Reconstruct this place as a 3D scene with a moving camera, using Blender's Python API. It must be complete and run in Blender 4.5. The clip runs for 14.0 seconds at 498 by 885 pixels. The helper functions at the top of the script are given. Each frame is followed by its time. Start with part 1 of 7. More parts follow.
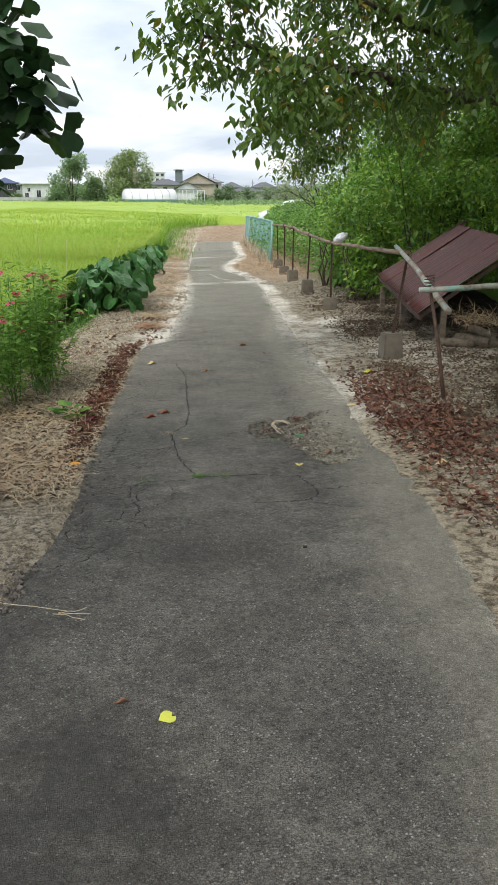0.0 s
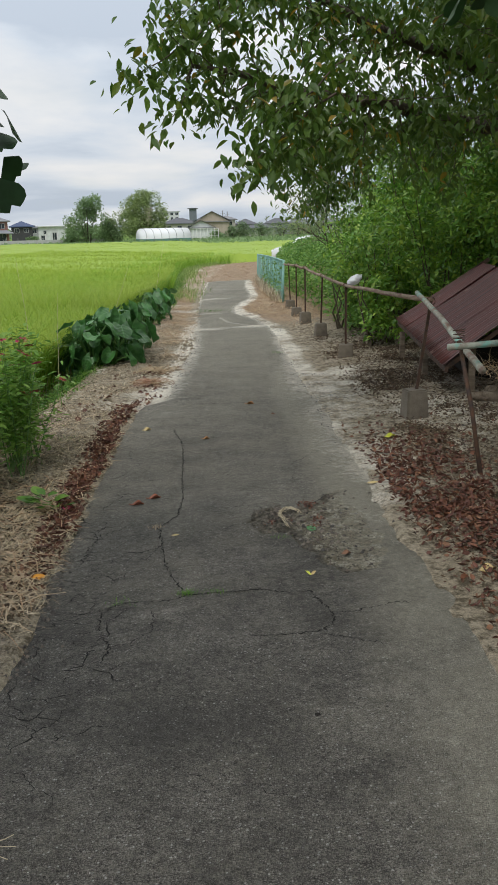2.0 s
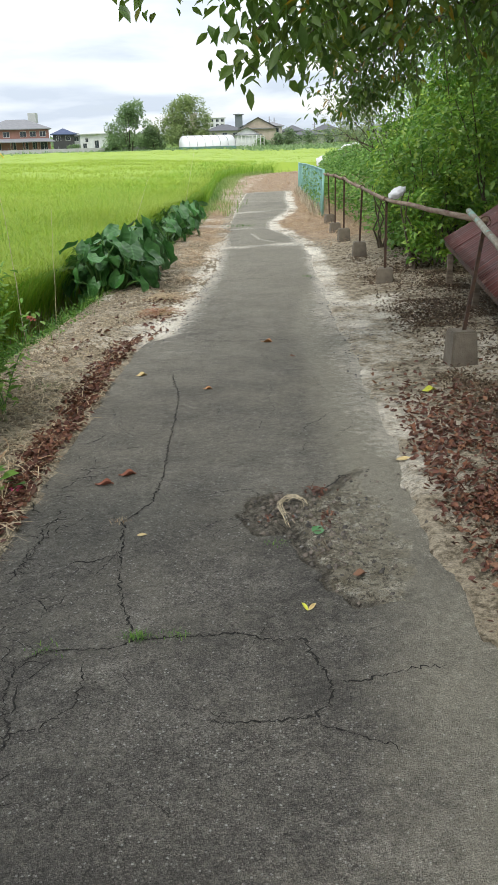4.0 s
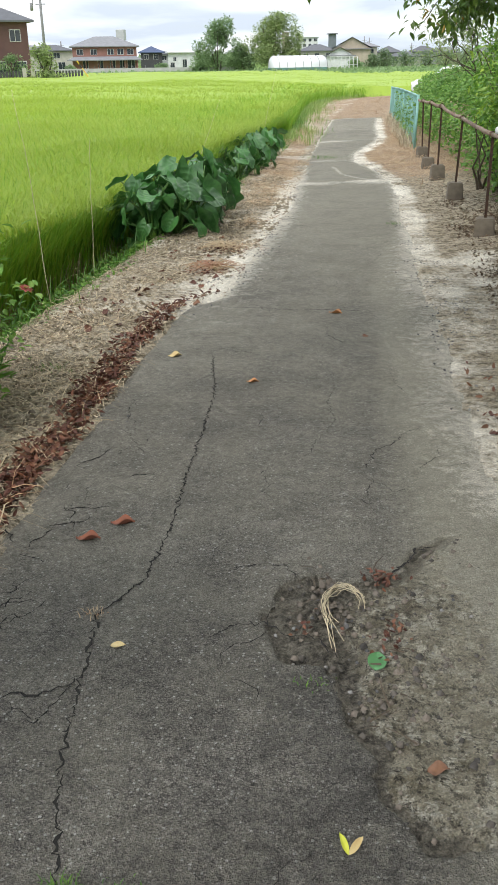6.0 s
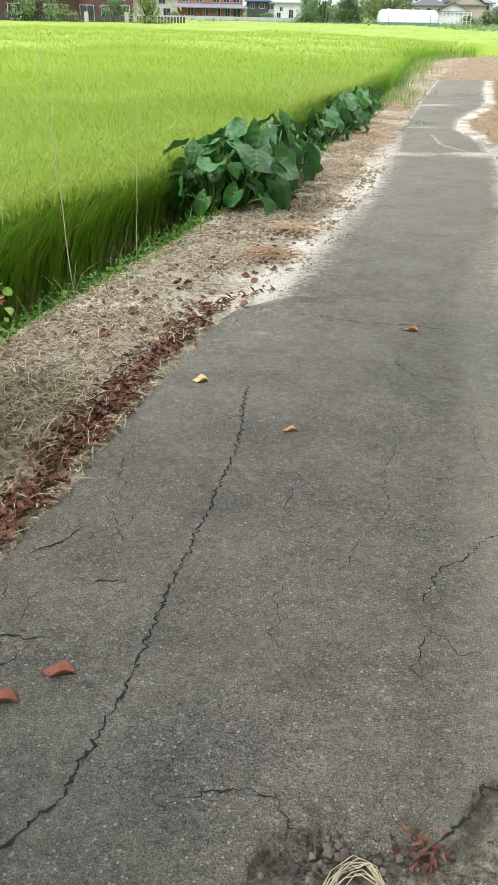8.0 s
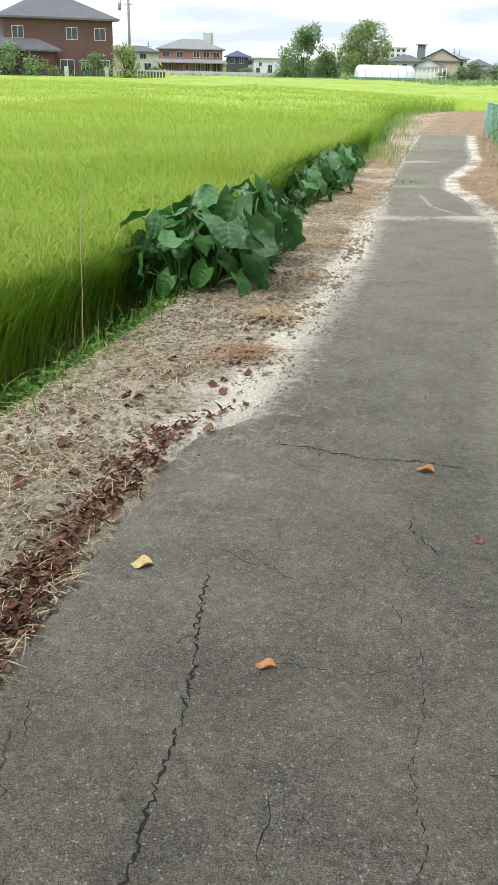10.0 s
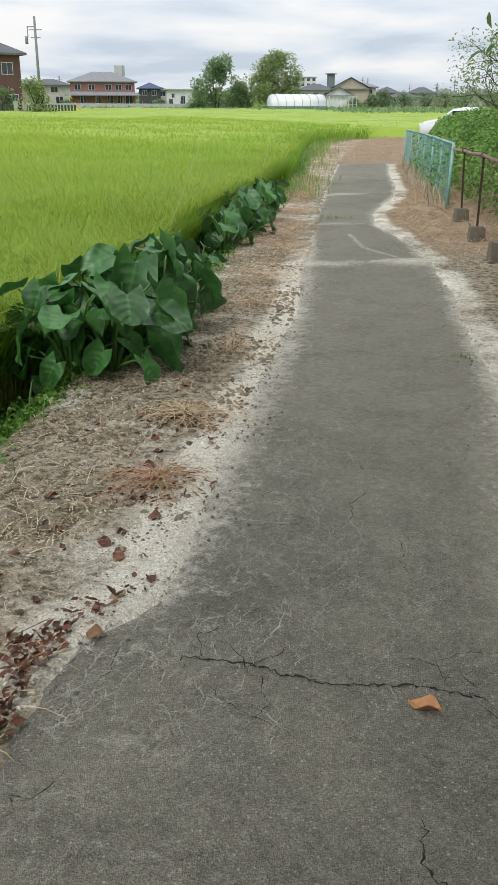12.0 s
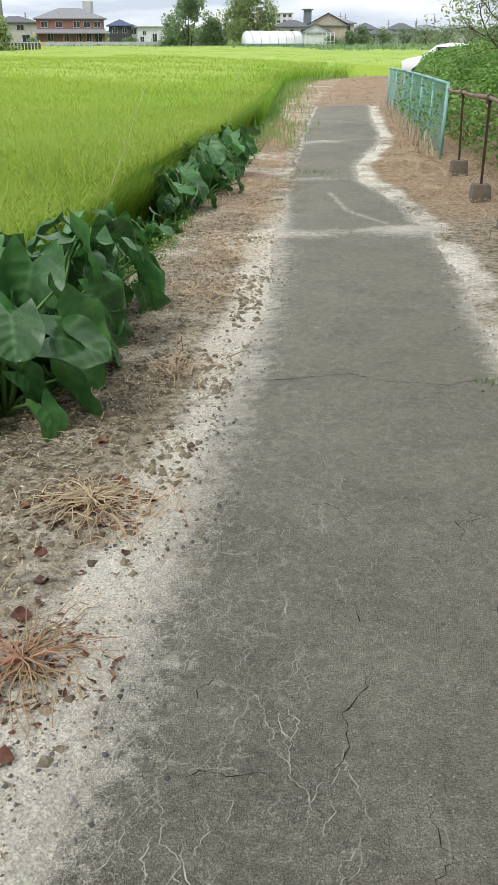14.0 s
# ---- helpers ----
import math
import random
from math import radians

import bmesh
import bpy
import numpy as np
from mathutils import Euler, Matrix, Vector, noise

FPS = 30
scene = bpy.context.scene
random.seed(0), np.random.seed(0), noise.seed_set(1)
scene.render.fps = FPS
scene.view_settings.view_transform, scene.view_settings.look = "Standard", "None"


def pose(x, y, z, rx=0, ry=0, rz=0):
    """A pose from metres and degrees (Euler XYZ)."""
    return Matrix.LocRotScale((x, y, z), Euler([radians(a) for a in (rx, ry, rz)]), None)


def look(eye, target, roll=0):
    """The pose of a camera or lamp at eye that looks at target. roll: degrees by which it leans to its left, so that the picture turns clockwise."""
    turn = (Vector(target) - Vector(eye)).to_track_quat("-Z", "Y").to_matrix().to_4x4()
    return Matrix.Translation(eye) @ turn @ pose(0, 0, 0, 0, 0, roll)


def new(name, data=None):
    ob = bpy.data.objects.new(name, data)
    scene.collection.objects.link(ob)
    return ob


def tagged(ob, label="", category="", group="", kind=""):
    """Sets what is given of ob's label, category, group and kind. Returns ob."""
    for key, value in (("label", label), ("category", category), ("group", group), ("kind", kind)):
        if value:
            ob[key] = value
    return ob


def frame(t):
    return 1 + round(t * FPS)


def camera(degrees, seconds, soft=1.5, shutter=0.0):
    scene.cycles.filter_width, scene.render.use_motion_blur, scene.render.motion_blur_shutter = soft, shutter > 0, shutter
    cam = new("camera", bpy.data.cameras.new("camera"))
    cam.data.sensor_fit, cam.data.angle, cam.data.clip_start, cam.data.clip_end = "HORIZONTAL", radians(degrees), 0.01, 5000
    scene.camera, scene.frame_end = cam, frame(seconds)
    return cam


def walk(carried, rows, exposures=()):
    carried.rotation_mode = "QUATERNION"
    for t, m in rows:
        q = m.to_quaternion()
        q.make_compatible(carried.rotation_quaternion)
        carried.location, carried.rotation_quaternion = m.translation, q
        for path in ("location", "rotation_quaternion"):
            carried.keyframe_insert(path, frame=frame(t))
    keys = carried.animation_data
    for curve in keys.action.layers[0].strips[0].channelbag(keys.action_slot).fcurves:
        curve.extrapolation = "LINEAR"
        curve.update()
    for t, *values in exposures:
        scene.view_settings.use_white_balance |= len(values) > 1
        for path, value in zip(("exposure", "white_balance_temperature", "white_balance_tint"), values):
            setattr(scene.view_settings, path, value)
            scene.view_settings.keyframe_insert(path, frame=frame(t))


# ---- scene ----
cam = camera(31.7, 14.0, 0.8)
METRES, EYE, TILT, LEAN, TURN = 9.2, 1.5, -0.5, -1.5, 0.0
ROWS = [
    (0.0, 0.0, 0.0, 0.0, -0.35, -15.39, 1.26),
    (0.5, 0.0095, 0.0276, 0.0006, 1.42, -15.44, 1.63),
    (1.0, 0.0165, 0.0504, 0.004, 1.84, -14.36, 1.84),
    (1.5, 0.0123, 0.0787, 0.0064, 1.2, -13.15, 2.25),
    (2.0, 0.0124, 0.1064, 0.0089, 0.56, -13.16, 2.92),
    (4.5, 0.0389, 0.2762, 0.0036, 5.76, -19.79, 3.12),
    (5.0, 0.0306, 0.316, 0.0025, 8.37, -20.52, 3.2),
    (5.5, 0.0303, 0.351, 0.002, 9.48, -21.79, 3.05),
    (6.0, 0.0388, 0.3844, 0.0031, 9.1, -22.81, 2.2),
    (6.5, 0.0446, 0.415, -0.0024, 9.59, -24.29, 1.43),
    (7.0, 0.0467, 0.4488, -0.001, 12.24, -25.32, 1.08),
    (9.5, 0.0117, 0.6106, 0.0031, 16.4, -24.65, -0.06),
    (10.0, 0.0076, 0.648, 0.0021, 14.26, -22.34, 0.14),
    (10.5, 0.0021, 0.6855, 0.006, 12.37, -20.37, -0.1),
    (11.0, 0.0036, 0.7245, 0.0056, 10.12, -19.74, 0.21),
    (11.5, -0.0043, 0.7604, 0.0042, 9.44, -20.09, 1.26),
    (12.0, -0.0195, 0.8013, 0.0046, 9.02, -20.69, 1.18),
    (12.5, -0.0191, 0.8476, 0.0025, 7.57, -22.1, 0.88),
    (13.0, -0.0239, 0.8904, 0.0003, 7.05, -23.36, 1.16),
    (13.5, -0.0302, 0.9344, 0.0012, 7.72, -23.92, 1.19),
    (14.0, -0.0312, 0.9807, 0.0, 7.53, -24.17, 1.45),
]
walk(cam, [(t, pose(0, 0, EYE, TILT, LEAN, TURN) @ pose(METRES * x, METRES * y, METRES * z, 90 + pitch, roll, yaw)) for t, x, y, z, yaw, pitch, roll in ROWS],
     ((0, 0.3), (0.5, 0.4), (1, 0.06), (2, -0.17), (4.5, 0.4), (5.5, 0.4), (7, 0.64), (9.5, 0.74), (10.5, 0.2), (11, 0.08), (11.5, 0.03), (13.5, 0.21), (14, 0.26)))

# ---- world, sun, exposure ----
SUN_EL, SUN_AZ = radians(52), radians(205)
world = bpy.data.worlds.new("overcast_sky")
scene.world = world
world.use_nodes = True
wt = world.node_tree
wt.nodes.clear()


def nd(tree, kind, ins=None, operation=None, data_type=None, blend_type=None, feature=None, attribute_name=None):
    n = tree.nodes.new(kind)
    if operation:
        n.operation = operation
    if data_type:
        n.data_type = data_type
    if blend_type:
        n.blend_type = blend_type
    if feature:
        n.feature = feature
    if attribute_name:
        n.attribute_name = attribute_name
    for key, val in (ins or {}).items():
        n.inputs[key].default_value = val
    return n


def build_world():
    L = wt.links.new
    out = nd(wt, "ShaderNodeOutputWorld")
    sky = nd(wt, "ShaderNodeTexSky")
    sky.sky_type, sky.sun_disc, sky.sun_elevation, sky.sun_rotation = "NISHITA", False, SUN_EL, SUN_AZ
    blue = nd(wt, "ShaderNodeBackground", ins={"Strength": 0.11})
    L(sky.outputs[0], blue.inputs[0])
    co = nd(wt, "ShaderNodeTexCoord")
    sep = nd(wt, "ShaderNodeSeparateXYZ")
    L(co.outputs["Generated"], sep.inputs[0])
    up = nd(wt, "ShaderNodeMath", operation="MAXIMUM", ins={1: 0.0})
    L(sep.outputs[2], up.inputs[0])
    add = nd(wt, "ShaderNodeMath", operation="ADD", ins={1: 0.16})
    L(up.outputs[0], add.inputs[0])
    dv = nd(wt, "ShaderNodeVectorMath", operation="DIVIDE")
    comb = nd(wt, "ShaderNodeCombineXYZ", ins={2: 1.0})
    L(add.outputs[0], comb.inputs[0])
    L(add.outputs[0], comb.inputs[1])
    L(co.outputs["Generated"], dv.inputs[0])
    L(comb.outputs[0], dv.inputs[1])
    n1 = nd(wt, "ShaderNodeTexNoise", ins={"Scale": 0.9, "Detail": 6.0, "Roughness": 0.5, "Distortion": 0.2})
    L(dv.outputs[0], n1.inputs["Vector"])
    tone = nd(wt, "ShaderNodeValToRGB")
    el = tone.color_ramp.elements
    el[0].position, el[0].color = 0.4, (0.62, 0.7, 0.81, 1)
    el[1].position, el[1].color = 0.6, (1.0, 1.0, 1.0, 1)
    e = el.new(0.47)
    e.color = (0.76, 0.83, 0.92, 1)
    L(n1.outputs[0], tone.inputs[0])
    low = nd(wt, "ShaderNodeMapRange", ins={"From Min": 0.02, "From Max": 0.4, "To Min": 0.78, "To Max": 1.06})
    L(up.outputs[0], low.inputs[0])
    dim = nd(wt, "ShaderNodeVectorMath", operation="SCALE")
    L(tone.outputs[0], dim.inputs[0])
    L(low.outputs[0], dim.inputs["Scale"])
    cloud = nd(wt, "ShaderNodeBackground", ins={"Strength": 1.15})
    L(dim.outputs[0], cloud.inputs[0])
    n2 = nd(wt, "ShaderNodeTexNoise", ins={"Scale": 0.7, "Detail": 5.0})
    L(dv.outputs[0], n2.inputs["Vector"])
    cover = nd(wt, "ShaderNodeMapRange", ins={"From Min": 0.3, "From Max": 0.45, "To Min": 0.72, "To Max": 0.98})
    L(n2.outputs[0], cover.inputs[0])
    mix = nd(wt, "ShaderNodeMixShader")
    L(cover.outputs[0], mix.inputs[0])
    L(blue.outputs[0], mix.inputs[1])
    L(cloud.outputs[0], mix.inputs[2])
    L(mix.outputs[0], out.inputs[0])


build_world()
sun = new("sun", bpy.data.lights.new("sun", "SUN"))
sun.data.energy, sun.data.angle, sun.data.color = 1.5, radians(16), (1.0, 0.96, 0.9)
sun.matrix_world = look((math.sin(SUN_AZ) * 50, math.cos(SUN_AZ) * 50, math.tan(SUN_EL) * 50), (0, 0, 0))


# ---- materials ----
def material(name, color, rough=0.8, color2=None, scale=8.0, detail=6.0, bump=0.2, bump_scale=None, metallic=0.0, island=None, each=0.0, veins=None,
             translucent=0.0, spots=None, lo=0.35, hi=0.65, spec=0.5, stretch=None):
    """A noise-mottled surface. island: list of colours picked per loose piece. spots: (colour, scale, threshold)."""
    m = bpy.data.materials.new(name)
    m.use_nodes = True
    t = m.node_tree
    L = t.links.new
    b = t.nodes["Principled BSDF"]
    b.inputs["Roughness"].default_value, b.inputs["Metallic"].default_value = rough, metallic
    b.inputs["Specular IOR Level"].default_value = spec
    co = nd(t, "ShaderNodeTexCoord")
    vec = co.outputs["Object"]
    if stretch:
        mp = nd(t, "ShaderNodeMapping", ins={"Scale": stretch})
        L(vec, mp.inputs[0])
        vec = mp.outputs[0]
    n = nd(t, "ShaderNodeTexNoise", ins={"Scale": scale, "Detail": detail, "Roughness": 0.6})
    L(vec, n.inputs["Vector"])
    mr = nd(t, "ShaderNodeMapRange", ins={"From Min": lo, "From Max": hi})
    L(n.outputs[0], mr.inputs[0])
    mx = nd(t, "ShaderNodeMix", data_type="RGBA")
    c2 = color2 or tuple(c * 0.6 for c in color)
    mx.inputs[6].default_value, mx.inputs[7].default_value = (*color, 1), (*c2, 1)
    L(mr.outputs[0], mx.inputs[0])
    col = mx.outputs[2]
    if island:
        g = nd(t, "ShaderNodeNewGeometry")
        r = nd(t, "ShaderNodeValToRGB")
        els = r.color_ramp.elements
        for i, c in enumerate(island):
            e = els[i] if i < 2 else els.new(0.5)
            e.color = (*c, 1)
        for i in range(len(island)):
            els[i].position = i / len(island) if len(island) < 12 else 0.955 * i / (len(island) - 2) if i < len(island) - 1 else 0.985
        for i, c in enumerate(island):
            els[i].color = (*c, 1)
        r.color_ramp.interpolation = "LINEAR"
        L(g.outputs["Random Per Island"], r.inputs[0])
        m2 = nd(t, "ShaderNodeMix", data_type="RGBA", blend_type="MULTIPLY", ins={0: 1.0})
        L(r.outputs[0], m2.inputs[6])
        L(col, m2.inputs[7])
        col = m2.outputs[2]
    if each:
        oi = nd(t, "ShaderNodeObjectInfo")
        er = nd(t, "ShaderNodeMapRange", ins={"To Min": 1 - each, "To Max": 1 + each})
        L(oi.outputs["Random"], er.inputs[0])
        sc = nd(t, "ShaderNodeVectorMath", operation="SCALE")
        L(col, sc.inputs[0])
        L(er.outputs[0], sc.inputs["Scale"])
        col = sc.outputs[0]
    if veins:
        va = nd(t, "ShaderNodeAttribute", attribute_name="vein")
        vx = nd(t, "ShaderNodeMix", data_type="RGBA")
        vx.inputs[7].default_value = (*veins, 1)
        L(va.outputs["Fac"], vx.inputs[0])
        L(col, vx.inputs[6])
        col = vx.outputs[2]
    if spots:
        v = nd(t, "ShaderNodeTexNoise", ins={"Scale": spots[1], "Detail": 4.0, "Roughness": 0.65})
        L(co.outputs["Object"], v.inputs["Vector"])
        sr = nd(t, "ShaderNodeMapRange", ins={"From Min": spots[2], "From Max": spots[2] + 0.08})
        L(v.outputs[0], sr.inputs[0])
        m3 = nd(t, "ShaderNodeMix", data_type="RGBA")
        m3.inputs[7].default_value = (*spots[0], 1)
        L(sr.outputs[0], m3.inputs[0])
        L(col, m3.inputs[6])
        col = m3.outputs[2]
    L(col, b.inputs["Base Color"])
    if bump:
        n2 = nd(t, "ShaderNodeTexNoise", ins={"Scale": bump_scale or scale * 4, "Detail": 4.0})
        L(vec, n2.inputs["Vector"])
        bp = nd(t, "ShaderNodeBump", ins={"Strength": bump, "Distance": 0.02})
        L(n2.outputs[0], bp.inputs["Height"])
        L(bp.outputs[0], b.inputs["Normal"])
    if translucent:
        tr = nd(t, "ShaderNodeBsdfTranslucent")
        L(col, tr.inputs[0])
        ms = nd(t, "ShaderNodeMixShader", ins={0: translucent})
        L(b.outputs[0], ms.inputs[1])
        L(tr.outputs[0], ms.inputs[2])
        L(ms.outputs[0], t.nodes["Material Output"].inputs[0])
    return m


def leafy(name, tints, rough=0.5, translucent=0.3, spec=0.4):
    return material(name, (1, 1, 1), rough, (0.75, 0.78, 0.7), 30, 3, 0, island=tints, translucent=translucent, spec=spec)


M_TREE_LEAF = leafy("tree_leaf", [(0.096, 0.177, 0.029), (0.073, 0.146, 0.025), (0.129, 0.226, 0.036), (0.081, 0.161, 0.033), (0.169, 0.257, 0.040), (0.105, 0.202, 0.033), (0.073, 0.137, 0.025), (0.137, 0.226, 0.040), (0.113, 0.186, 0.033), (0.186, 0.257, 0.040), (0.096, 0.169, 0.033), (0.073, 0.146, 0.033), (0.129, 0.209, 0.040), (0.105, 0.177, 0.033), (0.363, 0.242, 0.025)], 0.34, 0.4, 0.5)
M_GINKGO = leafy("ginkgo_leaf", [(0.018, 0.06, 0.02), (0.026, 0.072, 0.024), (0.036, 0.085, 0.028)], 0.5, 0.2)
# broad dark patches in the leaf tint stand for shaded clumps and older leaves
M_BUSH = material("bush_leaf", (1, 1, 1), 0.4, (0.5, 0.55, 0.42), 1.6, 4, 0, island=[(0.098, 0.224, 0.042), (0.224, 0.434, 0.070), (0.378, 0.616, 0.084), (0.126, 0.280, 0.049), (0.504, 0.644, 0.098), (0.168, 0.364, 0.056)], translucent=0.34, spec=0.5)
M_VINE = leafy("vine_leaf", [(0.1, 0.22, 0.04), (0.2, 0.39, 0.08), (0.29, 0.47, 0.1), (0.13, 0.28, 0.06)], 0.5, 0.35)
# far leaf tints are paled to put distance haze into the colour
M_FARLEAF = leafy("far_leaf", [(0.24, 0.36, 0.16), (0.3, 0.43, 0.2), (0.36, 0.48, 0.24), (0.19, 0.3, 0.14)], 0.6, 0.4)
M_FARLEAF2 = leafy("far_leaf_olive", [(0.3, 0.39, 0.15), (0.37, 0.46, 0.19), (0.42, 0.5, 0.22), (0.25, 0.33, 0.14)], 0.6, 0.4)
M_FARDARK = leafy("far_leaf_dark", [(0.15, 0.24, 0.13), (0.2, 0.29, 0.15), (0.26, 0.34, 0.18)], 0.6, 0.35)
M_RICE = leafy("rice_blade", [(0.19, 0.41, 0.04), (0.24, 0.47, 0.045), (0.31, 0.52, 0.05), (0.21, 0.43, 0.04), (0.39, 0.54, 0.07)], 0.5, 0.42)
M_RICE_TOP = leafy("rice_tip", [(0.38, 0.53, 0.06), (0.44, 0.57, 0.07), (0.5, 0.59, 0.1), (0.4, 0.55, 0.06)], 0.55, 0.45)
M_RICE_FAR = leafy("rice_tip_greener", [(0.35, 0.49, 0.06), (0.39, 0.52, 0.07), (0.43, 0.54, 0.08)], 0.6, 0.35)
M_RANK = leafy("rank_grass", [(0.2, 0.33, 0.07), (0.28, 0.4, 0.1), (0.36, 0.42, 0.16), (0.24, 0.36, 0.08)], 0.6)
M_WEED = leafy("weed_leaf", [(0.08, 0.2, 0.03), (0.14, 0.31, 0.045), (0.06, 0.15, 0.025), (0.2, 0.36, 0.06)], 0.5)
M_ZLEAF = leafy("flower_leaf", [(0.130, 0.294, 0.043), (0.190, 0.380, 0.060), (0.268, 0.449, 0.086)], 0.55, 0.35)
M_TARO = material("taro_leaf", (0.036, 0.125, 0.03), 0.4, (0.07, 0.2, 0.045), 9, 4, 0.14, 30, translucent=0.18, spec=0.6, each=0.4, veins=(0.1, 0.23, 0.08))
M_TARO_STEM = material("taro_stem", (0.11, 0.22, 0.05), 0.5, (0.1, 0.22, 0.05), 12, 3, 0.1)
M_PETAL_PINK = material("pink_petal", (0.75, 0.08, 0.22), 0.6, (0.6, 0.05, 0.18), 40, 2, 0, translucent=0.2)
M_PETAL_RED = material("faded_red_petal", (0.4, 0.06, 0.06), 0.7, (0.3, 0.08, 0.05), 40, 2, 0)
M_PETAL_ORANGE = material("orange_petal", (0.85, 0.38, 0.03), 0.6, (0.7, 0.3, 0.02), 40, 2, 0)
M_SEED = material("flower_centre", (0.3, 0.16, 0.03), 0.8, (0.2, 0.1, 0.02), 60, 2, 0.3)
M_BARK = material("bark", (0.11, 0.085, 0.065), 0.9, (0.06, 0.045, 0.035), 14, 6, 0.6, 40, spots=((0.2, 0.2, 0.17), 9, 0.62))
M_TWIG = material("twig", (0.1, 0.075, 0.05), 0.85, None, 20, 4, 0.3)
M_LITTER = material("dead_leaf", (1, 1, 1), 0.65, (0.6, 0.55, 0.5), 60, 3, 0.3, island=[(0.034, 0.024, 0.015), (0.306, 0.230, 0.145), (0.102, 0.064, 0.034), (0.145, 0.095, 0.053), (0.072, 0.049, 0.029), (0.204, 0.140, 0.085), (0.111, 0.058, 0.029), (0.178, 0.136, 0.089)])
M_LITTER_RED = material("red_dead_leaf", (1, 1, 1), 0.6, (0.65, 0.6, 0.55), 60, 3, 0.3, island=[(0.170, 0.060, 0.034), (0.102, 0.038, 0.025), (0.255, 0.102, 0.051), (0.060, 0.027, 0.019), (0.289, 0.145, 0.076), (0.128, 0.047, 0.030)])
M_MULCH = material("dry_mulch", (1, 1, 1), 0.85, (0.7, 0.65, 0.6), 25, 3, 0.2, island=[(0.504, 0.435, 0.315), (0.672, 0.588, 0.435), (0.392, 0.336, 0.239), (0.784, 0.700, 0.532), (0.308, 0.245, 0.168)])
M_STRAW = material("straw", (1, 1, 1), 0.7, (0.8, 0.75, 0.7), 20, 3, 0, island=[(0.5, 0.385, 0.23), (0.58, 0.46, 0.29), (0.4, 0.29, 0.17), (0.62, 0.51, 0.34), (0.44, 0.28, 0.16)])
M_STRAW_PALE = material("pale_straw", (0.66, 0.58, 0.4), 0.7, (0.5, 0.42, 0.28), 30, 3, 0)
M_STRAW_GREY = material("grey_straw", (1, 1, 1), 0.8, (0.8, 0.75, 0.7), 20, 3, 0, island=[(0.625, 0.512, 0.338), (0.725, 0.613, 0.425), (0.475, 0.375, 0.237)])
M_PINKSTEM = material("dry_pink_stem", (0.44, 0.22, 0.15), 0.7, (0.4, 0.3, 0.16), 9, 3, 0)
M_CONCRETE = material("weathered_concrete", (0.2, 0.17, 0.13), 0.9, (0.12, 0.1, 0.075), 7, 8, 0.5, 90, spots=((0.14, 0.12, 0.09), 5, 0.6))
M_CLOD = material("soil_clod", (0.31, 0.27, 0.2), 0.95, (0.2, 0.17, 0.12), 30, 5, 0.5, island=[(0.8, 0.8, 0.8), (1.3, 1.25, 1.2), (0.45, 0.41, 0.38), (1.0, 0.95, 0.88)])
M_CRUMB = material("asphalt_crumb", (0.1, 0.092, 0.082), 0.9, (0.06, 0.055, 0.05), 40, 4, 0.4, island=[(0.7, 0.7, 0.7), (1.3, 1.25, 1.2), (2.2, 2.0, 1.8)])
M_PEBBLE = material("pebble", (0.4, 0.39, 0.37), 0.85, (0.24, 0.23, 0.22), 30, 4, 0.3, island=[(0.5, 0.5, 0.5), (1.0, 0.98, 0.95), (0.3, 0.3, 0.31)])
M_RUST = material("rusty_iron", (0.05, 0.036, 0.03), 0.75, (0.12, 0.062, 0.036), 18, 8, 0.4, 80, metallic=0.2)
M_RAIL = material("weathered_rail", (0.3, 0.235, 0.17), 0.8, (0.15, 0.075, 0.05), 6, 8, 0.4, 60, stretch=(4, 0.8, 4))
M_GREENPIPE = material("peeling_green_pipe", (0.42, 0.47, 0.4), 0.6, (0.17, 0.1, 0.07), 8, 7, 0.3, 60, spots=((0.2, 0.42, 0.36), 6, 0.56))
M_WIRE = material("fence_green", (0.2, 0.42, 0.38), 0.5, (0.28, 0.5, 0.46), 5, 5, 0.1, spots=((0.16, 0.1, 0.06), 7, 0.66))
M_BAG = material("white_plastic", (0.9, 0.91, 0.92), 0.35, (0.8, 0.82, 0.85), 8, 3, 0.1, translucent=0.15)
M_ROOFRED = material("rusted_red_sheet", (0.14, 0.028, 0.021), 0.42, (0.06, 0.016, 0.013), 2.5, 8, 0.15, 40, metallic=0.1, spots=((0.3, 0.19, 0.165), 2.6, 0.63), stretch=(0.4, 6, 0.4))
M_OLDWOOD = material("old_wood", (0.24, 0.19, 0.14), 0.85, (0.12, 0.09, 0.06), 5, 7, 0.5, 40, stretch=(1, 6, 6))
M_CRACK = material("crack_dark", (0.012, 0.011, 0.01), 1.0, (0.028, 0.025, 0.021), 30, 4, 0)
M_DUST = material("crack_dust", (0.5, 0.47, 0.41), 1.0, (0.34, 0.32, 0.27), 30, 4, 0)
M_CAR = material("white_car_paint", (0.8, 0.81, 0.82), 0.25, (0.77, 0.78, 0.79), 2, 2, 0)
M_GLASS = material("dark_glass", (0.03, 0.04, 0.05), 0.08, (0.05, 0.06, 0.07), 1, 2, 0)
M_TYRE = material("tyre", (0.02, 0.02, 0.02), 0.8, None, 20, 3, 0.2)
M_YELLOW = material("yellow_guard", (0.75, 0.5, 0.03), 0.5, (0.6, 0.4, 0.03), 8, 2, 0)
M_BLACK = material("black_band", (0.02, 0.02, 0.02), 0.6, None, 8, 2, 0)
M_POLE = material("concrete_pole", (0.25, 0.25, 0.26), 0.8, (0.18, 0.18, 0.19), 4, 4, 0.1)
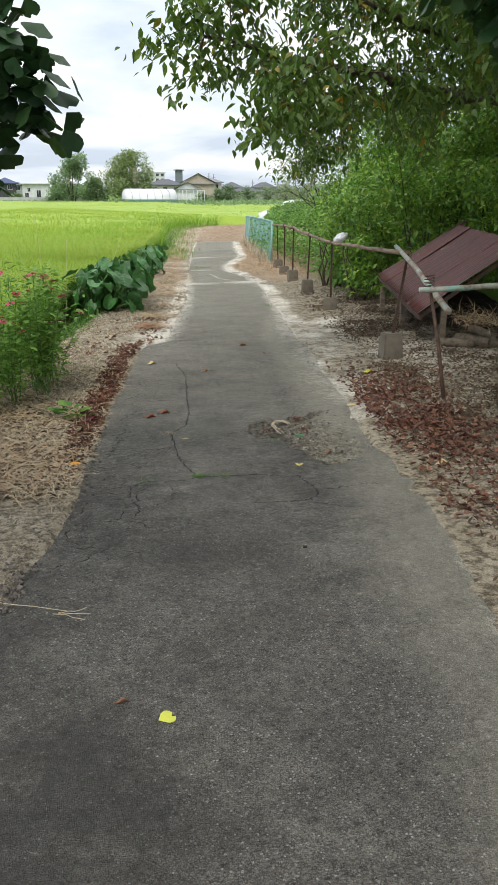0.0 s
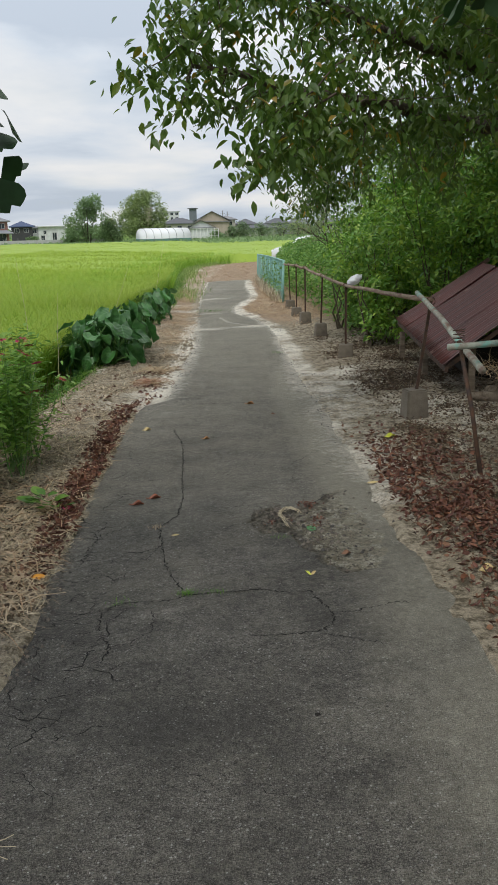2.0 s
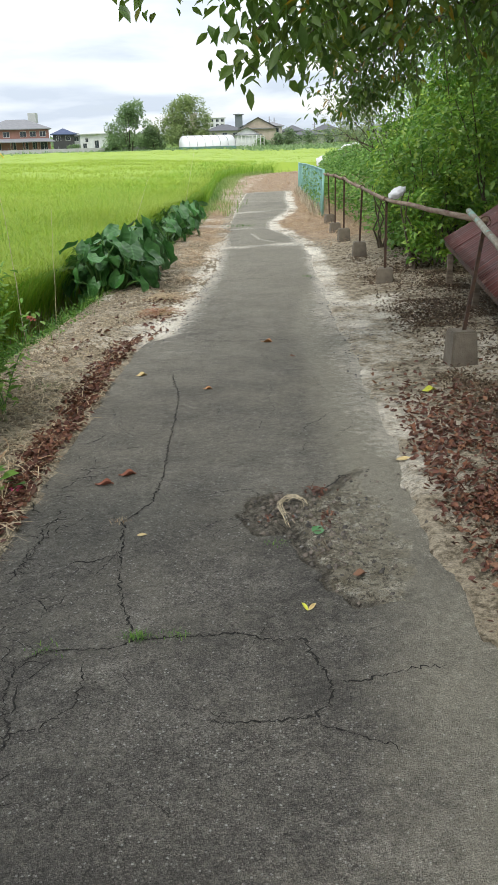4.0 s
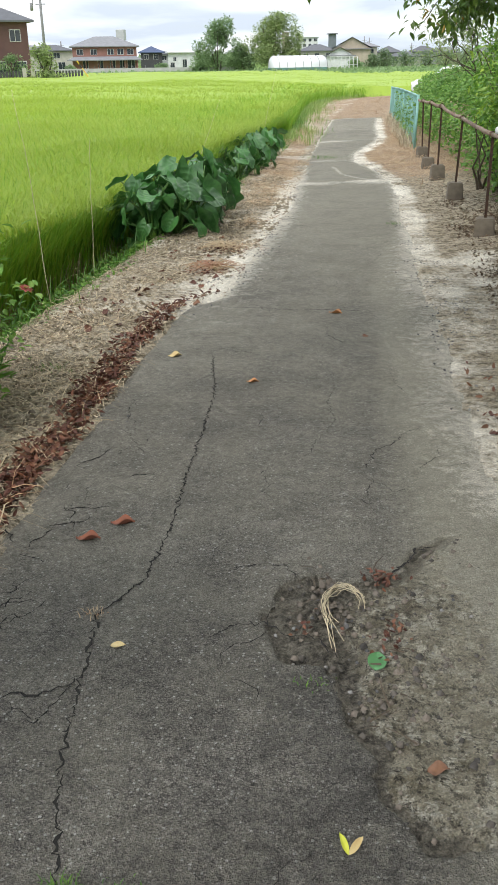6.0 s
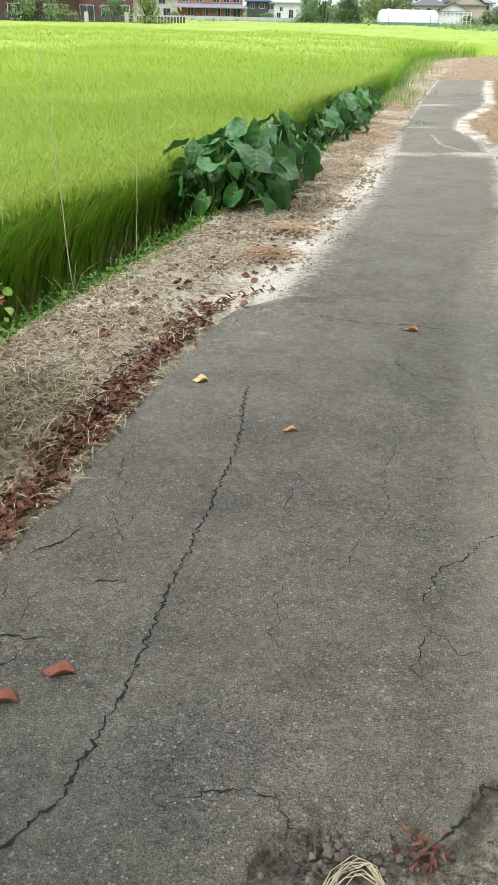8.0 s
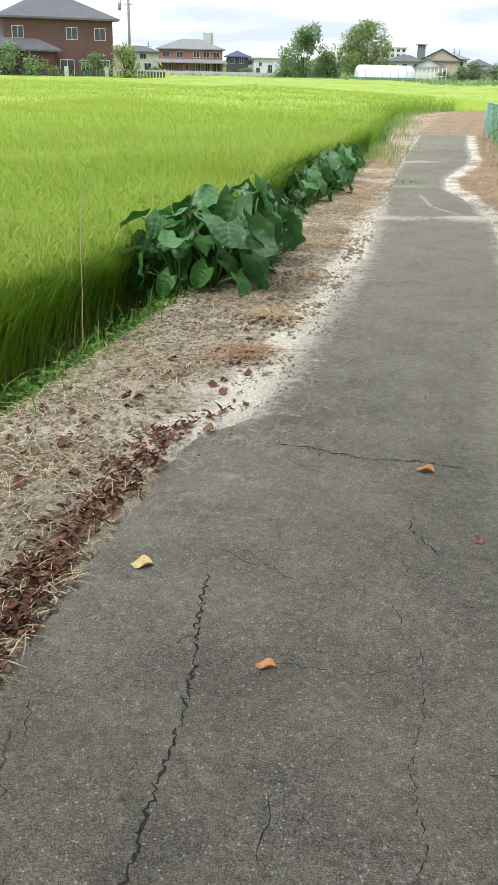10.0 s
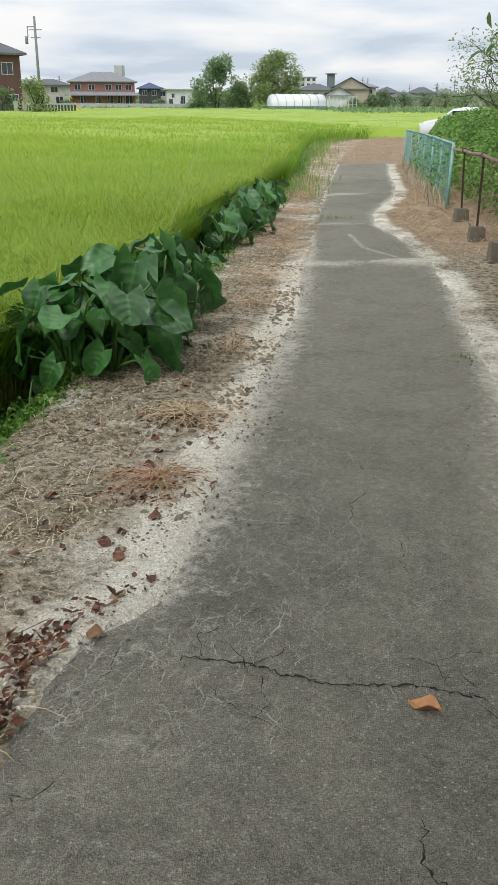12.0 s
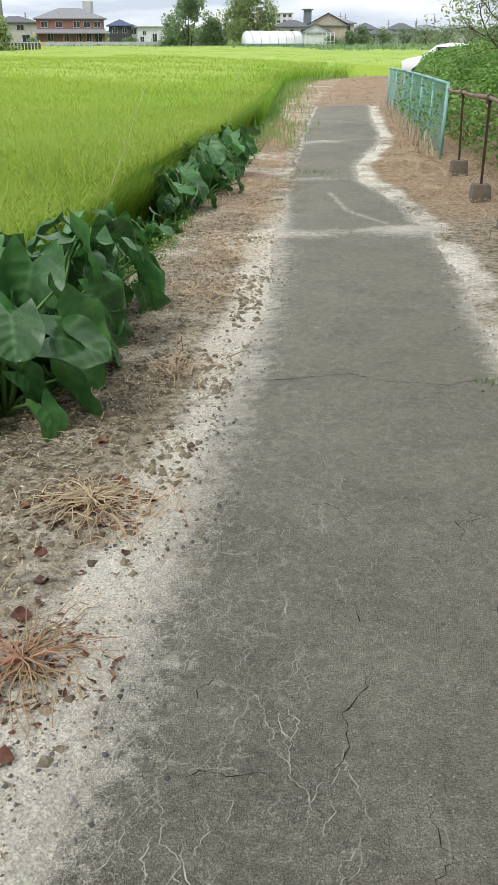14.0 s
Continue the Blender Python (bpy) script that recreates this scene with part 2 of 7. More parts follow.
# near-black for the shade under the shelter roof and a small stone
M_DARK = material("shade_fill_and_stone", (0.03, 0.026, 0.022), 1.0, None, 5, 3, 0)


def paint(name, c, rough=0.75, k=0.82):
    return material(name, c, rough, tuple(v * k for v in c), 1.2, 6, 0.1, 12)


def ground_material(name, asphalt):
    """Soil or asphalt with sand lying on it where the attribute says so."""
    m = bpy.data.materials.new(name)
    m.use_nodes = True
    t = m.node_tree
    L = t.links.new
    b = t.nodes["Principled BSDF"]
    b.inputs["Specular IOR Level"].default_value = 0.25
    co = nd(t, "ShaderNodeTexCoord").outputs["Object"]

    def noise_(scale, detail=6.0, rough=0.6, lo=0.35, hi=0.65, out0=0.0, out1=1.0):
        n = nd(t, "ShaderNodeTexNoise", ins={"Scale": scale, "Detail": detail, "Roughness": rough})
        L(co, n.inputs["Vector"])
        r = nd(t, "ShaderNodeMapRange", ins={"From Min": lo, "From Max": hi, "To Min": out0, "To Max": out1})
        L(n.outputs[0], r.inputs[0])
        return r.outputs[0], n.outputs[0]

    def mixc(f, a, c):
        x = nd(t, "ShaderNodeMix", data_type="RGBA")
        for s, v in ((0, f), (6, a), (7, c)):
            if isinstance(v, (tuple, float)):
                x.inputs[s].default_value = (*v, 1) if isinstance(v, tuple) else v
            else:
                L(v, x.inputs[s])
        return x.outputs[2]

    def math_(op, a, c):
        x = nd(t, "ShaderNodeMath", operation=op)
        for s, v in ((0, a), (1, c)):
            if isinstance(v, float):
                x.inputs[s].default_value = v
            else:
                L(v, x.inputs[s])
        return x.outputs[0]

    def attr(key):
        return nd(t, "ShaderNodeAttribute", attribute_name=key).outputs["Fac"]

    def cover(a, width=0.35, fine=28.0, mid=3.2):
        """A coat that thins out through grain and blotches."""
        n = math_("ADD", math_("MULTIPLY", noise_(fine, 6.0, 0.75, 0.25, 0.75)[0], 0.5), math_("MULTIPLY", noise_(mid, 5.0, 0.6, 0.25, 0.75)[0], 0.5))
        r = nd(t, "ShaderNodeMapRange", ins={"From Min": -width / 2, "From Max": width / 2})
        L(math_("SUBTRACT", math_("ADD", a, n), 1.0), r.inputs[0])
        return r.outputs[0]

    sand_c = mixc(noise_(40)[0], (0.86, 0.81, 0.7), (0.68, 0.635, 0.53))
    sand_c = mixc(noise_(2.2, lo=0.45)[0], sand_c, (0.74, 0.68, 0.57))
    if asphalt:
        col = mixc(noise_(1.5, 7.0, 0.65, 0.38, 0.62)[0], (0.169, 0.158, 0.136), (0.27, 0.252, 0.218))
        col = mixc(noise_(6, 8.0, 0.7)[0], col, (0.141, 0.132, 0.113))
        worn = cover(attr("worn"), 0.25, 30.0, 9.0)
        rough_c = mixc(noise_(34, 9.0, 0.8, 0.4, 0.6)[0], (0.035, 0.031, 0.025), (0.25, 0.225, 0.18))
        silt_c = mixc(noise_(9, 8.0, 0.75, 0.4, 0.6)[0], (0.42, 0.38, 0.29), (0.2, 0.175, 0.12))
        silt_c = mixc(noise_(16, 7.0, 0.8, 0.5, 0.6)[0], silt_c, (0.58, 0.55, 0.46))
        silt_c = mixc(noise_(42, 7.0, 0.85, 0.5, 0.58)[0], silt_c, (0.05, 0.044, 0.033))
        wornc = mixc(cover(attr("silt"), 0.4, 22.0, 7.0), rough_c, silt_c)
        grain = nd(t, "ShaderNodeTexVoronoi", ins={"Scale": 230.0})
        L(co, grain.inputs["Vector"])
        gr = nd(t, "ShaderNodeMapRange", ins={"From Min": 0.08, "From Max": 0.85, "To Min": 0.58, "To Max": 1.4})
        sepc = nd(t, "ShaderNodeSeparateColor")
        L(grain.outputs["Color"], sepc.inputs[0])
        L(sepc.outputs[0], gr.inputs[0])
        mul = nd(t, "ShaderNodeVectorMath", operation="SCALE")
        L(col, mul.inputs[0])
        L(gr.outputs[0], mul.inputs["Scale"])
        col = mul.outputs[0]
        big = nd(t, "ShaderNodeTexVoronoi", ins={"Scale": 105.0})
        L(co, big.inputs["Vector"])
        sepb = nd(t, "ShaderNodeSeparateColor")
        L(big.outputs["Color"], sepb.inputs[0])
        spk = nd(t, "ShaderNodeMapRange", ins={"From Min": 0.9, "From Max": 0.92})
        L(sepb.outputs[1], spk.inputs[0])
        dot = nd(t, "ShaderNodeMapRange", ins={"From Min": 0.5, "From Max": 0.3})
        L(big.outputs["Distance"], dot.inputs[0])
        col = mixc(math_("MULTIPLY", math_("MULTIPLY", spk.outputs[0], dot.outputs[0]), 0.85), col, (0.5, 0.49, 0.45))
        # black gaps between the stones, and small pits
        gaps = nd(t, "ShaderNodeTexVoronoi", feature="DISTANCE_TO_EDGE", ins={"Scale": 118.0})
        L(co, gaps.inputs["Vector"])
        gp = nd(t, "ShaderNodeMapRange", ins={"From Min": 0.14, "From Max": 0.03})
        L(gaps.outputs["Distance"], gp.inputs[0])
        col = mixc(math_("MULTIPLY", gp.outputs[0], noise_(33, 4.0, 0.7, 0.4, 0.62, 0.1, 0.85)[0]), col, (0.035, 0.032, 0.028))
        pits = noise_(62, 3.0, 0.6, 0.62, 0.69)[0]
        col = mixc(math_("MULTIPLY", pits, 0.8), col, (0.03, 0.028, 0.025))
        # dark stains with tree shade painted in, and worn, rotten patches
        col = mixc(math_("MULTIPLY", cover(attr("stain_shade"), 0.7, 12.0, 2.6), 0.8), col, (0.058, 0.055, 0.05))
        col = mixc(worn, col, wornc)
        # dust-filled map cracks
        vor = nd(t, "ShaderNodeTexVoronoi", feature="DISTANCE_TO_EDGE", ins={"Scale": 11.0})
        wob = nd(t, "ShaderNodeTexNoise", ins={"Scale": 14.0, "Detail": 4.0})
        L(co, wob.inputs["Vector"])
        vm = nd(t, "ShaderNodeVectorMath", operation="MULTIPLY_ADD")
        vm.inputs[1].default_value = (0.16, 0.16, 0.0)
        L(wob.outputs["Color"], vm.inputs[0])
        L(co, vm.inputs[2])
        L(vm.outputs[0], vor.inputs["Vector"])
        line = nd(t, "ShaderNodeMapRange", ins={"From Min": 0.045, "From Max": 0.0})
        L(vor.outputs["Distance"], line.inputs[0])
        brk = noise_(7, 4.0, 0.6, 0.48, 0.56)[0]
        cr = math_("MULTIPLY", math_("MULTIPLY", line.outputs[0], brk), attr("dusty"))
        col = mixc(cr, col, (0.52, 0.49, 0.43))
        col = mixc(cover(attr("film"), 0.9, 45.0), col, mixc(0.62, col, (0.44, 0.41, 0.32)))
        col = mixc(cover(attr("sand"), 0.5, 85.0, 20.0), col, sand_c)
        grit = nd(t, "ShaderNodeVectorMath", operation="SCALE")
        L(col, grit.inputs[0])
        L(math_("MULTIPLY", noise_(170, 3.0, 0.7, 0.3, 0.7, 0.62, 1.4)[0], noise_(26, 5.0, 0.7, 0.35, 0.65, 0.86, 1.14)[0]), grit.inputs["Scale"])
        L(grit.outputs[0], b.inputs["Base Color"])
        b.inputs["Roughness"].default_value = 0.85
        bmp = nd(t, "ShaderNodeBump", ins={"Strength": 0.9, "Distance": 0.009})
        h = math_("ADD", math_("SUBTRACT", math_("MULTIPLY", grain.outputs["Distance"], 1.2), math_("ADD", math_("MULTIPLY", gp.outputs[0], 0.5), pits)), math_("MULTIPLY", noise_(40, 5.0)[1], 0.8))
        L(h, bmp.inputs["Height"])
        b2 = nd(t, "ShaderNodeBump", ins={"Distance": 0.09})
        L(math_("MULTIPLY", worn, 0.9), b2.inputs["Strength"])
        L(noise_(22, 7.0, 0.7)[1], b2.inputs["Height"])
        L(bmp.outputs[0], b2.inputs["Normal"])
        L(b2.outputs[0], b.inputs["Normal"])
    else:
        soil = mixc(noise_(1.6, 6.0)[0], (0.38, 0.32, 0.225), (0.49, 0.425, 0.32))
        # dark mottle: soil tone, and shadow between clods put into the colour
        soil = mixc(noise_(16, 8.0, 0.75, 0.45, 0.58)[0], soil, (0.12, 0.098, 0.062))
        soil = mixc(noise_(60, 3.0, 0.6, 0.55, 0.7)[0], soil, (0.4, 0.34, 0.26))
        dry = mixc(noise_(1.1, 7.0)[0], (0.4, 0.3, 0.2), (0.5, 0.395, 0.28))
        dry = mixc(noise_(24, 6.0, 0.7)[0], dry, (0.22, 0.14, 0.085))
        col = mixc(cover(attr("dry"), 0.5), soil, dry)
        col = mixc(cover(attr("sand"), 0.4), col, sand_c)
        gr = mixc(noise_(0.4, 7.0)[0], (0.1, 0.19, 0.03), (0.2, 0.3, 0.05))
        gr = mixc(noise_(9, 6.0, 0.7)[0], gr, (0.14, 0.24, 0.04))
        col = mixc(cover(attr("green"), 0.6, 12.0), col, gr)
        grit = nd(t, "ShaderNodeVectorMath", operation="SCALE")
        L(col, grit.inputs[0])
        L(math_("MULTIPLY", noise_(120, 4.0, 0.75, 0.36, 0.66, 1.25, 0.52)[0], noise_(34, 5.0, 0.7, 0.35, 0.65, 0.86, 1.14)[0]), grit.inputs["Scale"])
        L(grit.outputs[0], b.inputs["Base Color"])
        b.inputs["Roughness"].default_value = 0.95
        bmp = nd(t, "ShaderNodeBump", ins={"Strength": 0.9, "Distance": 0.03})
        L(noise_(26, 8.0, 0.75)[1], bmp.inputs["Height"])
        L(bmp.outputs[0], b.inputs["Normal"])
    return m


M_SOIL = ground_material("verge_soil", False)
M_ASPHALT = ground_material("old_asphalt", True)


# ---- geometry helpers ----
def mesh_np(name, V, groups, smooth=False):
    V = np.asarray(V, dtype=np.float32)
    me = bpy.data.meshes.new(name)
    me.vertices.add(len(V))
    me.vertices.foreach_set("co", V.ravel())
    loops = np.concatenate([np.asarray(g, dtype=np.int32).ravel() for g in groups])
    sizes = np.concatenate([np.full(len(g), len(g[0]), dtype=np.int32) for g in groups])
    me.loops.add(len(loops))
    me.loops.foreach_set("vertex_index", loops)
    me.polygons.add(len(sizes))
    me.polygons.foreach_set("loop_start", np.concatenate(([0], np.cumsum(sizes)[:-1])).astype(np.int32))
    if smooth:
        me.polygons.foreach_set("use_smooth", np.ones(len(sizes), dtype=bool))
    me.update(calc_edges=True)
    me.validate()
    return me


def obj(name, me, mat, parent=None, label=""):
    me.materials.clear()
    me.materials.append(mat)
    ob = new(name, me)
    if parent:
        ob.parent = parent
    return tagged(ob, label)


def part(name, bm, mat, parent=None, label="", smooth=False):
    """Links a bmesh as one mesh object under a thing or part."""
    me = bpy.data.meshes.new(name)
    bm.to_mesh(me)
    bm.free()
    if smooth:
        me.polygons.foreach_set("use_smooth", [True] * len(me.polygons))
    return obj(name, me, mat, parent, label)


def empty(name, x, y, z, rz=0.0):
    e = new(name)
    e.matrix_basis = pose(x, y, z, 0, 0, rz)
    return e


def box(x0, y0, z0, x1, y1, z1, bevel=0.0, bm=None):
    bm = bm or bmesh.new()
    r = bmesh.ops.create_cube(bm, size=1.0, matrix=Matrix.Translation(((x0 + x1) / 2, (y0 + y1) / 2, (z0 + z1) / 2)) @ Matrix.Diagonal((abs(x1 - x0), abs(y1 - y0), abs(z1 - z0), 1)))
    if bevel:
        es = list({e for v in r["verts"] for e in v.link_edges})
        bmesh.ops.bevel(bm, geom=es, offset=bevel, segments=2, affect="EDGES", profile=0.6)
    return bm


def tube(points, radii, sides=8):
    """Vertices and faces of a tapering tube along points."""
    P = np.asarray(points, dtype=float)
    R = np.full(len(P), radii, dtype=float) if np.isscalar(radii) else np.asarray(radii, dtype=float)
    T = np.gradient(P, axis=0)
    T /= np.linalg.norm(T, axis=1)[:, None] + 1e-9
    up = np.array([0.0, 0, 1]) if abs(T[0][2]) < 0.9 else np.array([1.0, 0, 0])
    A = np.cross(T, up)
    A /= np.linalg.norm(A, axis=1)[:, None] + 1e-9
    B = np.cross(T, A)
    ang = np.arange(sides) * 2 * math.pi / sides
    V = P[:, None] + R[:, None, None] * (np.cos(ang)[None, :, None] * A[:, None] + np.sin(ang)[None, :, None] * B[:, None])
    V = V.reshape(-1, 3)
    i = np.arange(len(P) - 1)[:, None] * sides
    j = np.arange(sides)[None]
    k = (j + 1) % sides
    F = np.stack([i + j, i + k, i + sides + k, i + sides + j], -1).reshape(-1, 4)
    caps = [np.arange(sides)[None, ::-1], (np.arange(sides) + (len(P) - 1) * sides)[None]]
    return V, F, caps


def tube_ob(name, points, radii, mat, parent=None, sides=8, label=""):
    V, F, caps = tube(points, radii, sides)
    return obj(name, mesh_np(name, V, [F] + caps, True), mat, parent, label)


def join_tubes(tubes):
    Vs, Fs, n = [], [], 0
    for V, F, caps in tubes:
        Vs.append(V)
        Fs.append(F + n)
        n += len(V)
    return np.concatenate(Vs), [np.concatenate(Fs)]


def wobble(a, b, n, amp, rng, sag=0.0):
    t = np.linspace(0, 1, n)[:, None]
    p = np.asarray(a)[None] * (1 - t) + np.asarray(b)[None] * t
    w = np.cumsum(rng.normal(0, amp, (n, 3)), axis=0)
    w -= w[-1] * t
    w[0] = 0
    p = p + w
    p[:, 2] += sag * 4 * (t * (1 - t))[:, 0]
    return p


LEAF = (np.array([(0, 0, 0), (-.3, .3, .06), (0, .3, -.02), (.3, .3, .06), (-.27, .62, .04), (0, .65, -.04), (.27, .62, .04), (0, 1, -.12)]),
        [np.array([(0, 2, 1), (0, 3, 2), (5, 7, 4), (5, 6, 7)]), np.array([(1, 2, 5, 4), (2, 3, 6, 5)])])
DIAMOND = (np.array([(0, 0, 0), (-.35, .5, .05), (0, 1, 0), (.35, .5, .05)]), [np.array([(0, 3, 2), (0, 2, 1)])])
FAN_ARC = [(math.sin(q) * r, 0.12 + math.cos(q) * r * 0.88, 0.1 * abs(math.sin(3 * q)) - 0.03) for q, r in zip(np.linspace(-1.0, 1.0, 11), (0.62, 0.8, 0.92, 0.95, 0.99, 0.8, 1.0, 0.96, 0.93, 0.82, 0.6))]
FAN = (np.array([(0, 0, 0)] + FAN_ARC), [np.array([(0, k + 1, k) for k in range(1, 11)])])
CURL = (np.array([(0, 0, .02), (-.3, .25, .16), (0, .3, .0), (.3, .25, .18), (-.25, .65, .2), (0, .65, .02), (.25, .65, .1), (0, 1, .14)]), LEAF[1])
STALK = (np.array([(-.5, 0, 0), (.5, 0, 0), (.4, .5, .12), (-.4, .5, .12), (.2, 1, 0), (-.2, 1, 0)]), [np.array([(0, 1, 2, 3), (3, 2, 4, 5)])])
CLOD = (np.array([(-.5, -.4, 0), (.5, -.45, 0), (.45, .5, 0), (-.45, .4, 0), (-.25, -.2, .55), (.3, -.15, .45), (.2, .3, .6), (-.2, .2, .4)]),
        [np.array([(0, 1, 5, 4), (1, 2, 6, 5), (2, 3, 7, 6), (3, 0, 4, 7), (4, 5, 6, 7)])])


def fine_leaf(curl, wave):
    U, W = 12, 7
    V, F = [], []
    for i in range(U):
        u = i / (U - 1)
        half = 0.42 * math.sin(math.pi * u ** 0.85) ** 0.8 + 0.012
        for j in range(W):
            q = j / (W - 1) * 2 - 1
            V.append((half * q, u, curl * q * q * half * 2 + wave * math.sin(7 * u + 3 * q) * abs(q) + 0.18 * curl * (u - 0.4) ** 2 * 4))
    for i in range(U - 1):
        for j in range(W - 1):
            F.append((i * W + j, i * W + j + 1, (i + 1) * W + j + 1, (i + 1) * W + j))
    return np.array(V), [np.array(F)]


LEAF_FLAT, LEAF_CURL = fine_leaf(0.08, 0.025), fine_leaf(0.19, 0.12)


def frames_from(axis, normal):
    y = axis / (np.linalg.norm(axis, axis=1)[:, None] + 1e-9)
    x = np.cross(y, normal)
    x /= np.linalg.norm(x, axis=1)[:, None] + 1e-9
    return np.stack([x, y, np.cross(x, y)], -1)


def scatter(name, template, pos, axis, normal, size, width=None, smooth=False):
    """A mesh of many copies of a template piece, one at each place."""
    TV, TF = template
    n, k = len(pos), len(TV)
    M = frames_from(axis, normal)
    S = np.asarray(size, dtype=float) * np.ones(n)
    W = S if width is None else np.asarray(width) * np.ones(n)
    T = np.stack([TV[None, :, 0] * W[:, None], TV[None, :, 1] * S[:, None], TV[None, :, 2] * S[:, None]], -1)
    V = np.einsum("nij,nkj->nki", M, T) + pos[:, None]
    off = (np.arange(n) * k)[:, None, None]
    return mesh_np(name, V.reshape(-1, 3), [(f[None] + off).reshape(-1, f.shape[1]) for f in TF], smooth)


def rand_dirs(rng, n):
    v = rng.normal(size=(n, 3))
    return v / np.linalg.norm(v, axis=1)[:, None]


# ---- the lie of the land ----
SX, SY, GX, GY, GZ = 0.026186, -0.00873, 0.0393, -0.0131, 0.0006
LEFT_Y = [-6, 0, 3.2, 4.4, 5.3, 7.1, 8.7, 9.6, 9.9, 10.5, 11.4, 12.4, 13.9, 14.8, 17.0, 19.8, 25.9, 36.2]
LEFT_X = [-1.0, -.98, -.96, -.92, -.97, -1.06, -1.12, -1.09, -.92, -.91, -.94, -.90, -.91, -.93, -1.1, -1.24, -1.56, -1.92]
RIGHT_Y = [-6, 0, 2.7, 3.9, 4.6, 5.3, 7.1, 8.7, 9.8, 11.7, 13.7, 15.4, 16.8, 18.0, 19.2, 20.2, 21.8, 23.2, 24.6, 26.1, 30.6, 36.2]
RIGHT_X = [1.0, 1.0, .93, .99, .94, .86, .80, .72, .66, .55, .47, .41, .32, .16, -.1, -.36, -.42, -.3, -.09, -.08, -.26, -.33]
FIELD_Y = [-40, 9, 12, 16, 22, 29, 36, 42, 47, 52, 56, 59, 61, 62]
FIELD_X = [-2.2, -2.15, -2.1, -2.05, -2.17, -2.45, -2.95, -3.4, -3.8, -3.7, -3.1, -1.8, 0.5, 3.0]


def ragged(y, k):
    return 0.012 * np.sin(y * 3.1 + k) * np.sin(y * 1.3 + 2 * k) + 0.010 * np.sin(y * 11.3 + k * 3 + 2 * np.sin(y * 4.1)) + 0.008 * np.sin(y * 29.7 + 3 * np.sin(y * 7.7 + k)) + 0.005 * np.sin(y * 71 + 4 * np.sin(y * 17 + k))


def lx(y):
    return np.interp(y, LEFT_Y, LEFT_X) + ragged(y, 1.0)


def rx_(y):
    return np.interp(y, RIGHT_Y, RIGHT_X) + ragged(y, 4.0)


def fx(y):
    return np.where(y > 62, 200.0, np.interp(y, FIELD_Y, FIELD_X))


def gz(x, y):
    """Height of the road's plane, which falls a little ahead and towards the paddy."""
    return GZ + SX * (np.clip(x, -2.4, 5.0) - GX) + SY * (np.clip(y, -8.0, 60.0) - GY)


def sm(e0, e1, v):
    t = np.clip((v - e0) / (e1 - e0), 0, 1)
    return t * t * (3 - 2 * t)


LATTICE = np.random.default_rng(99).uniform(-1, 1, (256, 256))


def vnoise(x, y, s, seed=0.0):
    """Smooth lattice noise in three sizes, about -1 to 1."""
    x, y = np.broadcast_arrays(np.asarray(x, dtype=float), np.asarray(y, dtype=float))
    out = np.zeros(x.shape)
    for k, a in ((1.0, 1.0), (2.13, 0.5), (4.41, 0.27)):
        u, v = x * s * k * 0.55 + seed * 17.3 + 40 * k, y * s * k * 0.55 + seed * 9.7 + 11 * k
        i, j = np.floor(u).astype(int), np.floor(v).astype(int)
        f, g = u - i, v - j
        f, g = f * f * (3 - 2 * f), g * g * (3 - 2 * g)
        i0, i1, j0, j1 = i % 256, (i + 1) % 256, j % 256, (j + 1) % 256
        out = out + a * ((LATTICE[i0, j0] * (1 - f) + LATTICE[i1, j0] * f) * (1 - g) + (LATTICE[i0, j1] * (1 - f) + LATTICE[i1, j1] * f) * g)
    return out * 1.1


def ground_z(x, y):
    z = gz(x, y) + 0.012 * vnoise(x, y, 2.3) + 0.008 * vnoise(x, y, 7.0, 2.0)
    on_road = sm(0.02, 0.10, np.minimum(x - lx(y), rx_(y) - x)) * (y < 36)
    z = z - 0.06 * on_road
    z = z + 0.03 * sm(0.1, 0.7, lx(y) - x) * (y < 35.6) + 0.03 * sm(0.2, 0.9, x - rx_(y)) * (y < 35.6)
    paddy = sm(-0.15, 0.35, fx(y) - x)
    return z * (1 - paddy) + (gz(x, y) - 0.3) * paddy


